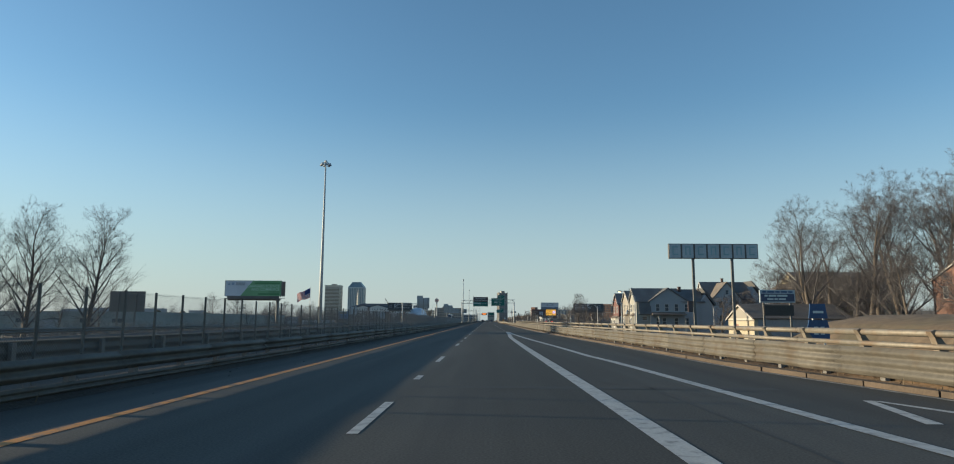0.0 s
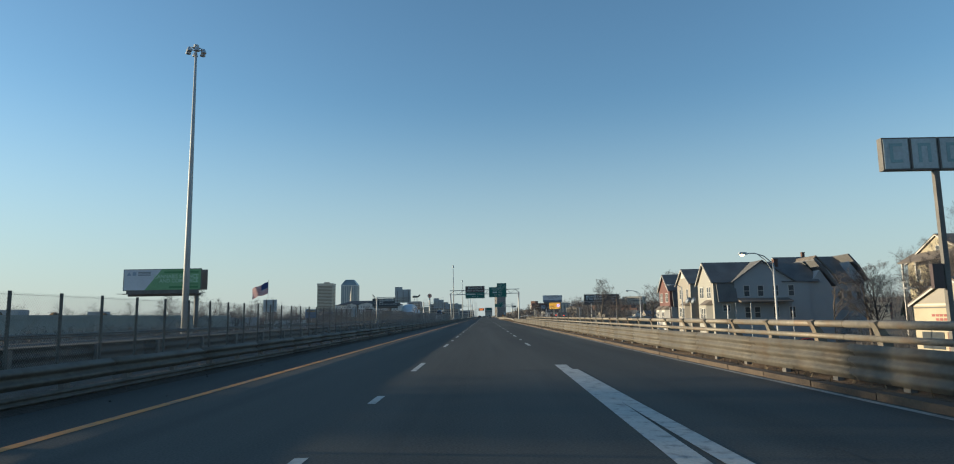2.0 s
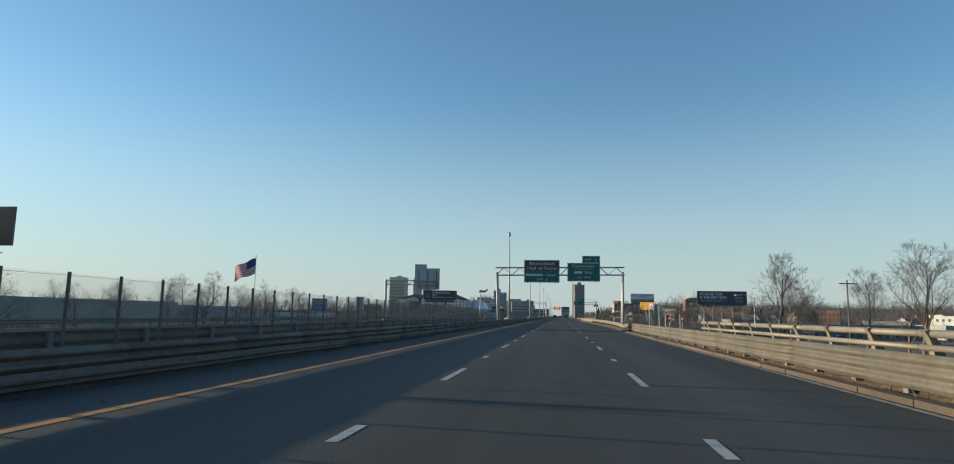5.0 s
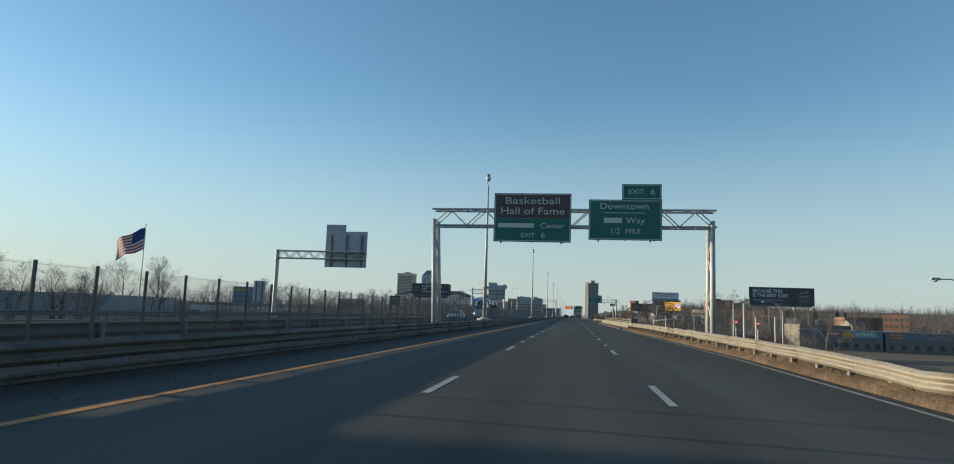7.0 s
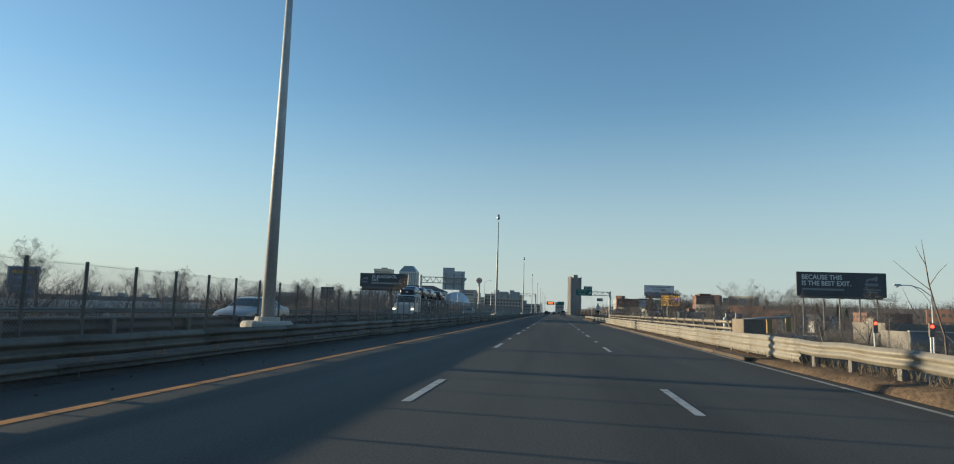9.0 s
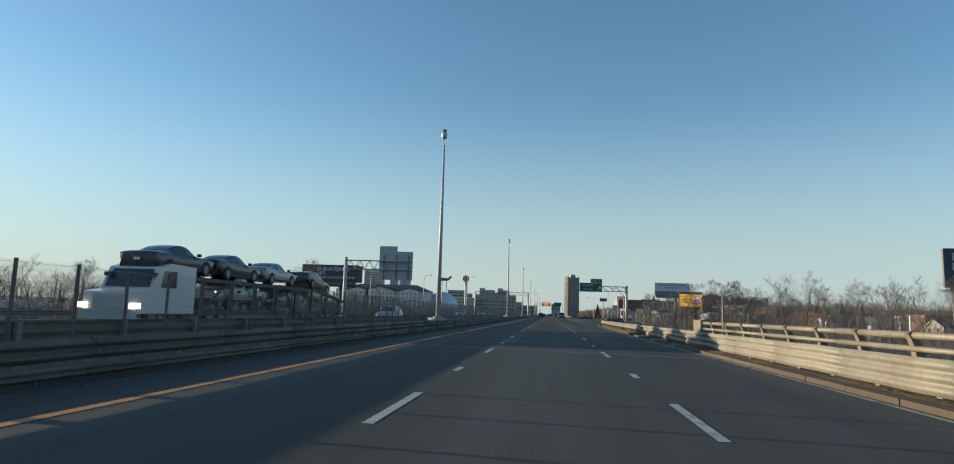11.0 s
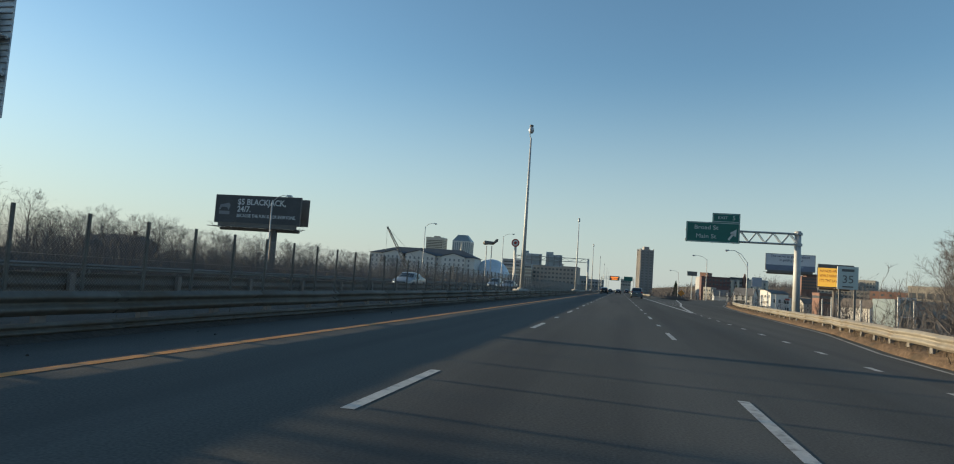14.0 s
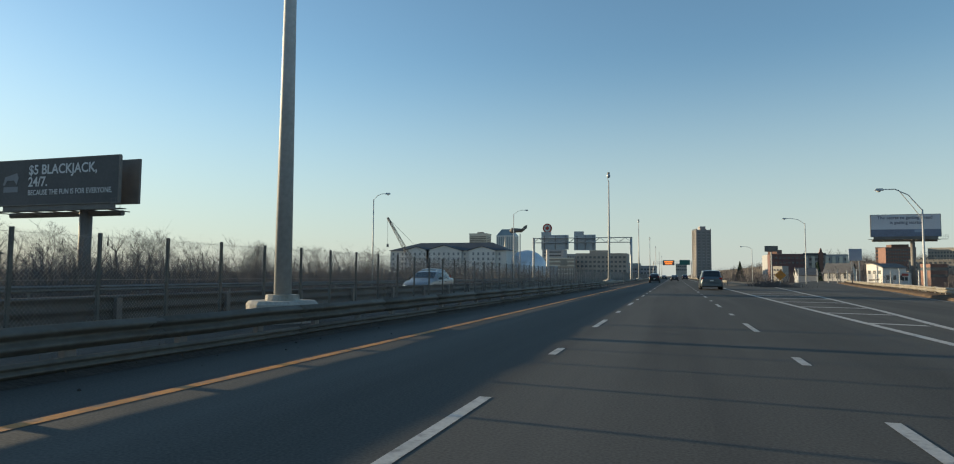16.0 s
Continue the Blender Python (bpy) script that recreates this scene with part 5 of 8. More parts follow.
def standing_brush(n, xr, yr, h0, h1, wide=0.012):
    for _ in range(n):
        x, y = rnd.uniform(*xr), rnd.uniform(*yr)
        if x > 0 and x < curve_x(RIGHT_RAIL, y) + 3.5:
            continue
        z = ground_height(x, y)
        h = rnd.uniform(h0, h1) * (0.65 + 0.8 * abs(noise.noise((x * 0.12, y * 0.12, 4))))
        if x > 0:
            h *= 0.35 + 0.65 * smoothstep(3.5, 13, x - curve_x(RIGHT_RAIL, y))
        for _k in range(2):
            a = rnd.uniform(0, 3.14)
            dx, dy = wide * math.cos(a), wide * math.sin(a)
            lx, ly = rnd.uniform(-0.35, 0.35) * h, rnd.uniform(-0.35, 0.35) * h
            mx, my = lx * 0.35 + rnd.uniform(-0.15, 0.15), ly * 0.35 + rnd.uniform(-0.15, 0.15)
            q = len(brush.v)
            brush.v.extend([(x - dx, y - dy, z - 0.1), (x + dx, y + dy, z - 0.1), (x + mx + dx * 0.7, y + my + dy * 0.7, z + h * 0.55), (x + mx - dx * 0.7, y + my - dy * 0.7, z + h * 0.55), (x + lx, y + ly, z + h)])
            brush.f.extend([(q, q + 1, q + 2, q + 3), (q + 3, q + 2, q + 4)])
            for _t in range(5):
                f = rnd.uniform(0.3, 0.95)
                g_ = (f - 0.55) / 0.45
                bx, by = (x + mx * f / 0.55, y + my * f / 0.55) if f < 0.55 else (x + mx + (lx - mx) * g_, y + my + (ly - my) * g_)
                e = h * rnd.uniform(0.12, 0.30)
                q = len(brush.v)
                brush.v.extend([(bx, by, z + f * h - wide), (bx + dx * 0.6, by + dy * 0.6, z + f * h + wide), (bx + rnd.uniform(-e, e), by + rnd.uniform(-e, e), z + f * h + e * rnd.uniform(0.4, 1.1))])
                brush.f.append((q, q + 1, q + 2))


standing_brush(8500, (-52, -35.5), (392, 620), 3.0, 6.0, 0.013)
standing_brush(3000, (-85, -50), (400, 620), 4.0, 7.0, 0.03)
standing_brush(5000, (-62, -36), (262, 395), 2.4, 4.6)
standing_brush(9000, (12, 50), (335, 428), 2.6, 5.2, 0.008)
standing_brush(9000, (11, 26), (336, 405), 2.4, 4.6, 0.007)
standing_brush(2500, (11, 24), (195, 262), 1.6, 3.4, 0.008)
standing_brush(1500, (46, 90), (92, 140), 2.0, 4.6, 0.014)
standing_brush(2000, (-80, -40), (60, 200), 2.2, 4.0, 0.025)
tagged(part("standing_brush", brush, BRUSH), "dense dry brown brush beyond the guardrails", "brush", "", "stuff")

# straw-coloured dead grass and litter below the rails
grass = Shape()
rnd = random.Random(8)


def blades(n, y0, y1, off0, off1, table, h0, h1, base=0.0):
    for _ in range(n):
        y = rnd.uniform(y0, y1)
        x = curve_x(table, y) + rnd.uniform(off0, off1)
        h, a = rnd.uniform(h0, h1), rnd.uniform(0, 3.14)
        dx, dy = 0.012 * math.cos(a), 0.012 * math.sin(a)
        lx, ly = rnd.uniform(-0.5, 0.5) * h, rnd.uniform(-0.5, 0.5) * h
        k = len(grass.v)
        grass.v.extend([(x - dx, y - dy, base), (x + dx, y + dy, base), (x + lx, y + ly, base + h)])
        grass.f.append((k, k + 1, k + 2))


blades(9000, 190, 258, -0.05, 1.3, RIGHT_RAIL, 0.12, 0.46)
blades(14000, 328, 450, -0.15, 1.5, RIGHT_RAIL, 0.12, 0.46)
blades(1500, -20, 190, -0.2, 0.6, RIGHT_RAIL, 0.05, 0.18, 0.08)
blades(2200, 0, 480, -1.6, 0.2, LEFT_LINE, 0.05, 0.25, 0.02)
tagged(part("dead_grass", grass, STRAW), "dry straw-coloured grass tufts along the guardrails", "grass", "", "stuff")
litter = Shape()
for _ in range(900):
    y = rnd.uniform(-10, 470)
    if rnd.random() < 0.5:
        x = rnd.uniform(-6.9, -5.6)
    else:
        x = curve_x(RIGHT_EDGE, y) + rnd.uniform(0.25, 1.0)
    r0 = rnd.uniform(0.006, 0.026)
    litter.tube([(x, y, 0.0), (x, y, r0 * 0.7), (x + r0 * 0.2, y, r0)], [r0, r0 * 0.8, r0 * 0.2], 5, False)
tagged(part("gravel", litter, DIRT), "loose gravel and grit along the road edges", "gravel", "", "stuff")


# ---------------------------------------------------------------- houses
def window(parent, x, y, z, w, h, face, rim=TRIM_WHITE):
    """A sash window; face 'x' looks to -x, face 'y' to -y."""
    s, g_ = Shape(), Shape()
    t = 0.11
    rims = ((-w / 2 - t, w / 2 + t, h / 2, h / 2 + t), (-w / 2 - t, w / 2 + t, -h / 2 - t, -h / 2), (-w / 2 - t, -w / 2, -h / 2, h / 2), (w / 2, w / 2 + t, -h / 2, h / 2), (-w / 2, w / 2, -0.035, 0.035))
    for a, b, c, d in rims:
        if face == "x":
            s.box(-0.06, 0.0, a, b, c, d)
        else:
            s.box(a, b, -0.06, 0.0, c, d)
    if face == "x":
        g_.box(-0.02, 0.0, -w / 2, w / 2, -h / 2, h / 2)
    else:
        g_.box(-w / 2, w / 2, -0.02, 0.0, -h / 2, h / 2)
    f = part("window", s, rim, parent, place=pose(x, y, z))
    part("pane", g_, GLASS, f)
    return f


def gable_house(label, x0, x1, y0, y1, base, eave, ridge, ridge_y, wall, roof, over=0.35, gable_cap=None):
    """A house with its gable to -x and its ridge running back along x."""
    ob = thing("house", label, "house")
    outline = [(y0, base), (y1, base), (y1, eave), (ridge_y, ridge), (y0, eave)]
    part("wall", Shape().slab_x(outline, x0, x1), wall, ob)
    for ya, yb in ((y0, ridge_y), (ridge_y, y1)):
        ea = eave if ya != ridge_y else ridge
        eb = ridge if ya != ridge_y else eave
        dy, dz = yb - ya, eb - ea
        n = math.hypot(dy, dz)
        ux, uz = dy / n, dz / n
        if ya != ridge_y:
            ya, ea = ya - ux * over, ea - uz * over
        else:
            yb, eb = yb + ux * over, eb + uz * over
        nx_, nz_ = -uz * 0.16, ux * 0.16
        part("roof", Shape().slab_x([(ya, ea + 0.02), (yb, eb + 0.02), (yb + nx_, eb + nz_ + 0.02), (ya + nx_, ea + nz_ + 0.02)], x0 - over, x1 + over), roof, ob)
        part("bargeboard", Shape().slab_x([(ya, ea - 0.16), (yb, eb - 0.16), (yb, eb + 0.02), (ya, ea + 0.02)], x0 - over - 0.04, x0 - over + 0.03), TRIM_WHITE, ob)
    if gable_cap:
        part("gable_cap", Shape().slab_x([(ridge_y - 1.15, ridge - 1.55), (ridge_y + 1.15, ridge - 1.55), (ridge_y + 0.02, ridge - 0.12)], x0 - 0.06, x0), gable_cap, ob)
    return ob


CHIMNEY_BRICK = material("sooty_brick", (0.12, 0.07, 0.055), 0.9, vary=0.2, coarse=0.5, fine=8, bump=0.2)


def chimney(ob, x, y, z0, z1):
    c = part("chimney", Shape().box(x - 0.3, x + 0.3, y - 0.3, y + 0.3, z0, z1 - 0.35), CHIMNEY_BRICK, ob)
    part("chimney_cap", Shape().box(x - 0.36, x + 0.36, y - 0.36, y + 0.36, z1 - 0.35, z1 - 0.2), CHIMNEY_BRICK, c)


def bay(ob, x0, ya, yb, base, top, wall, roof):
    """A two-sided bay with a small hipped roof, on the front."""
    part("bay", Shape().plate([(x0, ya), (x0, yb), (x0 - 0.8, yb - 0.5), (x0 - 0.8, ya + 0.5)], base, top), wall, ob)
    k = Shape()
    k.add([(x0, ya - 0.2, top), (x0, yb + 0.2, top), (x0 - 1.1, yb - 0.3, top), (x0 - 1.1, ya + 0.3, top), (x0, ya + 0.3, top + 0.75), (x0, yb - 0.3, top + 0.75)],
          [(0, 4, 3), (3, 4, 5, 2), (2, 5, 1), (0, 3, 2, 1)])
    part("bay_roof", k, roof, ob)
    for y in ((ya + yb) / 2 - 0.42, (ya + yb) / 2 + 0.42):
        window(ob, x0 - 0.82, y, top - 1.35, 0.6, 1.6, "x")


def dish(x, y, z, s=0.55):
    d = thing("satellite_dish", "small grey satellite dish on a wall arm", "satellite dish", pose(x, y, z, 0, -65, 20))
    rings = Shape()
    rings.tube([(0, 0, 0), (0, 0, 0.03), (0, 0, 0.09), (0, 0, 0.11)], [0.05, s * 0.55, s * 0.9, s], 14)
    part("bowl", rings, SIGN_BACK, d, smooth=True)
    part("arm", Shape().tube([(0, 0, 0), (0, 0, -0.5)], 0.03, 6).tube([(0, -s, 0.1), (0, -0.1, 0.6)], 0.02, 5), GALV, d)


h3 = gable_house("cream gabled house with a long grey cross wing", 34.0, 44.0, 149.3, 156.2, -4.2, 5.75, 8.8, 153.0, CREAM, SHINGLE)
part("cross_wing", Shape().slab([(37.0, -4.2), (48.0, -4.2), (48.0, 5.6), (45.7, 5.8), (41.2, 8.7), (37.0, 5.75)], 148.9, 153.0), GREY_SIDING, h3)
part("cross_roof", Shape().slab([(36.7, 5.55), (41.2, 8.72), (41.2, 8.92), (36.5, 5.65)], 148.6, 153.0).slab([(41.2, 8.72), (45.9, 5.6), (46.1, 5.7), (41.2, 8.92)], 148.6, 153.0), SHINGLE, h3)
part("rear_roof", Shape().slab_x([(148.7, 5.6), (153.0, 8.75), (157.0, 5.8), (157.0, 5.6)], 44.0, 49.6), SHINGLE, h3)
part("rear_wing", Shape().slab([(48.0, -4.2), (51.4, -4.2), (51.4, 5.0), (49.9, 7.3), (49.0, 6.2), (48.0, 5.5)], 149.2, 156.0), GREY_SIDING, h3)
part("rear_gambrel", Shape().slab([(49.0, 8.75), (52.0, 4.9), (52.2, 5.0), (50.4, 7.9), (49.1, 8.95)], 148.9, 156.3), SHINGLE, h3)
part("side_roof", Shape().slab_x([(149.3, 5.7), (148.6, 2.75), (148.4, 2.8), (149.2, 5.95)], 34.4, 37.2), SHINGLE, h3)
part("porch_roof", Shape().slab_x([(149.0, 3.35), (147.2, 2.8), (147.2, 2.65), (149.0, 2.9)], 37.2, 44.8), SHINGLE_BROWN, h3)
for x in (38.6, 44.6):
    part("porch_post", Shape().box(x - 0.06, x + 0.06, 147.3, 147.42, -4.2, 2.7), GREY_SIDING, h3)
for y, z in ((154.4, 4.3), (151.2, 4.25)):
    for k in (-0.45, 0.45):
        window(h3, 34.0, y + k, z, 0.7, 1.6, "x")
bay(h3, 34.0, 150.0, 153.2, -4.2, 2.4, CREAM, SHINGLE_BROWN)
window(h3, 34.0, 155.0, 1.2, 0.8, 1.6, "x")
for x in (38.75, 40.8, 43.0, 45.3):
    window(h3, x, 148.9, 4.35, 0.75, 1.5, "y")
for x in (38.75, 40.15, 42.9, 45.3):
    window(h3, x, 148.9, 1.2, 0.75, 1.5, "y")
window(h3, 35.8, 149.3, 1.9, 1.0, 0.8, "y")
chimney(h3, 44.8, 152.4, 8.0, 9.5)
dish(33.6, 157.2, 3.2)

h2 = gable_house("tan gabled house with a white gable peak", 36.0, 47.0, 166.2, 173.8, -4.2, 6.4, 9.0, 170.2, TAN, SHINGLE, gable_cap=TRIM_WHITE)
bay(h2, 36.0, 166.8, 170.0, -4.2, 2.6, TAN, SHINGLE_BROWN)
for y in (168.0, 172.0):
    window(h2, 36.0, y, 4.6, 0.75, 1.6, "x")
window(h2, 36.0, 170.8, 5.0, 0.45, 0.6, "x")
window(h2, 36.0, 172.4, 1.4, 0.75, 1.6, "x")
chimney(h2, 45.6, 170.0, 8.0, 10.0)
part("side_wing", Shape().box(37.5, 46.5, 165.3, 166.2, -4.2, 4.5), TAN, h2)
dish(35.6, 166.4, 3.4, 0.6)
h1 = gable_house("maroon gabled house with a white ground floor", 35.9, 46.5, 178.7, 186.0, -4.2, 5.7, 8.8, 182.4, MAROON, SHINGLE)
part("ground_floor", Shape().box(35.8, 35.9, 178.7, 186.0, -4.2, 2.35), TRIM_WHITE, h1)
part("side_roof", Shape().slab_x([(178.8, 5.75), (178.1, 2.4), (177.9, 2.45), (178.6, 5.95)], 36.4, 46.8), SHINGLE, h1)
part("side_wall", Shape().box(36.1, 46.4, 178.55, 178.7, -4.2, 2.5), GREY_SIDING, h1)
for y in (180.6, 184.4):
    for k in (-0.42, 0.42):
        window(h1, 35.9, y + k, 4.3, 0.65, 1.6, "x")
bay(h1, 35.8, 178.9, 182.0, -4.2, 2.0, TRIM_WHITE, SHINGLE_BROWN)
bay(h1, 35.8, 182.8, 185.9, -4.2, 2.0, TRIM_WHITE, SHINGLE_BROWN)
for x in (39.5, 43.0):
    window(h1, x, 178.55, 0.9, 0.8, 1.5, "y")
h4 = gable_house("pale grey gambrel house behind the other houses", 63.6, 76.8, 188.5, 200.0, -4.0, 7.2, 12.9, 194.5, GREY_SIDING, SHINGLE)
part("cross_gable", Shape().slab([(64.3, -4.0), (72.3, -4.0), (72.3, 7.6), (68.3, 12.2), (64.3, 7.6)], 185.9, 194.0), GREY_SIDING, h4)
part("cross_roof", Shape().slab([(63.9, 7.3), (68.3, 12.3), (68.3, 12.6), (63.6, 7.4)], 185.6, 194.5).slab([(68.3, 12.3), (72.7, 7.3), (73.0, 7.4), (68.3, 12.6)], 185.6, 194.5), SHINGLE_BROWN, h4)
part("end_wall", Shape().slab([(76.8, -4.0), (79.6, -4.0), (79.6, 7.6), (76.8, 11.5)], 189.0, 199.6), GREY_SIDING, h4)
part("hipped_end", Shape().slab([(76.4, 12.9), (78.3, 10.4), (80.1, 7.3), (80.4, 7.4), (78.6, 10.7), (76.6, 13.1)], 188.4, 200.0), SHINGLE, h4)
for x in (66.4, 70.2):
    for z in (6.0, 2.2):
        window(h4, x, 185.9, z, 0.9, 1.6, "y")
window(h4, 68.3, 185.9, 9.6, 0.8, 1.1, "y")
for x in (74.0, 76.0, 78.3):
    window(h4, x, 188.5 if x < 77 else 189.0, 4.4, 0.9, 1.6, "y")
chimney(h4, 70.7, 196.0, 11.6, 14.4)
for z in (-0.6, 2.6, 5.8):
    part("balcony", Shape().box(60.4, 64.3, 186.2, 188.5, z, z + 0.15).box(60.4, 64.3, 186.2, 186.28, z + 0.9, z + 1.0), TRIM_WHITE, h4)
for x in (60.5, 63.9):
    part("porch_post", Shape().box(x - 0.07, x + 0.07, 186.2, 186.34, -4.0, 5.9), TRIM_WHITE, h4)

SHED_CREAM = material("warm_cream_stucco", (0.42, 0.365, 0.265), 0.8, vary=0.12, coarse=0.5, fine=7, bump=0.1)
FADED_RED = material("faded_red_lettering", (0.30, 0.10, 0.09), 0.7, vary=0.2, bump=0)
shed = gable_house("low cream workshop with a white-trimmed gable and dark doors", 44.0, 60.0, 108.6, 120.0, -4.0, 1.8, 4.2, 114.4, SHED_CREAM, SHINGLE_BROWN)
part("long_wall", Shape().box(44.6, 60.0, 108.5, 108.6, -4.0, 1.7), WALL_GREY, shed)
part("gable_panel", Shape().slab_x([(109.2, 1.86), (119.4, 1.86), (114.4, 3.9)], 43.95, 44.0), TAN, shed, "dull tan gable panel")
part("dark_band", Shape().box(43.93, 44.0, 108.7, 119.9, 1.36, 1.5), RAIL_DARK, shed)
part("downpipe", Shape().box(43.9, 43.98, 110.9, 111.0, -4.0, 1.5), RAIL_DARK, shed)
part("door", Shape().box(43.94, 44.0, 109.0, 110.6, -4.0, -0.9), RAIL_DARK, shed)
part("door", Shape().box(43.94, 44.0, 113.1, 115.4, -4.0, -0.94), BRICK, shed, "brown roller door")
part("shop_window", Shape().box(43.95, 44.0, 115.9, 119.0, -2.6, -0.95), GLASS, shed)
part("awning", Shape().slab_x([(111.0, -0.14), (113.0, -0.14), (112.9, 0.14), (111.1, 0.14)], 43.5, 44.0), TAN, shed)
for z, n in ((0.55, 4), (0.15, 3)):
    for k in range(n):
        part("lettering", Shape().box(43.97, 44.0, 115.3 + k * 0.55, 115.72 + k * 0.55, z, z + 0.24), FADED_RED, shed)
part("frieze", Shape().box(43.95, 44.0, 108.6, 120.0, 1.62, 1.8), TRIM_WHITE, shed)
h5 = gable_house("large yellow house half hidden among bare trees", 72.0, 94.0, 147.7, 163.0, -3.0, 8.9, 13.0, 155.3, YELLOW_SIDING, SHINGLE_BROWN)
for y in (150.2, 155.3, 160.4):
    for z in (6.9, 3.2):
        window(h5, 72.0, y, z, 0.9, 1.7, "x")
window(h5, 72.0, 155.3, 10.6, 0.8, 1.2, "x")
for x in (75, 79, 84, 89):
    for z in (6.6, 3.0):
        window(h5, x, 147.7, z, 0.9, 1.7, "y")
part("porch_roof", Shape().slab_x([(147.7, 6.0), (144.8, 5.0), (144.8, 4.8), (147.7, 5.6)], 72.5, 84.0), SHINGLE_BROWN, h5)
for x in (72.8, 78.2, 83.7):
    part("porch_post", Shape().box(x - 0.1, x + 0.1, 145.0, 145.2, -3.0, 4.9), GREY_SIDING, h5)
part("pent_roof", Shape().slab([(72.0, 10.5), (69.4, 9.0), (69.4, 8.8), (72.0, 10.1)], 147.4, 161.6), SHINGLE_BROWN, h5)
for y in (147.8, 151.0, 154.2, 157.4, 160.8):
    part("porch_post", Shape().box(69.6, 69.85, y, y + 0.25, -3.0, 9.0), TRIM_WHITE, h5)
part("balcony", Shape().box(69.5, 72.0, 147.5, 161.4, 4.6, 4.9).box(69.5, 69.6, 147.5, 161.4, 5.7, 5.85), GREY_SIDING, h5)
h6 = gable_house("brick house standing high on the wooded bank", 72.0, 90.0, 92.0, 106.0, -2.0, 8.0, 11.0, 99.0, BRICK, SHINGLE_BROWN)
for x in (75, 79, 83, 87):
    for z in (6.0, 2.6):
        window(h6, x, 92.0, z, 0.9, 1.7, "y")
for y in (95, 99, 103):
    window(h6, 72.0, y, 6.0, 0.9, 1.7, "x")

WEATHERED = material("dark_weathered_siding", (0.20, 0.20, 0.205), 0.8, vary=0.15, coarse=0.4, fine=6, bump=0.15)
dk = gable_house("dark house with a chimney among the brush", -110.0, -100.0, 478.0, 489.0, -3.2, 4.0, 5.6, 483.5, WEATHERED, SHINGLE)
chimney(dk, -102.0, 484.0, 4.8, 6.9)

# ---------------------------------------------------------------- roadside signs and poles
SIGN_PALE = material("sun_bleached_sign_face", (0.40, 0.45, 0.47), 0.55, vary=0.14, coarse=0.5, fine=5, bump=0.02)
SHOP_TAN = material("dull_tan_shop_wall", (0.20, 0.185, 0.165), 0.8, vary=0.14, coarse=0.2, fine=4, bump=0.1)
BANNER_YELLOW = material("orange_yellow_banner", (0.55, 0.33, 0.05), 0.6, vary=0.12, bump=0)
BLOCK_MAROON = material("maroon_brick_wall", (0.13, 0.075, 0.072), 0.85, vary=0.18, coarse=0.2, fine=5, bump=0.2)
FASCIA_BLUE = material("faded_blue_grey_fascia", (0.17, 0.19, 0.215), 0.6, vary=0.15, coarse=0.2, fine=3, bump=0.02)
BANNER_RED = material("faded_red_banner", (0.42, 0.09, 0.07), 0.6, vary=0.12, bump=0)
SIGN_TEAL = material("faded_teal_print", (0.24, 0.36, 0.38), 0.55, vary=0.15, bump=0)
gs = thing("shop_sign", "row of seven bleached sign boxes on two steel posts", "shop sign")
for k in range(7):
    x0 = 26.4 + k * 1.872
    bx = part("sign_box", Shape().box(x0 + 0.03, x0 + 1.84, 94.8, 95.3, 10.4, 12.6), RAIL_DARK, gs)
    part("face", Shape().box(x0 + 0.13, x0 + 1.74, 94.77, 94.8, 10.5, 12.5), SIGN_PALE, bx)
    c = x0 + 0.93
    blot = Shape().box(c - 0.42, c + 0.42, 94.75, 94.77, 12.0, 12.2).box(c - 0.42, c - 0.2, 94.75, 94.77, 10.9, 12.0)
    if k % 2:
        blot.box(c + 0.2, c + 0.42, 94.75, 94.77, 10.9, 12.0)
    else:
        blot.box(c - 0.2, c + 0.4, 94.75, 94.77, 10.9, 11.1)
    part("faded_letter", blot, SIGN_TEAL, bx)
for x in (30.0, 35.7):
    part("post", Shape().box(x - 0.17, x + 0.17, 94.95, 95.25, -4.2, 10.4), RAIL_DARK, gs)
part("side_panel", Shape().box(29.0, 29.7, 94.9, 95.2, 2.6, 4.2), BROWN, gs)

bs = thing("highway_sign", "blue route shield sign on two posts", "road sign")
part("post", Shape().box(15.55, 15.63, 32.0, 32.08, -3.5, 2.1).box(16.05, 16.13, 32.0, 32.08, -3.5, 2.1), GALV, bs)
part("sign_panel", Shape().slab([(15.34, 1.42), (16.26, 1.42), (16.15, 2.13), (15.44, 2.13)], 31.94, 32.0), BLUE, bs)
part("shield", Shape().slab([(15.27, 0.42), (16.29, 0.42), (16.33, 0.85), (16.22, 1.34), (15.34, 1.34), (15.23, 0.85)], 31.94, 32.0), BLUE, bs)
part("lettering", Shape().box(15.55, 15.76, 31.92, 31.94, 0.64, 1.02).box(15.87, 16.05, 31.92, 31.94, 0.64, 1.02).box(15.55, 16.05, 31.92, 31.94, 1.67, 1.78), SIGN_WHITE, bs)
WALL_BROWN_DARK = material("dark_brown_sign_board", (0.065, 0.055, 0.048), 0.8, vary=0.2, coarse=1, fine=8, bump=0.1)
st = thing("store_sign", "blue and white store sign above a dark lower board on posts", "shop sign")
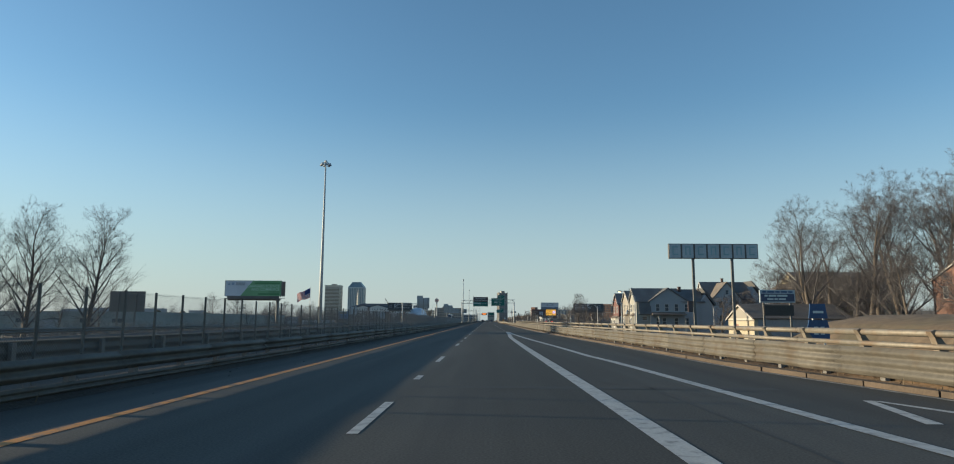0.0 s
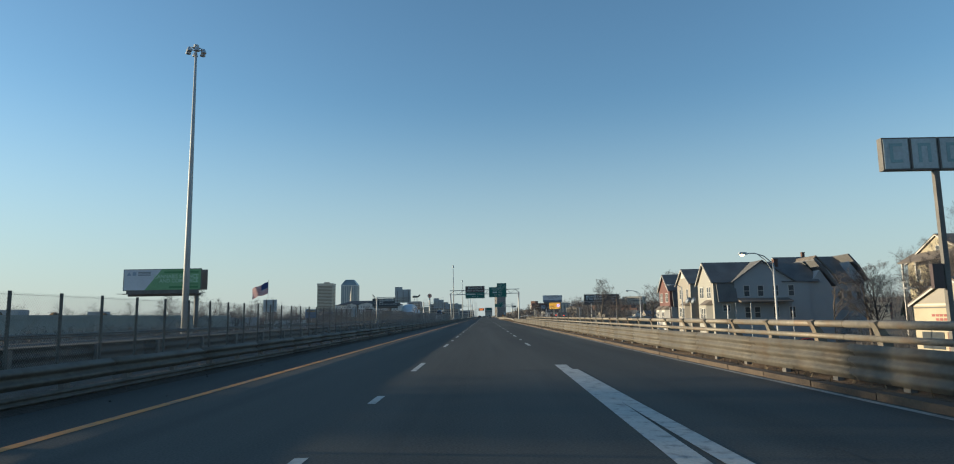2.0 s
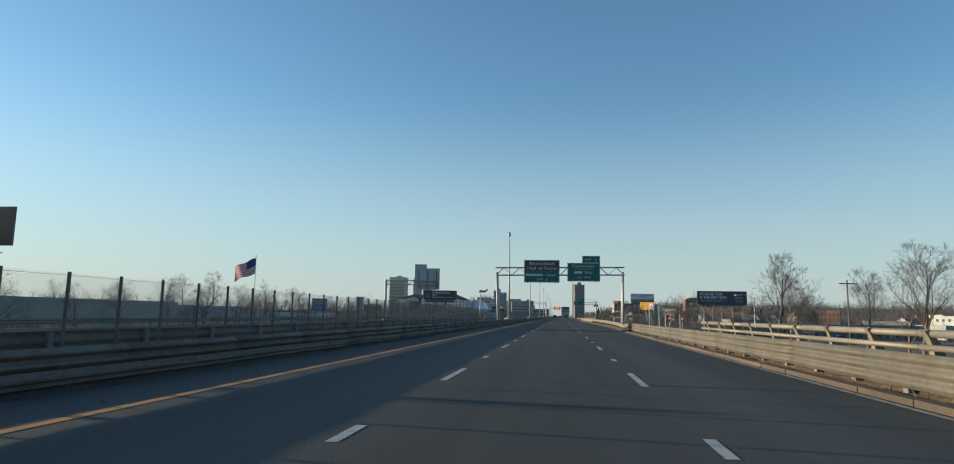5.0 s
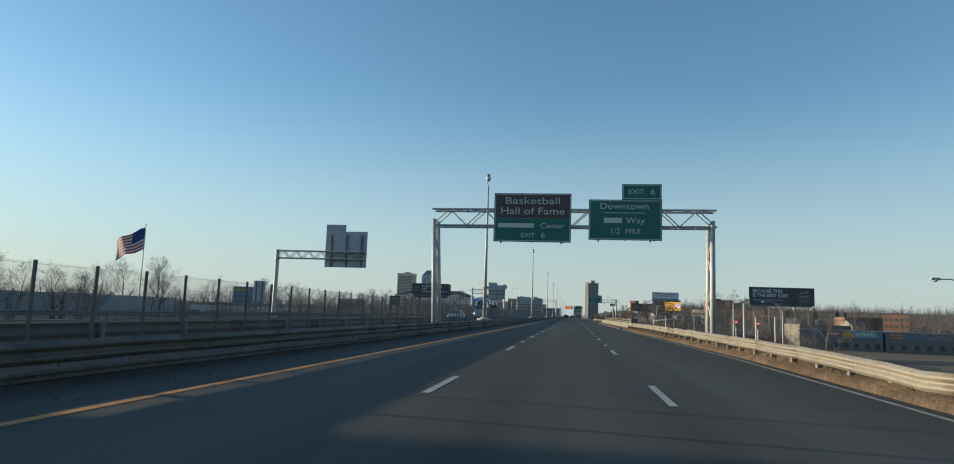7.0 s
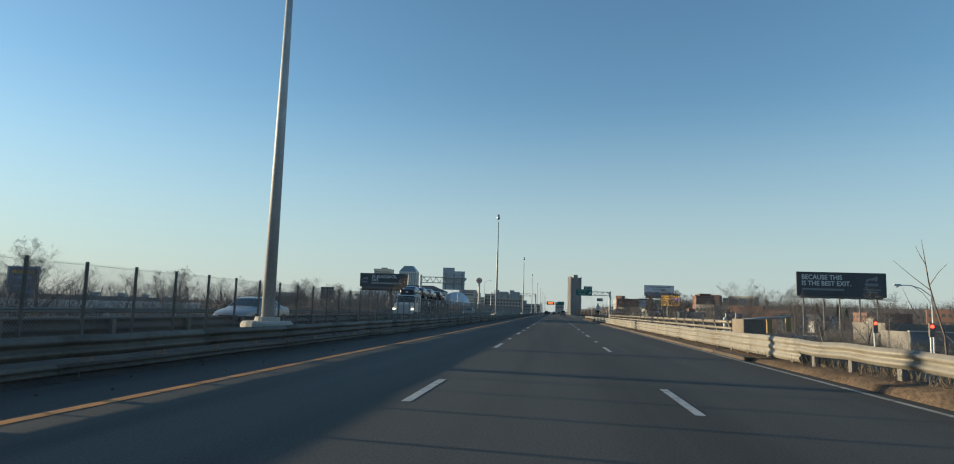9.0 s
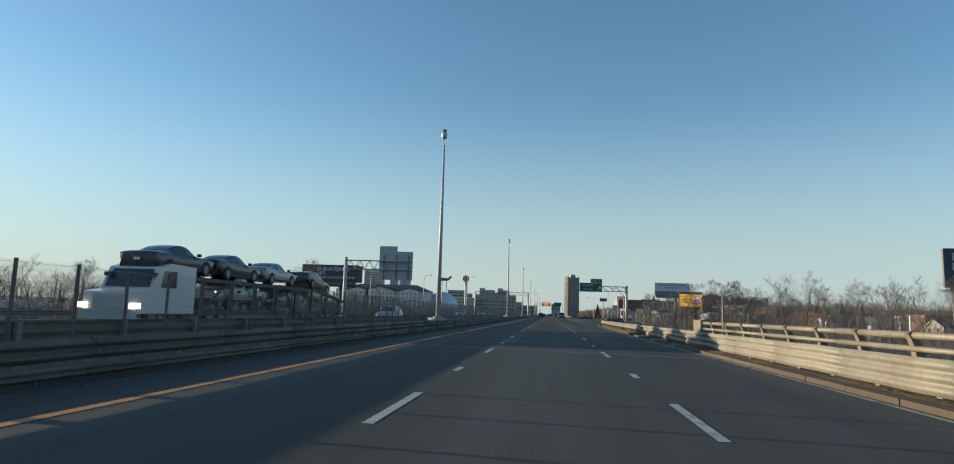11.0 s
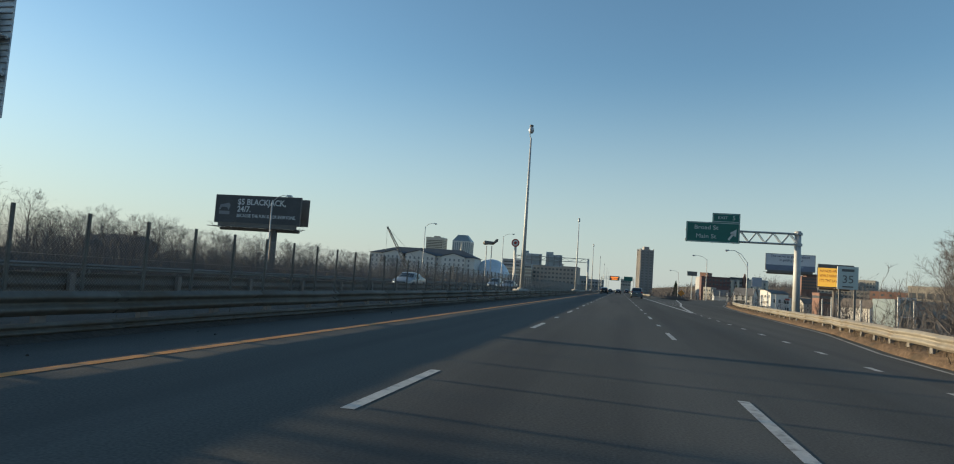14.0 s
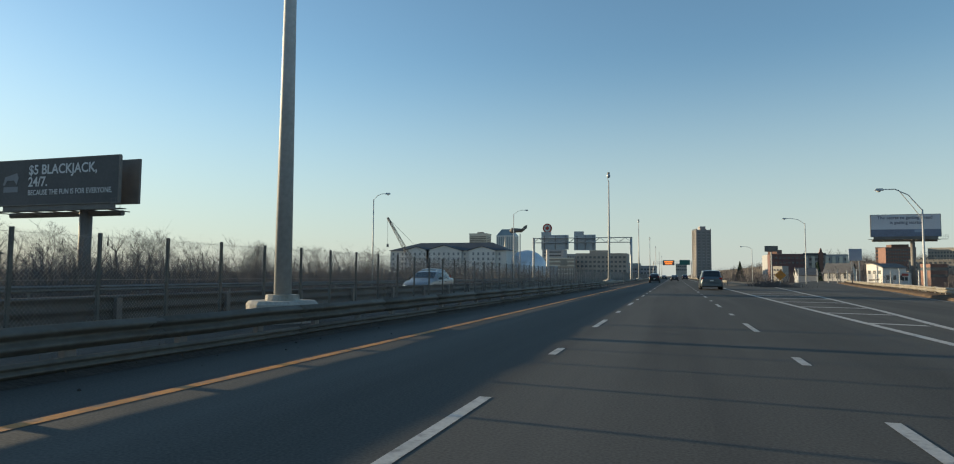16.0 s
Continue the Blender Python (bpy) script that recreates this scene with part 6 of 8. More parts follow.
for x in (31.55, 34.6):
    part("post", Shape().box(x - 0.1, x + 0.1, 75.1, 75.3, -4, 4.9), RAIL_DARK, st)
part("sign_panel", Shape().box(31.1, 35.1, 75.0, 75.25, 3.45, 4.9), SIGN_PALE, st)
part("blue_field", Shape().box(31.2, 35.0, 74.97, 75.0, 3.58, 4.46), BILL_NAVY, st)
for z, h, x, widths, m in ((4.58, 0.18, 31.35, (0.45, 0.8, 0.5, 0.7, 0.5), BLUE), (4.12, 0.22, 31.6, (0.35, 0.85, 1.15), SIGN_WHITE), (3.74, 0.2, 31.9, (0.7, 0.35, 0.8), SIGN_WHITE)):
    for w_ in widths:
        part("lettering", Shape().box(x, x + w_, 74.94, 74.97, z, z + h), m, st)
        x += w_ + 0.13
part("lower_board", Shape().box(31.5, 34.9, 75.02, 75.2, 1.95, 3.15), WALL_BROWN_DARK, st)


def small_back(x0, x1, y, z0, z1, label, face=SIGN_BACK):
    """A road sign seen from behind, on two posts."""
    ob = thing("road_sign", label, "road sign")
    part("sign_panel", Shape().box(x0, x1, y, y + 0.05, z0, z1), face, ob)
    for x in (x0 + 0.25 * (x1 - x0), x1 - 0.25 * (x1 - x0)):
        part("post", Shape().box(x - 0.07, x + 0.07, y - 0.14, y - 0.01, -2.7, z1), RAIL_DARK, ob)
    for z in np.arange(z0 + 0.2, z1, 0.4):
        part("rib", Shape().box(x0 + 0.03, x1 - 0.03, y - 0.05, y, z, z + 0.06), GALV if face is SIGN_BACK else face, ob)
    return ob


small_back(-37.4, -33.9, 63.2, 1.85, 3.85, "dark grey back of a road sign beyond the opposite lanes", RAIL_DARK)
small_back(-31.05, -29.15, 143.6, 2.35, 4.05, "ribbed back of a small road sign on two posts")
bl = thing("road_sign", "tall faded blue sign board with yellow print on two posts", "road sign")
part("sign_panel", Shape().box(-71.5, -66.9, 312.0, 312.1, 1.5, 5.05), BILL_BAND, bl)
part("sign_border", Shape().box(-71.5, -66.9, 311.96, 312.0, 4.85, 5.05).box(-71.5, -71.3, 311.96, 312.0, 1.5, 4.85).box(-67.1, -66.9, 311.96, 312.0, 1.5, 4.85), BILL_BLUE, bl)
bar(bl, -70.9, -67.6, 312.0, 4.1, 4.5, BANNER_YELLOW)
bar(bl, -70.6, -67.9, 312.0, 3.4, 3.7, BILL_BLUE)
bar(bl, -70.8, -68.4, 312.0, 2.3, 2.6, BILL_BLUE)
part("post", Shape().box(-71.3, -71.15, 312.1, 312.25, -3.2, 4.6).box(-69.1, -68.95, 312.1, 312.25, -3.2, 4.6), GALV, bl)
small_back(-44.0, -42.3, 268.0, 1.7, 4.6, "dark back of a narrow road sign")


def street_lamp(label, x, y, base, top, reach, rise, brace=False, lit=False, side=-1, head_z=None):
    """A steel pole with a bent arm and a cobra-head lantern."""
    ob = thing("street_lamp", label, "street lamp", None, "street lamps")
    part("pole", Shape().tube([(x, y, base), (x, y, (base + top) / 2), (x, y, top)], [0.12, 0.10, 0.075], 10), GALV, ob, smooth=True)
    e = x + side * reach
    pts = [(x, y, top - 0.1), (x + side * reach * 0.35, y, top + rise * 0.7), (x + side * reach * 0.7, y, top + rise), (e, y, top + rise)]
    part("arm", Shape().tube(pts, 0.045, 7), GALV, ob)
    if brace:
        part("brace", Shape().tube([(x, y, top - 0.9), (x + side * reach * 0.3, y, top + rise * 0.25), (x + side * reach * 0.62, y, top + rise * 0.97)], 0.035, 6), GALV, ob)
    z = top + rise
    h = part("lantern", Shape().slab([(min(e, e + side * 0.75), z - 0.09), (max(e, e + side * 0.75), z - 0.09), (max(e, e + side * 0.75) - 0.12, z + 0.1), (min(e, e + side * 0.75) + 0.12, z + 0.1)], y - 0.16, y + 0.16), SIGN_BACK, ob)
    part("lens", Shape().tube([(e + side * 0.42, y, z - 0.09), (e + side * 0.42, y, z - 0.18), (e + side * 0.42, y, z - 0.24)], [0.2, 0.17, 0.06], 10), LAMP_GLOW if lit else HEADLENS, h, "glowing lamp lens" if lit else "")
    return ob


street_lamp("braced street lamp with its lamp glowing orange", 23.9, 106.4, -4.2, 5.3, 2.1, 0.8, True, True)
street_lamp("street lamp on a steel pole beside the houses", 33.2, 162.0, -4.2, 5.6, 1.7, 0.4, False)
street_lamp("street lamp beyond the bridge", 30.0, 178.0, -4.2, 5.2, 2.0, 0.5, True)
street_lamp("braced street lamp along the exit ramp", 21.5, 481.8, -3.0, 7.4, 3.0, 1.9, True)
street_lamp("street lamp along the exit ramp", 22.0, 539.0, -3.0, 10.6, 2.9, 0.9)
street_lamp("slim street lamp beyond the ramp", 22.0, 620.0, -3.0, 9.4, 2.6, 0.7)
street_lamp("slim street lamp beyond the opposite lanes", -42.2, 436.6, -2.6, 9.2, 1.9, 0.75, False, False, 1)
street_lamp("slim street lamp beyond the opposite lanes", -42.0, 500.3, -2.6, 12.2, 1.9, 0.75, False, False, 1)
street_lamp("slim street lamp beyond the opposite lanes", -34.5, 556.0, -2.6, 15.0, 2.6, 0.8, False, False, 1)
street_lamp("street lamp standing in the brush below the rail", 30.2, 236.2, -4.1, 4.45, 2.25, 0.5)
street_lamp("grey street lamp beside the bridge", 20.65, 269.4, -3.9, 3.5, 1.2, 0.5, False, False, 1)
street_lamp("braced street lamp beyond the cross street", 36.76, 303.2, -4.3, 3.95, 2.75, 0.95, True)
street_lamp("slim street lamp among the brush", 26.1, 389.6, -3.9, 4.75, 2.4, 0.5, False, False, 1)
for x, y, top in ((25.0, 120, 2.0), (31.0, 205, 5.6), (40, 250, 4.5), (15.0, 241.5, 2.8), (19.8, 256, 1.8), (23.5, 262, 1.9), (16.5, 300, 1.6), (29, 343.5, 2.0),
                  (26.0, 452, 2.1), (30.0, 470, 2.0), (27.5, 500, 2.2), (33, 520, 2.3), (36.5, 545, 2.4), (24, 436, 1.8)):
    ob = thing("utility_pole", "weathered timber utility pole in the lower street", "utility pole", None, "utility poles")
    part("pole", Shape().tube([(x, y, -4.4), (x, y, top)], [0.10, 0.075], 8), GALV if top < 5 else BARK, ob)
    if top > 5:
        part("crossarm", Shape().box(x - 0.8, x + 0.8, y - 0.05, y + 0.05, top - 0.45, top - 0.33), BARK, ob)

tuft = Shape()
rnd = random.Random(37)
for _ in range(1500):
    x, y, h = rnd.gauss(11.9, 1.2), rnd.uniform(496, 511), rnd.uniform(0.3, 1.05)
    w, a = 0.014, rnd.uniform(0, 6.28)
    tuft.add([(x - w, y, -0.05), (x + w, y, -0.05), (x + 0.5 * h * math.cos(a), y + 0.5 * h * math.sin(a), h)], [(0, 1, 2)])
tagged(part("gore_brush", tuft, BRUSH), "low dry brush growing at the exit gore", "brush", "", "stuff")
for x, top in ((26.75, 2.9), (30.6, 2.9), (32.8, 2.6), (34.6, 2.9), (36.5, 2.6), (38.4, 2.9), (46.6, 3.0), (42.0, 2.2)):
    po = thing("lamp_post", "slim galvanised post beyond the exit ramp", "post", pose(x, 575, 0), "posts beyond the ramp")
    part("pole", Shape().tube([(0, 0, ground_height(x, 575) - 0.2), (0, 0, top)], 0.09, 6), GALV, po)
    part("cap", Shape().box(-0.16, 0.16, -0.16, 0.16, top, top + 0.14), GALV, po)
gore = thing("gore_sign", "yellow diamond warning sign and low brush at the exit gore", "road sign")
part("post", Shape().box(12.95, 13.05, 505.05, 505.12, -0.2, 1.5), GALV, gore)
part("sign_panel", Shape().slab([(12.3, 1.45), (13.0, 0.75), (13.7, 1.45), (13.0, 2.15)], 505.0, 505.05), YELLOW_PAINT, gore)
for x, y in ((10.5, 507), (11.6, 509), (12.6, 506.5), (14.0, 508), (9.6, 508.5)):
    plant("shrub", SHRUBS, x, y, None, 0.9, 9)

db = thing("dealer_sign", "dark unlit pylon sign board among the trees", "shop sign")
part("sign_panel", Shape().box(-63.9 - 1.9, -63.9 + 1.9, 412.2, 412.2 + 0.5, 4.9 - 2.2, 4.9 + 1.4), BILL_DARK, db)
part("lettering", Shape().box(-63.9 - 1.1, -63.9 + 1.1, 412.2 - 0.03, 412.2, 4.9 + 0.3, 4.9 + 0.7), BILL_GREY, db)
part("post", Shape().box(-63.9 - 1.2, -63.9 - 0.9, 412.2 + 0.1, 412.2 + 0.4, -3.2, 4.9 - 1.4).box(-63.9 + 0.9, -63.9 + 1.2, 412.2 + 0.1, 412.2 + 0.4, -3.2, 4.9 - 1.4), RAIL_DARK, db)

# traffic lights in the lower street
SIGNAL_TAN = material("tan_signal_housing", (0.34, 0.22, 0.09), 0.6, vary=0.12, bump=0.02)
for x, y, z in ((26.4, 292.4, 0.8), (28.7, 288.6, 0.7)):
    ob = thing("traffic_light", "traffic signal on a pole showing red", "traffic light", None, "traffic lights")
    part("pole", Shape().tube([(x, y, -4.3), (x, y, z + 0.5)], 0.08, 8), GALV, ob)
    part("housing", Shape().box(x - 0.18, x + 0.18, y - 0.25, y - 0.05, z - 0.5, z + 0.55), RAIL_DARK, ob)
    part("red_lamp", Shape().tube([(x, y - 0.25, z + 0.3), (x, y - 0.3, z + 0.3)], 0.13, 10), RED_LIGHT, ob)

ma = thing("traffic_light", "signal mast arm with two tan traffic lights over the cross street", "traffic light", None, "traffic lights")
part("pole", Shape().tube([(12.7, 285.3, -4.3), (12.7, 285.3, 1.2)], 0.12, 10), GALV, ma)
part("arm", Shape().tube([(12.7, 285.3, 0.9), (15.0, 285.3, 1.18), (17.5, 285.3, 1.42)], [0.10, 0.085, 0.06], 8), GALV, ma, smooth=True)
for x, z in ((15.86, 0.66), (17.2, 0.8)):
    hu = part("housing", Shape().box(x - 0.17, x + 0.17, 285.2, 285.42, z - 0.5, z + 0.5), SIGNAL_TAN, ma)
    for dz in (-0.3, 0.0, 0.3):
        part("visor", Shape().tube([(x, 285.42, z + dz), (x, 285.62, z + dz - 0.02)], 0.12, 10), SIGNAL_TAN, hu)

# flag on its pole
FLAG_RED = material("red_flag_cloth", (0.42, 0.04, 0.05), 0.8, vary=0.1, bump=0)
FLAG_WHITE = material("white_flag_cloth", (0.62, 0.60, 0.60), 0.8, vary=0.08, bump=0)
FLAG_BLUE = material("blue_flag_cloth", (0.03, 0.05, 0.16), 0.8, vary=0.1, bump=0)
fl = thing("flagpole", "white flagpole flying a large striped flag", "flagpole")
part("pole", Shape().tube([(-80.9, 294.75, -3.2), (-80.9, 294.75, 15.7)], [0.13, 0.07], 10), TRIM_WHITE, fl, smooth=True)
part("finial", Shape().tube([(-80.9, 294.75, 15.7), (-80.9, 294.75, 15.82), (-80.9, 294.75, 15.94)], [0.05, 0.13, 0.04], 10), TRIM_WHITE, fl)


def flag_point(u, v):
    """u runs out from the pole, v from the top edge down."""
    x = -80.95 - 6.0 * u
    z = 15.2 - 4.3 * v * (1 - 0.15 * u) - 2.1 * u - 0.5 * u * u + 0.18 * math.sin(9 * u + 2 * v)
    return (x, 294.75 + 0.55 * math.sin(7 * u + 1.5 * v) * u, z)


def cloth(u0, u1, v0, v1):
    s = Shape()
    n = 10
    for i in range(n + 1):
        u = u0 + (u1 - u0) * i / n
        for v in (v0, v1):
            p = flag_point(u, v)
            s.v += [(p[0], p[1] - 0.01, p[2]), (p[0], p[1] + 0.01, p[2])]
    for i in range(n):
        a = 4 * i
        s.f += [(a, a + 2, a + 6, a + 4), (a + 1, a + 5, a + 7, a + 3)]
    return s


for k in range(13):
    part("stripe", cloth(0.42 if k < 7 else 0.0, 1.0, k / 13, (k + 1) / 13), FLAG_RED if k % 2 == 0 else FLAG_WHITE, fl)
part("canton", cloth(0.0, 0.42, 0.0, 7 / 13), FLAG_BLUE, fl)


# ---------------------------------------------------------------- vehicles
# stations along a car: (from the rear, sill, belt, roof, half width, half width at the roof)
BODIES = {
    "minivan": (5.1, 1.0, [(0.0, 0.45, 0.95, 0.98, 0.86, 0.80), (0.12, 0.30, 1.02, 1.08, 0.95, 0.84), (0.42, 0.26, 1.05, 1.70, 0.98, 0.74), (1.2, 0.24, 1.05, 1.78, 1.0, 0.76), (2.6, 0.24, 1.03, 1.78, 1.0, 0.76),
                            (3.3, 0.24, 1.02, 1.66, 1.0, 0.72), (4.1, 0.24, 1.0, 1.04, 0.98, 0.84), (4.8, 0.26, 0.86, 0.90, 0.92, 0.76), (5.1, 0.36, 0.66, 0.70, 0.80, 0.66)]),
    "suv": (4.65, 1.0, [(0.0, 0.45, 0.92, 0.96, 0.80, 0.74), (0.12, 0.32, 1.06, 1.10, 0.90, 0.80), (0.72, 0.27, 1.07, 1.54, 0.94, 0.68), (1.35, 0.25, 1.04, 1.65, 0.95, 0.70), (2.0, 0.24, 1.01, 1.68, 0.95, 0.71),
                        (2.6, 0.24, 1.0, 1.60, 0.95, 0.68), (3.55, 0.25, 0.98, 1.03, 0.94, 0.80), (4.1, 0.27, 0.90, 0.94, 0.91, 0.76), (4.5, 0.33, 0.76, 0.79, 0.83, 0.68), (4.65, 0.42, 0.62, 0.65, 0.72, 0.58)]),
    "sedan": (4.75, 1.0, [(0.0, 0.45, 0.84, 0.88, 0.78, 0.70), (0.15, 0.30, 0.97, 1.01, 0.88, 0.76), (0.65, 0.26, 0.98, 1.05, 0.91, 0.78), (1.45, 0.24, 0.95, 1.38, 0.92, 0.66), (2.1, 0.24, 0.93, 1.46, 0.92, 0.66),
                          (2.65, 0.24, 0.92, 1.42, 0.92, 0.66), (3.65, 0.24, 0.88, 0.93, 0.91, 0.78), (4.25, 0.26, 0.79, 0.83, 0.88, 0.72), (4.62, 0.30, 0.66, 0.69, 0.80, 0.64), (4.75, 0.38, 0.54, 0.57, 0.68, 0.56)]),
    "coupe": (5.0, 1.0, [(0.0, 0.45, 0.90, 0.95, 0.80, 0.72), (0.15, 0.32, 1.02, 1.05, 0.92, 0.80), (0.8, 0.28, 1.02, 1.06, 0.96, 0.80), (1.6, 0.26, 0.98, 1.34, 0.96, 0.66), (2.2, 0.26, 0.95, 1.43, 0.96, 0.66),
                         (2.7, 0.26, 0.94, 1.38, 0.96, 0.66), (3.4, 0.26, 0.93, 0.97, 0.96, 0.82), (4.75, 0.30, 0.80, 0.84, 0.92, 0.78), (5.0, 0.38, 0.62, 0.66, 0.80, 0.70)]),
    "pickup": (5.8, 1.15, [(0.0, 0.55, 1.10, 1.12, 0.96, 0.92), (0.1, 0.50, 1.14, 1.16, 1.0, 0.94), (1.9, 0.48, 1.14, 1.17, 1.0, 0.94), (2.0, 0.46, 1.16, 1.82, 1.0, 0.76), (3.0, 0.46, 1.16, 1.90, 1.0, 0.78),
                           (3.7, 0.46, 1.16, 1.82, 1.0, 0.76), (4.3, 0.46, 1.16, 1.20, 1.0, 0.90), (5.6, 0.48, 1.08, 1.12, 0.96, 0.88), (5.8, 0.52, 0.94, 0.98, 0.86, 0.80)]),
}
wheel_cache = {}


def wheel_meshes(r):
    if r not in wheel_cache:
        tyre = Shape().tube([(-0.11, 0, 0), (-0.09, 0, 0), (0.09, 0, 0), (0.11, 0, 0)], [r * 0.9, r, r, r * 0.9], 18)
        rim = Shape().tube([(-0.118, 0, 0), (0.118, 0, 0)], [r * 0.62, r * 0.62], 14)
        for k in range(5):
            a = k * 2 * math.pi / 5
            for sx in (-0.125, 0.119):
                rim.add([(sx, math.cos(a - 0.18) * r * 0.12, math.sin(a - 0.18) * r * 0.12), (sx, math.cos(a - 0.16) * r * 0.58, math.sin(a - 0.16) * r * 0.58),
                         (sx, math.cos(a + 0.16) * r * 0.58, math.sin(a + 0.16) * r * 0.58), (sx, math.cos(a + 0.18) * r * 0.12, math.sin(a + 0.18) * r * 0.12)], [(0, 1, 2, 3)])
        wheel_cache[r] = (tyre.mesh("tyre"), rim.mesh("rim"))
    return wheel_cache[r]


def smooth_stations(st_, n=5):
    """Stations between the given ones along a smooth line that never overshoots."""
    t = [b[0] for b in st_]
    cols = list(zip(*st_))[1:]
    out = []
    for i in range(len(t) - 1):
        for k in range(n + (i == len(t) - 2)):
            u = k / n
            row = [t[i] + (t[i + 1] - t[i]) * u]
            for c in cols:
                h = t[i + 1] - t[i]
                slope = lambda j: (c[j + 1] - c[j]) / (t[j + 1] - t[j]) if 0 <= j < len(t) - 1 else 0.0
                d0, d1, dm = slope(i), slope(i + 1), slope(i - 1)
                m0 = 2 * d0 * dm / (d0 + dm) if d0 * dm > 0 else (d0 if i == 0 else 0.0)
                m1 = 2 * d0 * d1 / (d0 + d1) if d0 * d1 > 0 else (d0 if i == len(t) - 2 else 0.0)
                row.append((2 * u ** 3 - 3 * u ** 2 + 1) * c[i] + (u ** 3 - 2 * u ** 2 + u) * h * m0 + (3 * u ** 2 - 2 * u ** 3) * c[i + 1] + (u ** 3 - u ** 2) * h * m1)
            out.append(tuple(row))
    return out


def car(kind, paint_mat, label, place, lit=False, brake=False, category="car", group="", name=""):
    """A car that faces +y, with its middle at the origin on the ground."""
    length, high, st_ = BODIES[kind]
    ob = thing(name or kind, label, category, place, group)
    off = length / 2
    ds = smooth_stations(st_)

    def ring(b):
        lift = b[3] - b[2]
        return [(b[4] * 0.88, b[1]), (b[4] * 0.965, b[1] + 0.07), (b[4] * 0.995, b[1] + 0.35 * (b[2] - b[1])), (b[4], b[1] + 0.62 * (b[2] - b[1])), (b[4] * 0.985, b[1] + 0.86 * (b[2] - b[1])),
                (b[4] * 0.95, b[2]), (b[5] * 1.03, b[3] - min(0.06, 0.3 * lift)), (b[5] * 0.94, b[3]), (b[5] * 0.5, b[3] + 0.03)]

    body = Shape()
    n = 18
    for b in ds:
        half = ring(b)
        body.v += [(x, b[0] - off, z) for x, z in half] + [(-x, b[0] - off, z) for x, z in reversed(half)]
    for i in range(len(ds) - 1):
        for k in range(n):
            a, c = i * n + k, i * n + (k + 1) % n
            body.f.append((a, c, c + n, a + n))
    body.f.append(tuple(range(n - 1, -1, -1)))
    e = (len(ds) - 1) * n
    body.f.append(tuple(e + k for k in range(n)))
    b_ob = part("body", body, paint_mat, ob, smooth=True)
    b_ob.data.set_sharp_from_angle(angle=radians(36))
    # side glass between the pillars
    glassy = [b for b in ds if b[3] - b[2] > 0.17]
    y_first, y_last = glassy[0][0], glassy[-1][0]
    cuts = [y_first] + [y_first + (y_last - y_first) * f for f in ((0.5,) if kind in ("coupe", "pickup") else (0.3, 0.62))] + [y_last]
    for lo_y, hi_y in zip(cuts, cuts[1:]):
        run = [b for b in glassy if lo_y + 0.03 <= b[0] <= hi_y - 0.03]
        if len(run) < 2:
            continue
        for sx in (1, -1):
            s = Shape()
            for b in run:
                r_ = ring(b)
                for u in (0.10, 0.93):
                    s.v.append((sx * (r_[5][0] + (r_[6][0] - r_[5][0]) * u + 0.008), b[0] - off, r_[5][1] + (r_[6][1] - r_[5][1]) * u))
            s.f = [(2 * i, 2 * i + 2, 2 * i + 3, 2 * i + 1) if sx > 0 else (2 * i + 1, 2 * i + 3, 2 * i + 2, 2 * i) for i in range(len(run) - 1)]
            part("side_window", s, CAR_GLASS, ob, smooth=True)
    # screens on the slopes
    top = max(b[3] for b in ds)
    peak = max(range(len(ds)), key=lambda i: ds[i][3])
    for nm, idx in (("rear_window", range(0, peak)), ("windscreen", range(peak, len(ds)))):
        run = [ds[i] for i in idx if 0.10 < ds[i][3] - ds[i][2] and ds[i][3] < top - 0.05]
        if len(run) < 2:
            continue
        s = Shape()
        for b in run:
            w = b[5] * 0.90
            s.v += [(-w, b[0] - off, b[3] + 0.014), (-w * 0.5, b[0] - off, b[3] + 0.036), (0, b[0] - off, b[3] + 0.045), (w * 0.5, b[0] - off, b[3] + 0.036), (w, b[0] - off, b[3] + 0.014)]
        s.f = [(5 * i + k, 5 * i + k + 1, 5 * i + k + 6, 5 * i + k + 5) for i in range(len(run) - 1) for k in range(4)]
        part(nm, s, CAR_GLASS, ob, smooth=True)
    r = 0.40 if kind == "pickup" else (0.36 if kind in ("suv", "minivan", "coupe") else 0.32)
    ty, ri = wheel_meshes(r)
    hw = st_[4][4]
    arch = [(math.cos(a) * r * 1.16, math.sin(a) * r * 1.16) for a in np.linspace(-0.25, math.pi + 0.25, 15)]
    for y in (-off + length * 0.19, off - length * 0.185):
        for sx in (1, -1):
            wo = part("wheel", ty, RUBBER, ob, place=pose(sx * (hw - 0.095), y, r))
            part("rim", ri, RIM, wo)
            part("wheel_arch", Shape().slab_x([(y + p, r + q) for p, q in arch], *sorted((sx * hw * 0.90, sx * (hw + 0.006)))), PLASTIC, ob)
    back, front = st_[1], st_[-2]
    yr, yf = back[0] - off, front[0] - off
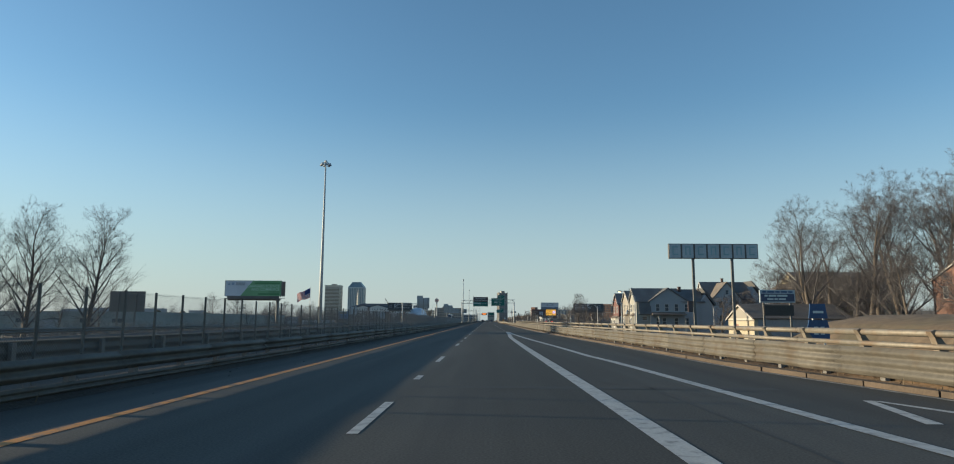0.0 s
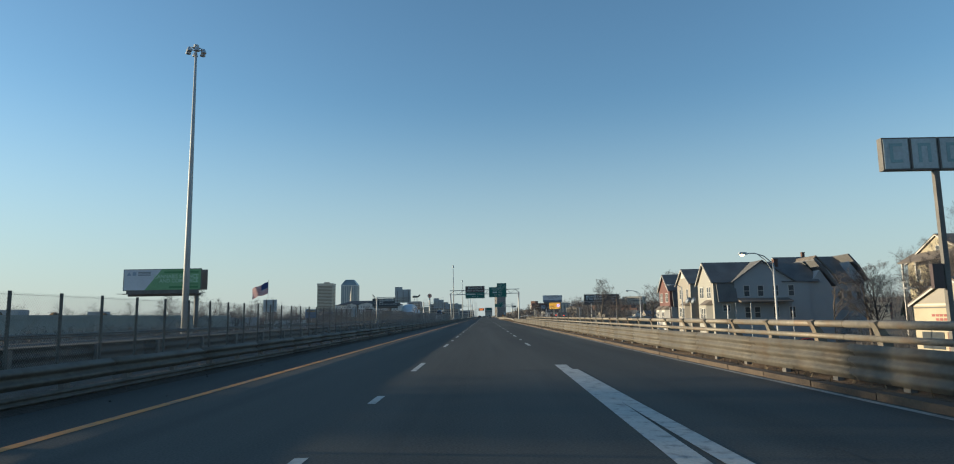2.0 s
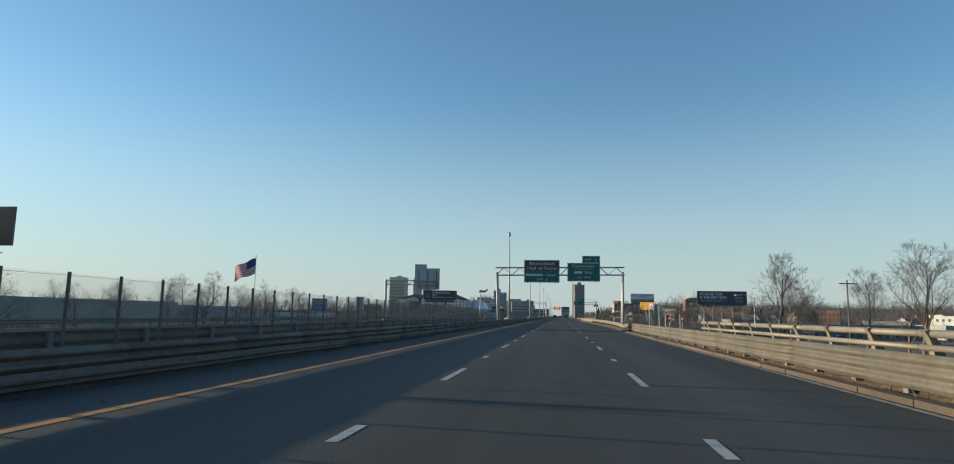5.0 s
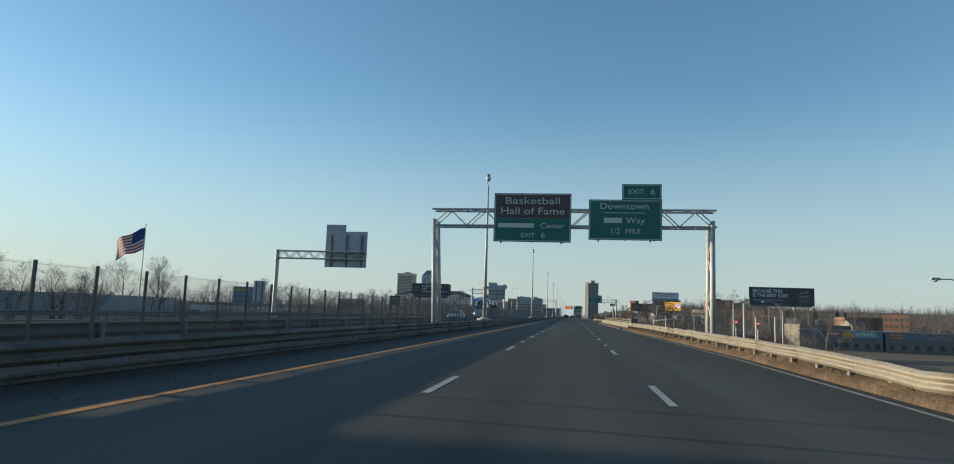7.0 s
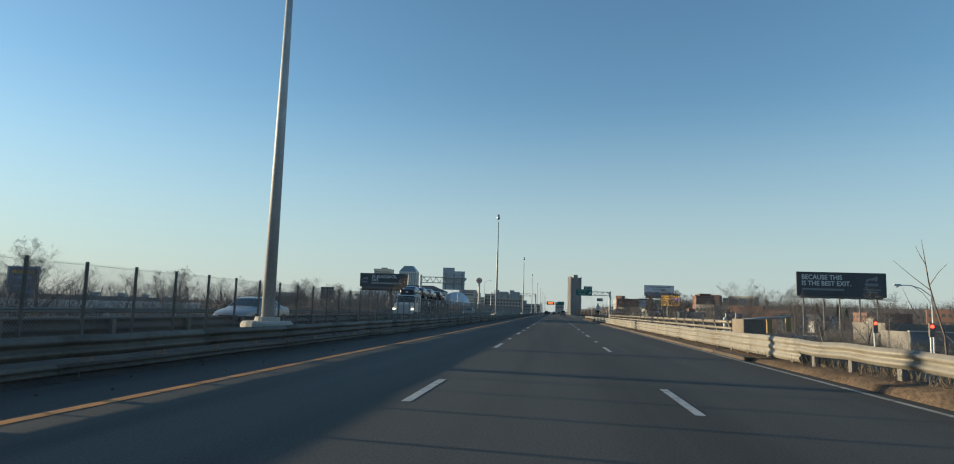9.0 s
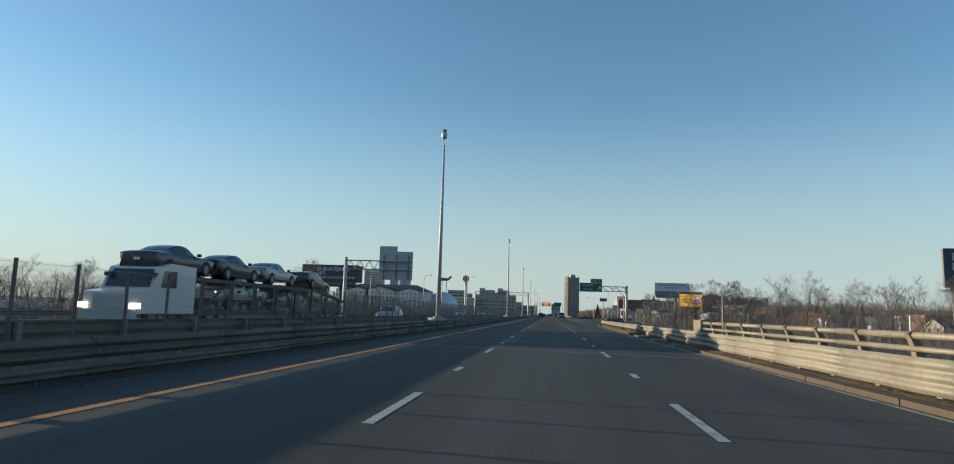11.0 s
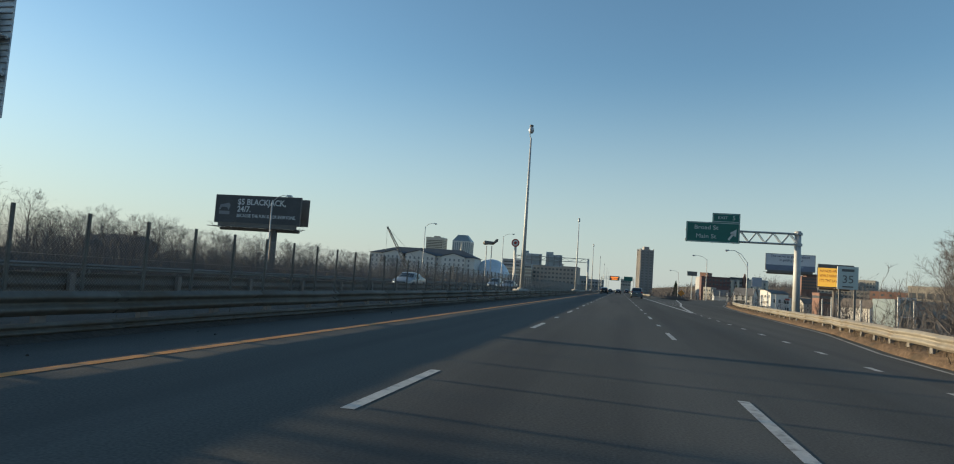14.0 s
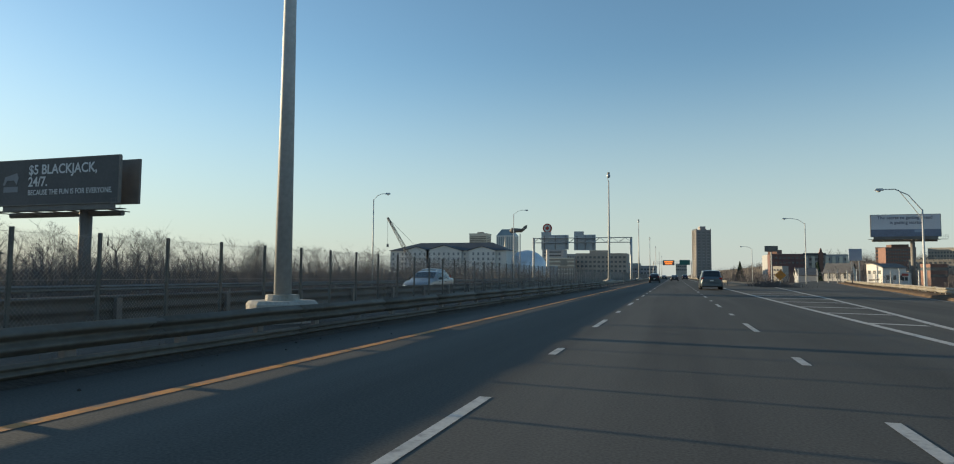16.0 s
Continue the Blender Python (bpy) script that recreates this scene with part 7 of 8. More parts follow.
    for sx in (1, -1):
        tall_lamp = kind in ("minivan", "suv")
        zt = back[2] - 0.02
        part("tail_light", Shape().box(*sorted((sx * back[4] * 0.70, sx * back[4] * 0.97)), yr - 0.09, yr + 0.16, zt - 0.28, zt + (0.14 if tall_lamp else 0.0)), TAIL if not brake else RED_LIGHT, ob)
        zf = front[2] - 0.06
        part("headlight", Shape().box(*sorted((sx * front[4] * 0.60, sx * front[4] * 0.96)), yf + 0.02, yf + 0.20, zf - 0.12, zf + 0.01), HEADLENS, ob)
        if lit:
            part("headlamp_bulb", Shape().tube([(sx * front[4] * 0.76, yf + 0.19, zf - 0.055), (sx * front[4] * 0.76, yf + 0.215, zf - 0.055)], 0.055, 10), LIT, ob)
        part("mirror", Shape().box(*sorted((sx * 0.95, sx * 1.12)), off - length * 0.36, off - length * 0.36 + 0.12, 0.95, 1.1), PLASTIC, ob)
    for sx in (1, -1):
        part("sill", Shape().box(*sorted((sx * st_[4][4] * 0.90, sx * st_[4][4] * 1.004)), -off + length * 0.27, off - length * 0.27, st_[4][1] - 0.02, st_[4][1] + 0.13), PLASTIC, ob)
        for fy_ in (0.50, 0.72):
            yy = -off + length * fy_
            part("door_handle", Shape().box(*sorted((sx * st_[4][4] * 0.985, sx * st_[4][4] * 1.02)), yy - 0.5, yy - 0.34, 0.80, 0.84), PLASTIC, ob)
    part("rear_bumper", Shape().box(-0.80, 0.80, -off - 0.05, -off + 0.12, 0.34, 0.56), PLASTIC if kind != "minivan" else paint_mat, ob)
    part("front_bumper", Shape().box(-0.72, 0.72, off - 0.12, off + 0.04, 0.30, 0.48), PLASTIC, ob)
    part("grille", Shape().box(-0.45, 0.45, off - 0.1, off + 0.02, 0.50, 0.62), PLASTIC, ob)
    part("number_plate", Shape().box(-0.16, 0.16, -off - 0.07, -off - 0.05, 0.66 if kind != "minivan" else 0.80, 0.78 if kind != "minivan" else 0.92), PLATE, ob)
    return ob


P_GREYBLUE = paint("grey_blue_car_paint", (0.10, 0.13, 0.15))
P_DARK = paint("near_black_car_paint", (0.018, 0.02, 0.023))
P_NAVY = paint("dark_blue_car_paint", (0.025, 0.035, 0.06))
P_WHITE = paint("white_car_paint", (0.27, 0.272, 0.275), 0.0)
P_SILVER = paint("silver_car_paint", (0.26, 0.275, 0.29), 0.35)
P_RED = paint("dull_red_car_paint", (0.30, 0.04, 0.03), 0.2)

car("minivan", P_GREYBLUE, "grey-blue minivan seen from behind in the outer lane", pose(3.35, 481, 0))
car("suv", P_DARK, "dark car far ahead in the inner lane", pose(-3.4, 538, 0), group="traffic far ahead")
car("sedan", P_DARK, "dark car far ahead in the middle lane", pose(0.1, 584, 0), group="traffic far ahead")
car("suv", P_NAVY, "dark car far ahead in the outer lane", pose(3.4, 640, 0), group="traffic far ahead")
car("sedan", P_DARK, "dark car far ahead in the inner lane", pose(-3.4, 655, 0), group="traffic far ahead")
turn = lambda x, y: pose(x, y, 0, 0, 0, 180)
car("suv", P_SILVER, "silver crossover coming the other way with lit headlamps", turn(-14.4, 345.0) @ Matrix.Diagonal((0.92, 0.92, 0.90, 1)), True)
car("sedan", P_WHITE, "white sedan coming the other way behind the fence", turn(-18.2, 420.3), True)
car("sedan", P_WHITE, "white sedan coming the other way beyond the light mast", turn(-14.4, 264.8), False)
car("sedan", P_SILVER, "silver sedan coming the other way in the distance", turn(-14.4, 452.0), True)
car("suv", P_WHITE, "white crossover coming the other way in the distance", turn(-18.2, 462.0), True)
for x, y, k, p_, a in ((72, 311, "sedan", P_DARK, 90), (47, 405, "suv", P_WHITE, 100), (52, 410, "sedan", P_SILVER, 85), (61, 402, "sedan", P_DARK, 95),
                       (46.3, 148, "sedan", P_RED, 80), (46.9, 161, "sedan", P_RED, 85), (30.0, 140, "sedan", P_DARK, 0)):
    car(k, p_, "parked car in the lower street beside the highway", pose(x, y, ground_height(x, y) + 0.02, 0, 0, a), group="parked cars")

# the loaded car carrier
TRUCK_FRAME = material("dark_truck_frame_paint", (0.045, 0.047, 0.052), 0.6, 0.2, vary=0.2, coarse=0.8, fine=8, bump=0.05)
TX = -18.2
cc = thing("car_carrier", "car-carrier trailer truck with two loaded decks", "truck", pose(TX, 0, 0))
P_CAB = paint("white_cab_paint", (0.55, 0.56, 0.57), 0.0)
cab = part("cab", Shape().slab_x([(312.5, 0.7), (316.9, 0.7), (316.9, 2.9), (314.8, 2.95), (314.0, 2.75), (313.5, 1.75), (312.5, 1.6)], -1.2, 1.2), P_CAB, cc)
part("windscreen", Shape().add([(-1.05, 313.5, 1.85), (1.05, 313.5, 1.85), (0.95, 313.92, 2.65), (-0.95, 313.92, 2.65)], [(0, 1, 2, 3)]), CAR_GLASS, cab)
part("side_window", Shape().add([(1.21, 314.1, 1.85), (1.21, 315.3, 1.85), (1.21, 315.3, 2.6), (1.21, 314.3, 2.6)], [(0, 1, 2, 3)]), CAR_GLASS, cab)
part("bumper", Shape().box(-1.2, 1.2, 312.25, 312.6, 0.45, 0.85), GALV, cab)
part("grille", Shape().box(-0.7, 0.7, 312.4, 312.52, 0.9, 1.5), GALV, cab)
for sx in (-1.15, 1.15):
    part("headlight", Shape().box(sx - 0.2, sx + 0.2, 312.38, 312.6, 0.9, 1.15), LIT, cab)
for sx in (-1.0, 1.0):
    part("chassis_rail", Shape().box(sx - 0.12, sx + 0.12, 314.0, 339.0, 0.62, 0.86), TRUCK_FRAME, cc)
    part("deck_rail", Shape().box(sx - 0.18, sx + 0.18, 313.6, 334.0, 2.30, 2.48), TRUCK_FRAME, cc)
    part("deck_rail", Shape().slab_x([(334.0, 2.30), (340.0, 1.62), (340.0, 1.80), (334.0, 2.48)], sx - 0.18, sx + 0.18), TRUCK_FRAME, cc)
    for y in (317.6, 320.6, 323.4, 326.4, 329.4, 332.4, 335.4, 338.4):
        part("deck_post", Shape().box(sx * 1.18 - 0.07, sx * 1.18 + 0.07, y - 0.09, y + 0.09, 0.7, 2.45 if y < 334 else 1.9), TRUCK_FRAME, cc)
    for y in (319.0, 325.0, 331.0):
        part("deck_brace", Shape().tube([(sx * 1.18, y - 1.3, 0.85), (sx * 1.18, y + 1.3, 2.4)], 0.05, 6), TRUCK_FRAME, cc)
for y in np.arange(314.5, 339.5, 1.5):
    part("deck_plate", Shape().box(-1.0, 1.0, y, y + 0.5, 0.80, 0.86), TRUCK_FRAME, cc)
ty, ri = wheel_meshes(0.48)
for y in (313.8, 318.6, 319.8, 335.0, 336.2):
    for x in (-1.0, 1.0):
        wo = part("wheel", ty, RUBBER, cc, place=pose(x, y, 0.48))
        part("rim", ri, RIM, wo)
for y, k, p_, tilt in ((316.6, "coupe", P_NAVY, 2), (322.0, "coupe", P_DARK, 0), (327.6, "coupe", P_SILVER, 0)):
    car(k, p_, "new coupe chained to the upper deck of the car carrier", pose(TX, y, 2.49, tilt, 0, 0), group="cars on the carrier", name="carried_car")
car("coupe", P_DARK, "new coupe on the sloping rear of the upper deck", pose(TX, 334.6, 2.35, -6.5, 0, 0), group="cars on the carrier", name="carried_car")
car("pickup", P_SILVER, "new silver pickup on the lower deck of the car carrier", pose(TX, 322.6, 0.88, 0, 0, 180), True, group="cars on the carrier", name="carried_car")
car("suv", P_DARK, "new dark crossover on the lower deck of the car carrier", pose(TX, 328.6, 0.88, 0, 0, 180), group="cars on the carrier", name="carried_car")


# ---------------------------------------------------------------- buildings near the road
def turned(ob, x, y, degrees):
    """Turns a whole building about an upright line."""
    if degrees:
        ob.matrix_basis = pose(x, y, 0, 0, 0, degrees) @ Matrix.Translation((-x, -y, 0))


def flat_building(label, x0, x1, y0, y1, z1, wall, roof=ROOF_FLAT, z0=None, name="building", windows=(), category="building", parapet=0.5, turn=0.0):
    """A flat-roofed block with parapet, turned about its middle; windows: rows of (z, height, width, number, face)."""
    if z0 is None:
        z0 = min(ground_height(x0, y0), ground_height(x1, y0)) - 0.5
    ob = thing(name, label, category)
    part("wall", Shape().box(x0, x1, y0, y1, z0, z1), wall, ob)
    part("roof", Shape().box(x0 + 0.3, x1 - 0.3, y0 + 0.3, y1 - 0.3, z1, z1 + 0.12), roof, ob)
    p = Shape()
    for a in ((x0 - 0.08, x1 + 0.08, y0 - 0.08, y0 + 0.28), (x0 - 0.08, x1 + 0.08, y1 - 0.28, y1 + 0.08), (x0 - 0.08, x0 + 0.28, y0 + 0.28, y1 - 0.28), (x1 - 0.28, x1 + 0.08, y0 + 0.28, y1 - 0.28)):
        p.box(*a, z1 - 0.2, z1 + parapet)
    part("parapet", p, wall, ob)
    cache = {}
    for z, h, w, n, face in windows:
        key = (h, w, face)
        if key not in cache:
            s, f = Shape(), Shape()
            if face == "y":
                s.box(-w / 2, w / 2, -0.05, 0.0, -h / 2, h / 2)
                f.box(-w / 2 - 0.12, w / 2 + 0.12, -0.14, -0.05, -h / 2 - 0.18, -h / 2)
            else:
                sgn = -1 if face == "x" else 1
                s.box(min(0, sgn * 0.05), max(0, sgn * 0.05), -w / 2, w / 2, -h / 2, h / 2)
                f.box(min(sgn * 0.05, sgn * 0.14), max(sgn * 0.05, sgn * 0.14), -w / 2 - 0.12, w / 2 + 0.12, -h / 2 - 0.18, -h / 2)
            cache[key] = (s.mesh("window"), f.mesh("sill"))
        for k in range(n):
            if face == "y":
                m = pose(x0 + (x1 - x0) * (k + 0.5) / n, y0, z)
            else:
                m = pose(x0 if face == "x" else x1, y0 + (y1 - y0) * (k + 0.5) / n, z)
            wo = part("window", cache[key][0], GLASS, ob, place=m)
            if y0 < 560:
                part("sill", cache[key][1], wall, wo)
    turned(ob, (x0 + x1) / 2, (y0 + y1) / 2, turn)
    return ob


def street(name, x0, x1, y0, y1, label):
    """A strip of asphalt that follows the lie of the land."""
    s = Shape()
    xs, ys = np.linspace(x0, x1, max(2, int(abs(x1 - x0) / 4) + 1)), np.linspace(y0, y1, max(2, int(abs(y1 - y0) / 4) + 1))
    s.v = [(float(x), float(y), ground_height(float(x), float(y)) + 0.06) for y in ys for x in xs]
    n = len(xs)
    s.f = [(j * n + i, j * n + i + 1, (j + 1) * n + i + 1, (j + 1) * n + i) for j in range(len(ys) - 1) for i in range(n - 1)]
    setting(name, s, ASPHALT_OLD, label, "road", True)


street("lower_street", 22.5, 31.0, 82, 284, "grey asphalt street below the highway beside the houses")
street("cross_street", 16.0, 130.0, 284, 296, "grey asphalt cross street with traffic lights")
ware = flat_building("long low off-white warehouse beyond the opposite lanes", -150, -82, 150, 262, 2.25, WAREHOUSE, name="warehouse", windows=((0.6, 1.0, 3.0, 9, "y"),))
part("loading_door", Shape().box(-120, -116, 149.9, 150.0, -2.6, 0.8).box(-104, -100, 149.9, 150.0, -2.6, 0.8), WALL_GREY, ware)
for x, y, w in ((-94, 176, 5), (-108, 170, 7), (-99, 214, 4), (-126, 190, 6)):
    part("roof_unit", Shape().box(x, x + w, y, y + 3, 2.35, 3.9), WALL_GREY, ware)
for x, y in ((-84, 164), (-86, 182), (-90, 206)):
    d = thing("satellite_dish", "tan satellite dish at the warehouse roof edge", "satellite dish", pose(x, y, 2.45, 60, 0, 30), "warehouse dishes")
    part("bowl", Shape().tube([(0, 0, 0), (0, 0, 0.08), (0, 0, 0.3), (0, 0, 0.42)], [0.1, 0.45, 0.75, 0.85], 18), STRAW, d, smooth=True)
    part("mount", Shape().tube([(0, 0, 0), (0, -0.6, -1.0)], 0.08, 8), GALV, d)
flat_building("low grey industrial shed beyond the warehouse", -140, -96, 275, 330, 1.8, WALL_GREY, name="warehouse")
lw = flat_building("long low white industrial building behind bare trees", -103.05, -87.05, 332, 401, 0.5, STUCCO_WHITE, name="warehouse", windows=((-1.1, 1.0, 2.4, 12, "e"), (-1.0, 0.9, 2.6, 4, "y")), parapet=0.25, turn=14.4)
part("roof_monitor", Shape().box(-100, -90, 338, 390, 0.6, 1.6), RAIL_DARK, lw, "dark roof monitor")
for y in (345, 358, 371, 384):
    part("roof_vent", Shape().box(-91.5, -90.3, y, y + 1.4, 1.6, 2.3), WALL_GREY, lw)
st1 = flat_building("long tan strip of shops with a blue-grey fascia and bright banners", 48.2, 64.6, 330.1, 338, -0.15, SHOP_TAN, name="shops", windows=((-3.0, 1.0, 0.9, 8, "y"),), parapet=0.2)
st2 = flat_building("tan strip of shops with a yellow sign on its fascia", 65.2, 104, 330.4, 338, -0.2, SHOP_TAN, name="shops", windows=((-3.0, 1.0, 0.9, 16, "y"),), parapet=0.2)
for st, x0, x1, y in ((st1, 48.2, 64.6, 330.0), (st2, 65.2, 104.0, 330.3)):
    part("fascia", Shape().box(x0, x1, y, y + 0.08, -1.5, 0.06), FASCIA_BLUE, st)
    part("roof_edge", Shape().box(x0 - 0.2, x1 + 0.2, y - 0.2, y + 0.3, 0.06, 0.2), STUCCO_WHITE, st)
part("banner", Shape().box(53.8, 56.3, 329.9, 329.98, -1.2, -0.05), BANNER_RED, st1, "faded red banner")
bar(st1, 54.1, 56.0, 329.9, -0.8, -0.42, SIGN_WHITE)
part("banner", Shape().slab([(56.7, -1.3), (59.0, -1.3), (58.2, 0.0), (56.7, 0.0)], 329.9, 329.98), BANNER_YELLOW, st1, "orange-yellow end of a banner")
part("banner", Shape().slab([(59.0, -1.3), (63.7, -1.3), (63.3, -0.1), (58.2, 0.0)], 329.9, 329.98), SIGN_TEAL, st1, "faded teal end of a banner")
for k in range(5):
    bar(st1, 59.3 + 0.7 * k, 59.8 + 0.7 * k, 329.9, -0.9 + 0.1 * (k % 2), -0.4 + 0.12 * (k % 3), SIGN_WHITE)
part("banner", Shape().box(66.1, 68.2, 330.2, 330.28, -1.2, -0.35), BANNER_YELLOW, st2, "yellow sign")
bar(st2, 66.3, 68.0, 330.2, -0.95, -0.6, BANNER_RED)
flat_building("low white-roofed commercial building behind the shops", 55.5, 67, 352, 364, 0.6, SHOP_TAN, STUCCO_WHITE, name="shops", windows=((-1.0, 1.0, 1.4, 7, "y"),))
flat_building("low pale commercial building in the lower street", 32, 46, 352, 362, -2.0, WALL_GREY, name="shops", windows=((-2.4, 1.2, 1.6, 9, "y"),))
flat_building("tan brick commercial block behind the trees", 60.6, 68.2, 511, 522, 5.7, TAN, windows=((4.2, 1.2, 1.1, 5, "y"), (1.6, 1.2, 1.1, 5, "y"), (-1.0, 1.2, 1.1, 5, "y")), turn=-30)
show = flat_building("teal glass showroom with a white entrance frame", 47.2, 58.3, 490, 500, 2.4, GLASS_TOWER, STUCCO_WHITE, name="shops", windows=((-0.8, 2.0, 1.6, 5, "y"),))
for x in (47.1, 49.6):
    part("entrance_frame", Shape().box(x, x + 0.35, 488.6, 488.9, -4.2, 2.9), STUCCO_WHITE, show)
part("entrance_frame", Shape().box(47.1, 49.95, 488.6, 488.9, 2.9, 3.3).box(47.1, 49.95, 488.6, 488.9, -0.2, 0.1), STUCCO_WHITE, show)
ws = thing("shops", "white two-storey shop with a sloping roof and painted sign", "building", pose(51.8, 606, 0, 0, 0, -53))
part("wall", Shape().slab([(-4.6, -4.5), (0, -4.5), (0, 3.7), (-1.6, 4.45), (-3.0, 4.75), (-4.6, 4.7)], 0.0, 8.6), STUCCO_WHITE, ws)
part("roof", Shape().slab([(-4.9, 4.72), (-3.0, 4.78), (-1.6, 4.5), (0.3, 3.65), (0.3, 3.85), (-1.6, 4.72), (-3.0, 5.0), (-4.9, 4.94)], -0.3, 8.9), SHINGLE, ws)
for z in (2.6, -2.2):
    for x in (-3.8, -2.3, -0.9):
        part("window", Shape().box(x - 0.4, x + 0.4, -0.04, 0.02, z - 0.45, z + 0.45), GLASS, ws)
part("sign_bar", Shape().slab([(-4.0, 0.2), (-1.0, 0.5), (-0.9, 0.95), (-3.9, 0.75)], -0.05, 0.01), RAIL_DARK, ws)
part("awning", Shape().box(-4.4, -0.3, -0.7, 0.0, -0.9, -0.7), WALL_GREY, ws)
for y in (1.8, 4.3, 6.8):
    part("window", Shape().box(-0.02, 0.04, y - 0.5, y + 0.5, 0.6, 1.8), GLASS, ws)
dn = flat_building("low white diner with a red fascia", 57.2, 60.4, 610, 618, 2.4, STUCCO_WHITE, name="shops", windows=((0.9, 0.9, 0.6, 4, "y"), (-1.4, 1.1, 0.6, 4, "y")), parapet=0.2, turn=-24)
part("fascia", Shape().box(57.1, 60.5, 609.86, 609.96, 1.7, 2.3), BANNER_RED, dn)
hx = gable_house("white gabled house in the lower street", 46.6, 54.0, 640, 648, -3.5, 2.6, 5.5, 644, TRIM_WHITE, SHINGLE)
for z in (1.6, -0.8):
    for y in (642, 646):
        window(hx, 46.6, y, z, 0.9, 1.6, "x")
    for x in (48, 50.4, 52.6):
        window(hx, x, 640.0, z, 0.9, 1.6, "y")
turned(hx, 50, 644, -25)
gable_house("grey gabled house in the lower street", 39.5, 45.5, 652, 659, -3.5, 1.8, 4.2, 655.5, GREY_SIDING, SHINGLE)
sg = thing("shop_sign", "blue pylon sign on two posts", "shop sign")
part("sign_panel", Shape().box(51.7, 55.3, 639.0, 639.4, 6.4, 10.0), BILL_BLUE, sg)
part("post", Shape().box(52.3, 52.6, 639.1, 639.3, -3.5, 6.2).box(54.4, 54.7, 639.1, 639.3, -3.5, 6.2), GALV, sg)
sg = thing("road_sign", "small dark sign on a post beyond the ramp", "road sign")
part("sign_panel", Shape().box(24.2, 27.6, 610.0, 610.2, 8.2, 9.8), RAIL_DARK, sg)
part("post", Shape().tube([(25.9, 610.2, -3.5), (25.9, 610.2, 8.3)], 0.15, 8), GALV, sg)
sl = thing("speed_sign", "pale speed limit sign on two posts behind the guardrail", "road sign")
part("post", Shape().box(10.5, 10.58, 397.9, 397.98, -0.8, 3.0).box(11.15, 11.23, 397.9, 397.98, -0.8, 3.0), RAIL_DARK, sl)
part("sign_panel", Shape().box(10.4, 11.3, 397.84, 397.9, 1.95, 3.02), SIGN_WHITE, sl)
writing("35", 0.52, 10.85, 397.82, 2.4, RAIL_DARK, sl)
bar(sl, 10.58, 11.12, 397.84, 2.78, 2.9, RAIL_DARK)
bar(sl, 10.62, 11.08, 397.84, 2.04, 2.1, RAIL_DARK)

# ---------------------------------------------------------------- the town ahead
long_brick = flat_building("long brick and grey commercial block beyond the ramp", 62, 112, 900, 930, 16.0, WALL_GREY, windows=tuple((z, 1.8, 2.0, 14, "y") for z in (13.2, 9.8, 6.4, 3.0)))
part("stair_tower", Shape().slab([(93.4, 0), (96.2, 0), (96.2, 17.5), (95.6, 18.2), (95.2, 20.6), (94.5, 20.6), (94.0, 18.2), (93.4, 17.5)], 898.5, 900), BRICK, long_brick)
for x in np.arange(85.0, 111, 4.2):
    part("pale_pier", Shape().box(float(x), float(x) + 2.0, 899.4, 900, 0, 15.2), STONE_PALE, long_brick)
part("cornice", Shape().box(84, 98, 899.0, 900, 16.2, 17.4), ROOF_SLATE, long_brick)
flat_building("maroon brick block before the long building", 61.5, 82, 886, 898, 16.0, BLOCK_MAROON, windows=((13.8, 1.4, 1.4, 8, "y"), (10.6, 1.4, 1.4, 8, "y")))
flat_building("red brick roof storey over the maroon block", 62.4, 68.4, 887, 896, 18.8, BRICK, z0=16.1, turn=-28)
flat_building("sunlit sandy shop wing before the long building", 63, 69, 868, 876, 7.5, CREAM, windows=((5.6, 1.2, 1.2, 3, "y"), (2.6, 1.2, 1.2, 3, "y")), turn=-35)
flat_building("brick apartment block on the wooded hill", 161, 182, 1000, 1020, 24.6, BRICK, windows=tuple((z, 1.6, 1.2, 12, "y") for z in (23, 20.2, 17.4, 14.6)))
flat_building("roof storey of the brick apartment block", 166, 178, 1003, 1016, 27.0, CHIMNEY_BRICK, z0=24.7)
flat_building("tan apartment block on the wooded hill", 196, 214, 1000, 1020, 22.8, TAN, windows=tuple((z, 1.5, 1.2, 9, "y") for z in (21, 18.2, 15.4)), turn=-32)
flat_building("low red brick block among the lower streets", 133, 142.5, 480, 490, 5.7, BRICK, windows=((4.2, 1.2, 1.0, 5, "y"), (1.4, 1.2, 1.0, 5, "y")), turn=-26)
flat_building("brick hospital block on the hill", 186, 216, 1100, 1130, 29.0, BRICK, windows=tuple((z, 1.8, 1.6, 12, "y") for z in (26, 22.5, 19)), turn=-20)
flat_building("sandy apartment block on the hill", 230, 262, 1100, 1130, 28.4, CREAM, windows=tuple((z, 1.8, 1.6, 12, "y") for z in (25.5, 22)), turn=-25)
flat_building("long sandy flat-roofed block on the hillside", 150, 186, 900, 916, 12.6, TAN, windows=((11.0, 1.2, 1.4, 14, "y"), (8.0, 1.2, 1.4, 14, "y")), turn=-18)
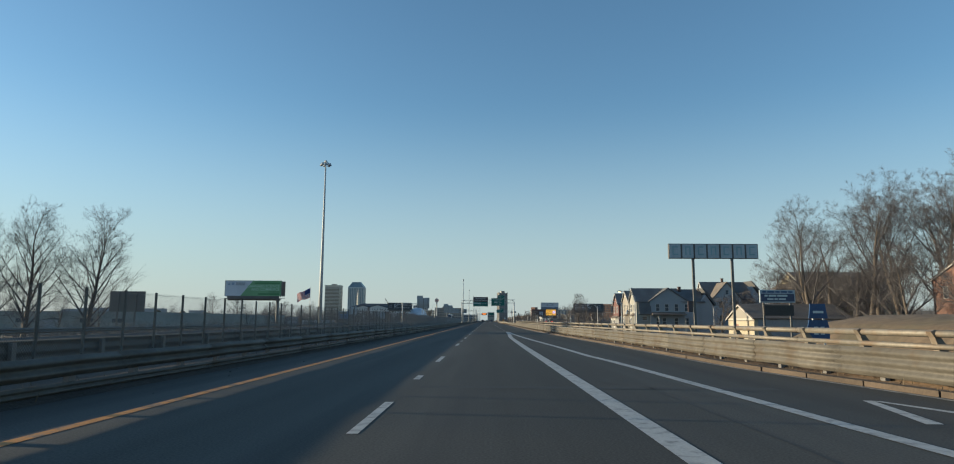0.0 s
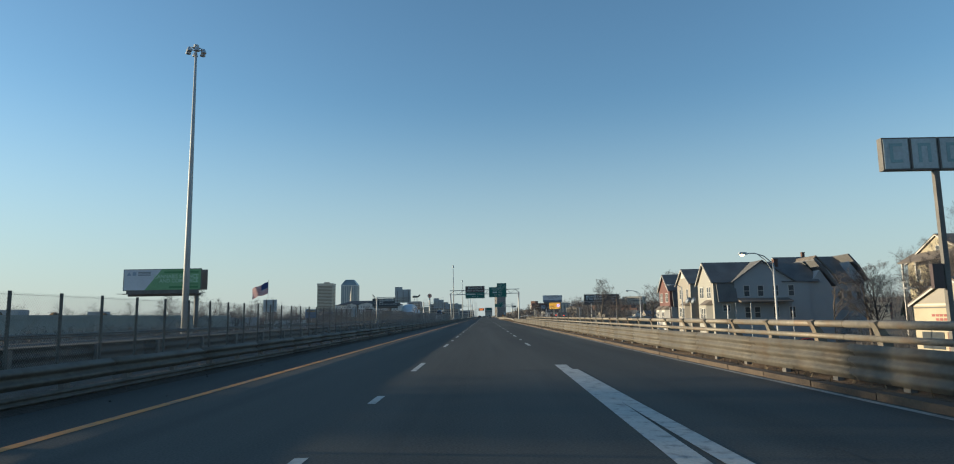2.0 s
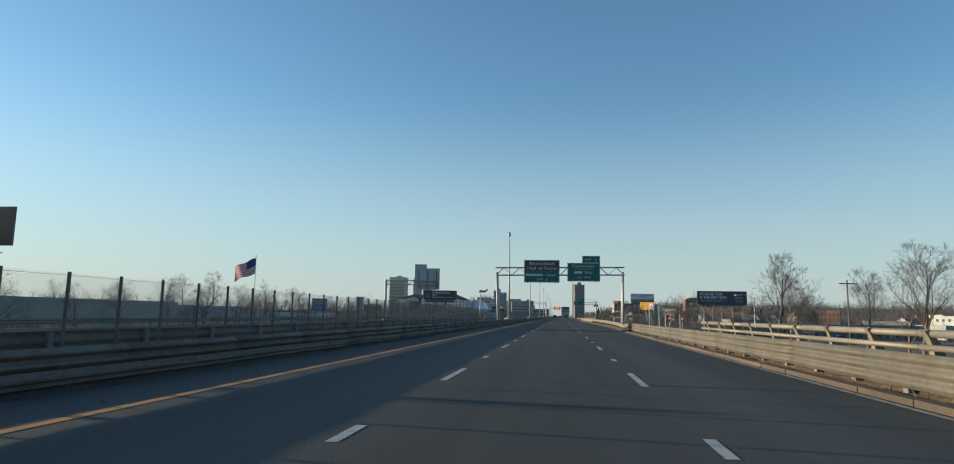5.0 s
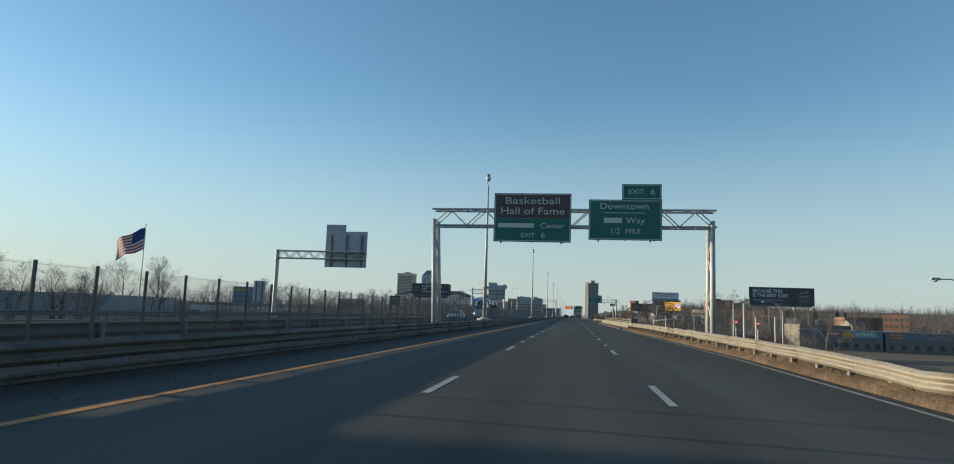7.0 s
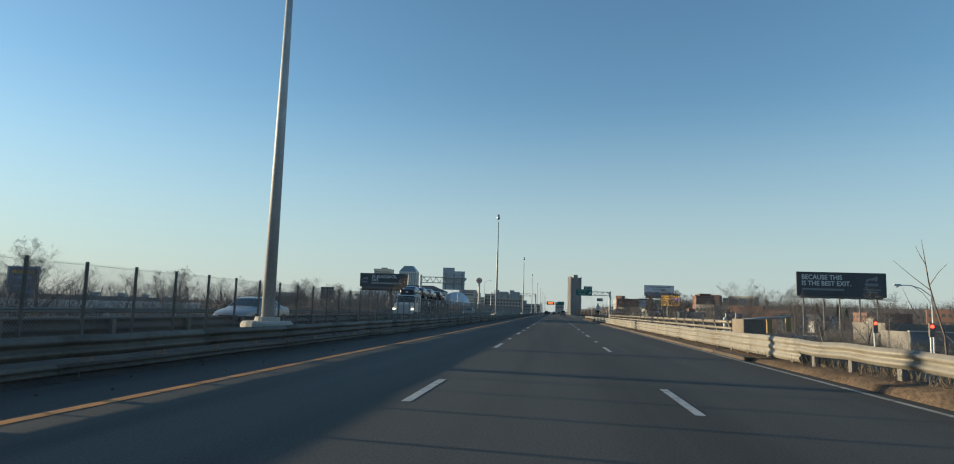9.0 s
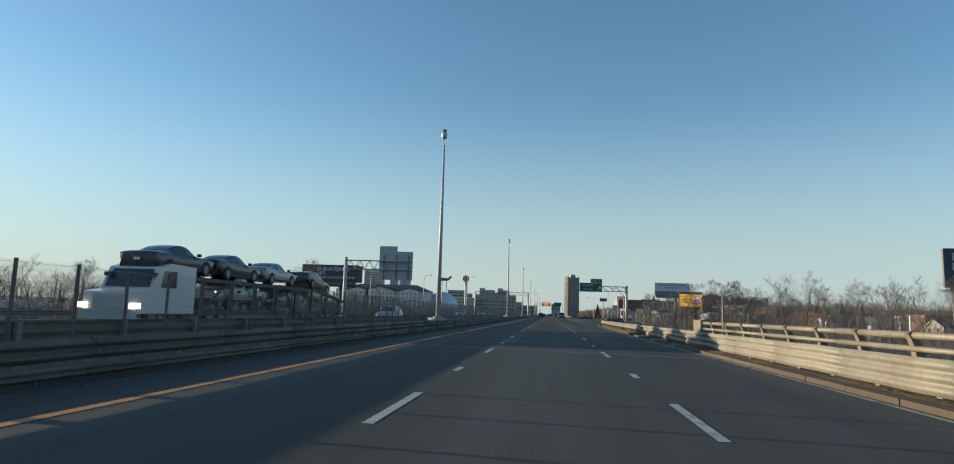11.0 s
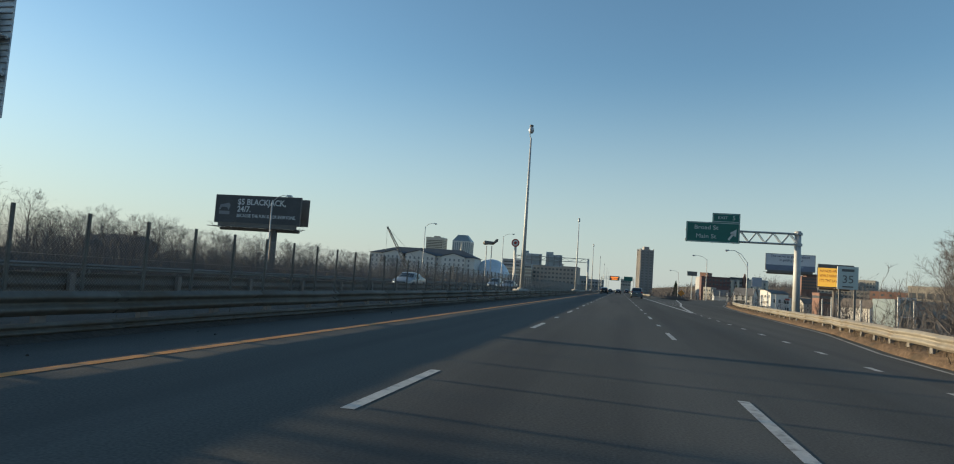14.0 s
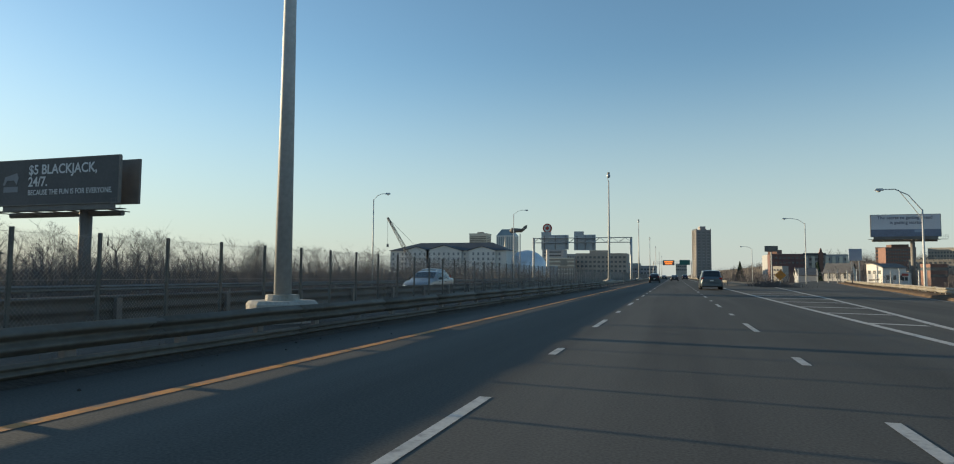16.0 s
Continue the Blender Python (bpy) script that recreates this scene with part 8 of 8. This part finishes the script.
for n, (x, y, w, h, m) in enumerate(((120, 620, 16, 5.5, BRICK), (146, 560, 20, 5.0, BRICK), (180, 640, 20, 5.5, WALL_GREY), (91.7, 700, 7, 6.0, BRICK), (140, 760, 24, 10, BRICK), (210, 520, 20, 5, CREAM), (240, 600, 20, 7, BRICK),
                                     (165, 430, 20, 3.5, GREY_SIDING), (120, 400, 16, 0.8, WALL_GREY), (150, 360, 22, 2.0, BRICK), (190, 390, 20, 4.5, CREAM),
                                     (110, 340, 14, -0.2, WALL_GREY), (130, 310, 18, 0.5, TAN), (230, 450, 18, 5, BRICK), (270, 520, 20, 6, TAN))):
    flat_building("small town building in the lower streets", x, x + w, y, y + w * 0.7, h, m, windows=((h - 1.4, 1.2, 1.3, 6, "y"), (h - 4.0, 1.2, 1.3, 6, "y"), (h - 1.4, 1.2, 1.2, 5, "x")), name="town_building", turn=(-28, 0, -16, 22)[n % 4])

TOWER_WALL = material("weathered_brown_tower_concrete", (0.27, 0.255, 0.245), 0.85, vary=0.14, coarse=0.08, fine=2, bump=0.1)
PANEL = material("bronze_spandrel_panels", (0.19, 0.182, 0.175), 0.6, vary=0.12, coarse=0.1, fine=2, bump=0)
cottage_walls = (TRIM_WHITE, CREAM, GREY_SIDING, STUCCO_WHITE, TAN)
rnd3 = random.Random(44)
for n in range(26):
    x, y = rnd3.uniform(62, 190), rnd3.uniform(500, 860)
    z = ground_height(x, y)
    w_, d_ = rnd3.uniform(7, 10), rnd3.uniform(7, 9)
    co = gable_house("small gabled town house on the hillside", x, x + w_, y, y + d_, z - 0.5, z + 5.0, z + 7.6, y + d_ / 2, cottage_walls[n % 5], SHINGLE if n % 2 else SHINGLE_BROWN)
    for k in (0.28, 0.72):
        for hz in (1.4, 3.9):
            window(co, x + w_ * k, y, z + hz, 0.9, 1.4, "y")
            window(co, x, y + d_ * k, z + hz, 0.9, 1.4, "x")
    turned(co, x + w_ / 2, y + d_ / 2, rnd3.uniform(-50, 30))

tower = thing("apartment_tower", "tall brown concrete apartment tower with vertical piers", "tower block", pose(26.3, 1089, 0, 0, 0, 13))
part("wall", Shape().box(-7, 7, -7, 7, -4, 46.6), TOWER_WALL, tower)
for x in (-6.6, -2.2, 2.2, 6.6):
    part("pier", Shape().box(x - 0.45, x + 0.45, -7.6, -7, -4, 47.6), TOWER_WALL, tower)
for y in (-6.5, -2.2, 2.2, 6.5):
    part("pier", Shape().box(-7.6, -7, y - 0.45, y + 0.45, -4, 47.6), TOWER_WALL, tower)
part("roof_house", Shape().box(-2.5, 3.0, -3.5, 4, 46.6, 50.2), TOWER_WALL, tower)
strip_, strip_x = Shape().box(-1.2, 1.2, -0.05, 0.1, 0, 1.3).mesh("window"), Shape().box(-0.05, 0.1, -1.4, 1.4, 0, 1.3).mesh("window")
for z in np.arange(0, 45, 2.9):
    for x in (-4.4, 0.0, 4.4):
        part("window", strip_, PANEL, tower, place=pose(x, -7.02, z))
    for y in (-4.35, 0.0, 4.35):
        part("window", strip_x, PANEL, tower, place=pose(-7.02, y, z))

ta = thing("office_tower", "tan office tower with dark ribbon windows", "tower block")
part("wall", Shape().box(-489, -444, 1950, 1990, -5, 100), STONE_PALE, ta)
for z in np.arange(6, 97, 4.2):
    part("window_strip", Shape().box(-487.5, -445.5, 1949.5, 1950, float(z), float(z) + 2.0), RIBBON_GLASS, ta)
    part("window_strip", Shape().box(-444, -443.5, 1952, 1988, float(z), float(z) + 2.0), RIBBON_GLASS, ta)
part("crown", Shape().box(-489.6, -443.4, 1949.4, 1990.6, 100, 104), STONE_PALE, ta)
part("plant_house", Shape().box(-472, -458, 1962, 1976, 104, 108), WALL_BROWN, ta)
tb = thing("glass_tower", "pale office tower with a dark blue glass mansard roof", "tower block")
part("wall", Shape().box(-419, -372, 1950, 1988, -5, 98), STUCCO_WHITE, tb)
for x in np.arange(-417, -374, 5.1):
    part("window_strip", Shape().box(float(x), float(x) + 2.9, 1949.4, 1950, 2, 95), GLASS_TOWER, tb)
for y in np.arange(1952, 1986, 5.1):
    part("window_strip", Shape().box(-372, -371.4, float(y), float(y) + 2.9, 2, 95), GLASS_TOWER, tb)
k = Shape()
k.add([(-419, 1950, 98), (-372, 1950, 98), (-372, 1988, 98), (-419, 1988, 98), (-408, 1960, 114), (-384, 1960, 114), (-384, 1978, 114), (-408, 1978, 114)],
      [(0, 1, 5, 4), (1, 2, 6, 5), (2, 3, 7, 6), (3, 0, 4, 7), (4, 5, 6, 7)])
part("mansard_roof", k, GLASS_TOWER, tb)
sp = thing("church_spire", "slim white church spire before the towers", "spire")
part("spire", Shape().tube([(-357.7, 1800, 0), (-357.7, 1800, 60), (-357.7, 1800, 86)], [4.5, 3.2, 0.3], 8), STONE_PALE, sp)

hotel = thing("hotel", "long white hotel with a dark hipped roof and gables", "hotel")
part("wall", Shape().box(-166, -93, 777, 797, -4, 15.5), STUCCO_WHITE, hotel)
r_ = Shape()
r_.add([(-167, 776, 15.5), (-92, 776, 15.5), (-92, 798, 15.5), (-167, 798, 15.5), (-150, 787, 20.6), (-104, 787, 20.6)],
       [(0, 1, 5, 4), (1, 2, 5), (2, 3, 4, 5), (3, 0, 4), (0, 3, 2, 1)])
part("roof", r_, ROOF_SLATE, hotel)
for x in (-148, -130.5, -107):
    w_ = 8 if x != -130.5 else 11
    part("gable", Shape().slab([(x - w_, -4), (x + w_, -4), (x + w_, 15.4), (x, 17.6 if x != -130.5 else 18.4), (x - w_, 15.4)], 774.6, 779), STUCCO_WHITE, hotel)
    part("gable_roof", Shape().slab([(x - w_ - 0.6, 15.2), (x, 17.7 if x != -130.5 else 18.5), (x, 18.0 if x != -130.5 else 18.8), (x - w_ - 0.7, 15.45)], 774.0, 786).slab(
        [(x, 17.7 if x != -130.5 else 18.5), (x + w_ + 0.6, 15.2), (x + w_ + 0.7, 15.45), (x, 18.0 if x != -130.5 else 18.8)], 774.0, 786), ROOF_SLATE, hotel)
hw = Shape().box(-0.55, 0.55, -0.1, 0.02, -0.8, 0.8).mesh("window")
for z in (13.4, 10.4, 7.4, 4.4, 1.4):
    for x in np.arange(-164, -94, 3.05):
        front = 774.58 if any(abs(x - c) < w_ - 0.8 for c, w_ in ((-148, 8), (-130.5, 11), (-107, 8))) else 776.98
        part("window", hw, HOTEL_GLASS, hotel, place=pose(float(x), front, z))

dome = thing("silver_dome", "large silver ball-shaped dome beside the hotel", "dome")
s = Shape()
for i in range(13):
    a = math.pi * (i / 12) * 0.62
    for j in range(28):
        b_ = 2 * math.pi * j / 28
        s.v.append((-86 + 13 * math.sin(a) * math.cos(b_), 800 + 13 * math.sin(a) * math.sin(b_), 3.4 + 13 * math.cos(a)))
for i in range(12):
    for j in range(28):
        s.f.append((i * 28 + j, (i + 1) * 28 + j, (i + 1) * 28 + (j + 1) % 28, i * 28 + (j + 1) % 28))
part("shell", s, SILVER, dome, smooth=True)
part("hall", Shape().box(-110, -72, 805, 830, -4, 7), WALL_GREY, dome)

crane = thing("crane", "red lattice boom crane standing before the hotel", "crane")
P0, P1 = Vector((-85.6, 627, 0.5)), Vector((-98.6, 627, 21.6))
side = Vector((0.62, 0, 0.38))
for o in (-1.0, 1.0):
    for dy in (-0.8, 0.8):
        part("chord", Shape().tube([P0 + side * o + Vector((0, dy, 0)), P1 + side * o * 0.3 + Vector((0, dy * 0.4, 0))], 0.11, 5), RAIL_DARK, crane)
for k in range(16):
    f, g_ = k / 16, (k + 1) / 16
    o = 1 if k % 2 else -1
    part("lacing", Shape().tube([P0.lerp(P1, f) + side * o * (1 - 0.7 * f), P0.lerp(P1, g_) - side * o * (1 - 0.7 * g_)], 0.06, 4), RAIL_DARK, crane)
part("cable", Shape().tube([P1, (-82.5, 627, 6.5)], 0.05, 4).tube([P1, (-98.4, 627, 12)], 0.05, 4), RAIL_DARK, crane)
part("hook", Shape().box(-98.7, -98.1, 626.7, 627.3, 11, 12), RAIL_DARK, crane)
part("cab_body", Shape().slab([(-87, -3), (-80, -3), (-80, 0.8), (-81.5, 1.6), (-85, 1.6), (-85.6, 0.4), (-87, 0.2)], 625, 629), RAIL_DARK, crane)

rb = thing("sign_pylon", "tall pylon with a round red and white sign", "shop sign")
part("pylon", Shape().tube([(-54, 700, -3), (-54, 700, 20.5)], 0.7, 12), TRIM_WHITE, rb)
for r0, m, y in ((2.1, TAIL, 699.0), (1.5, SIGN_WHITE, 698.9), (0.8, TAIL, 698.8)):
    part("disc", Shape().tube([(-54, y, 22.2), (-54, y + 0.6, 22.2)], r0, 20), m, rb)
ps = thing("sign_pylon", "aircraft-shaped dark sign on two posts", "shop sign")
part("post", Shape().tube([(-69.5, 700, -3), (-69.5, 700, 20)], 0.25, 8), GALV, ps)
part("post", Shape().tube([(-66.7, 700, -3), (-66.7, 700, 20)], 0.25, 8), GALV, ps)
part("fuselage", Shape().tube([(-71.6, 700, 21.2), (-70.5, 700, 21.6), (-66, 700, 21.4), (-63.6, 700, 22.6)], [0.3, 1.1, 0.9, 0.2], 10), RAIL_DARK, ps)
part("wing", Shape().slab([(-71, 20.4), (-66.5, 21.0), (-65, 21.8), (-69, 21.4)], 697.5, 702.5), RAIL_DARK, ps)
part("tail_fin", Shape().slab([(-66, 22.0), (-63.6, 22.4), (-63.4, 23.8), (-64.4, 23.6)], 699.8, 700.2), RAIL_DARK, ps)

gar = flat_building("parking garage with pale horizontal decks", -103, -72, 900, 930, 13.6, WALL_BROWN, windows=(), name="parking_garage")
for z in (2, 5.0, 8.0, 11.0, 13.4):
    part("deck_edge", Shape().box(-103.5, -71.5, 899.4, 899.9, z, z + 1.1), STONE_PALE, gar)
part("bright_panel", Shape().box(-82, -77, 899.2, 899.4, 8.5, 13.0), TAN, gar)
flat_building("grey striped office block behind the garage", -103, -86, 935, 955, 22.0, WALL_GREY, windows=tuple((z, 1.2, 14.0, 1, "y") for z in (20, 17.2, 14.4, 11.6)))
flat_building("broad dark brick building with stepped roof", -72, -34, 910, 940, 17.6, WALL_BROWN, windows=tuple((z, 1.6, 1.8, 12, "y") for z in (15, 11.6, 8.2, 4.8)))
flat_building("roof storey of the dark brick building", -62, -48, 914, 930, 20.0, WALL_BROWN, z0=17.2)
flat_building("low grey block beside the far road", -34, -14, 960, 985, 9.0, WALL_GREY, windows=((6.5, 1.4, 1.6, 8, "y"), (3.4, 1.4, 1.6, 8, "y")))
flat_building("pale civic building far along the road", 2, 15, 1250, 1270, 16.0, CREAM, windows=((13, 1.8, 1.4, 6, "y"), (9, 1.8, 1.4, 6, "y")))
flat_building("distant grey office slab", -130, -106, 1150, 1170, 25.0, WALL_GREY, windows=tuple((z, 1.8, 2.0, 9, "y") for z in (22, 18.4, 14.8)))
flat_building("distant blue-grey hospital block", -150, -60, 1650, 1690, 24.0, GLASS_TOWER, windows=())
flat_building("distant grey block by the river", -250, -190, 1500, 1530, 16.0, WALL_GREY, windows=())
vm = thing("message_sign", "overhead message sign with glowing orange letters", "road sign")
truss(vm, -11.5, 9.5, 800.3, 8.2, 9.4, 0.9, 12)
part("leg", Shape().tube([(-11.4, 800.3, -0.3), (-11.4, 800.3, 9.5)], 0.25, 10), GALV, vm)
part("leg", Shape().tube([(9.4, 800.3, -0.3), (9.4, 800.3, 9.5)], 0.25, 10), GALV, vm)
part("cabinet", Shape().box(-6.2, 0.2, 799.4, 799.8, 7.4, 10.2), RAIL_DARK, vm)
part("lettering", Shape().box(-5.4, -0.6, 799.36, 799.4, 9.0, 9.7).box(-4.9, -1.1, 799.36, 799.4, 7.9, 8.6), LED_RED, vm)
part("green_panel", Shape().box(3.0, 8.6, 799.5, 799.6, 7.6, 10.4), GREEN, vm)

# ---------------------------------------------------------------- distant winter woods on the rises
woods = Shape()
rnd = random.Random(21)


def thicket(n, xr, yr, h0, h1, keep=None):
    """Many small bare crowns of fine spreading twigs, too far off to tell apart."""
    for _ in range(n):
        x, y = rnd.uniform(*xr), rnd.uniform(*yr)
        if keep and not keep(x, y):
            continue
        z = ground_height(x, y)
        stand = noise.noise((x * 0.013, y * 0.013, 1)) + 0.6 * noise.noise((x * 0.05, y * 0.05, 6))
        if stand < -0.55:
            continue
        h = rnd.uniform(h0, h1) * (0.72 + 0.55 * stand) * rnd.choice((0.7, 0.9, 1.0, 1.15, 1.4))
        for _k in range(21):
            a = rnd.uniform(0, 6.28)
            if _k < 3:
                w, r0, f, r, top = h * 0.012, 0.0, -0.03, h * 0.12 * _k, 0.8
            else:
                u = rnd.uniform(-1, 1)
                r = 0.42 * h * math.sqrt((1 - u * u) * rnd.random())
                top = 0.60 + 0.38 * u
                w, r0, f = h * rnd.uniform(0.006, 0.013), r * 0.7, top - rnd.uniform(0.08, 0.2)
            dx, dy = -math.sin(a) * w, math.cos(a) * w
            q = len(woods.v)
            woods.v.extend([(x + r0 * math.cos(a) - dx, y + r0 * math.sin(a) - dy, z + f * h), (x + r0 * math.cos(a) + dx, y + r0 * math.sin(a) + dy, z + f * h + w), (x + r * math.cos(a + 0.3), y + r * math.sin(a + 0.3), z + top * h)])
            woods.f.append((q, q + 1, q + 2))


thicket(5200, (420, 900), (260, 1500), 6, 13)
thicket(3000, (110, 420), (800, 1500), 6, 12)
thicket(2200, (60, 400), (900, 2000), 6, 12)
thicket(2600, (-900, -160), (700, 2400), 6, 11)
thicket(260, (-60, -34), (640, 900), 4, 7)
tiny = Shape()
rnd2 = random.Random(15)
branch((tiny, tiny), rnd2, Vector((0, 0, -0.3)), Vector((0, 0, 1)), 6.0, 0.17, 0, [(1, 1, 3), (7, 0.62, 3), (4, 0.60, 0), (3, 0.72, 0)])
finish((tiny,), 10.0)
tv, tf = np.array(tiny.v), tiny.f


def grove(n, xr, yr, h0, h1):
    """Whole bare trees, each turned and sized anew, for the nearer woods."""
    for _ in range(n):
        x, y = rnd.uniform(*xr), rnd.uniform(*yr)
        h, a, w = rnd.uniform(h0, h1) / 10.0, rnd.uniform(0, 6.28), rnd.uniform(0.9, 1.5)
        c, d = math.cos(a) * h * w, math.sin(a) * h * w
        q = len(woods.v)
        P = np.stack([x + tv[:, 0] * c - tv[:, 1] * d, y + tv[:, 0] * d + tv[:, 1] * c, ground_height(x, y) + tv[:, 2] * h], 1)
        woods.v.extend(map(tuple, P.tolist()))
        woods.f.extend(tuple(k + q for k in f) for f in tf)


grove(90, (-150, -104), (264, 420), 6, 10)
grove(170, (-170, -84), (430, 580), 7, 12)
thicket(1500, (-140, -66), (425, 600), 4, 7)
thicket(700, (-160, -106), (300, 425), 4, 8)
grove(60, (-140, -60), (268, 345), 5, 8)
grove(230, (-420, -150), (100, 600), 7, 12)
grove(330, (110, 420), (260, 800), 6, 10)
grove(120, (90, 330), (-40, 260), 8, 14)
grove(110, (-160, -62), (560, 740), 5, 9)
grove(70, (14, 60), (640, 1060), 5, 9)
grove(150, (58, 220), (470, 900), 4, 8)
grove(40, (66, 130), (380, 470), 4, 7)
grove(70, (66, 132), (298, 430), 4, 7)
grove(60, (36, 66), (430, 540), 4, 7)
grove(45, (27, 46), (525, 640), 2.5, 5)
grove(60, (56, 110), (540, 720), 4, 8)
grove(70, (17, 40), (650, 790), 6, 9.5)
thicket(1400, (130, 300), (620, 820), 8, 13)
thicket(2500, (60, 230), (720, 1000), 5, 10)
tagged(part("distant_woods", woods, WOODS), "brown leafless woods on the distant rises", "woods", "", "stuff")

conifer = thing("conifer", "dark pointed evergreen tree", "tree", pose(44, 900, ground_height(44, 900)))
part("trunk", Shape().tube([(0, 0, -0.5), (0, 0, 15)], [0.3, 0.05], 6), BARK, conifer)
s = Shape()
rnd = random.Random(3)
for k in range(420):
    f = rnd.random() ** 0.8
    a = rnd.uniform(0, 6.28)
    R = 3.4 * (1 - f) + 0.3
    z = 1.5 + 14.5 * f
    c, d = math.cos(a), math.sin(a)
    s.add([(0.2 * c, 0.2 * d, z), (R * c - 0.5 * d, R * d + 0.5 * c, z - 0.9), (R * 1.1 * c, R * 1.1 * d, z - 0.5), (R * c + 0.5 * d, R * d - 0.5 * c, z - 0.9)], [(0, 1, 2, 3)])
part("crown", s, EVERGREEN, conifer)
for x, y, f in ((160, 700, 1.0), (168, 705, 0.9), (200, 760, 1.1), (66, 760, 0.8), (330, 640, 0.9), (338, 652, 1.05), (352, 640, 0.8), (300, 520, 0.75), (372, 600, 0.9), (262, 560, 0.7), (410, 560, 1.1), (420, 470, 0.9), (446, 500, 1.0), (240, 820, 1.0), (250, 828, 0.8)):
    copy_thing(conifer, pose(x, y, ground_height(x, y)) @ Matrix.Diagonal((f, f, f, 1)))
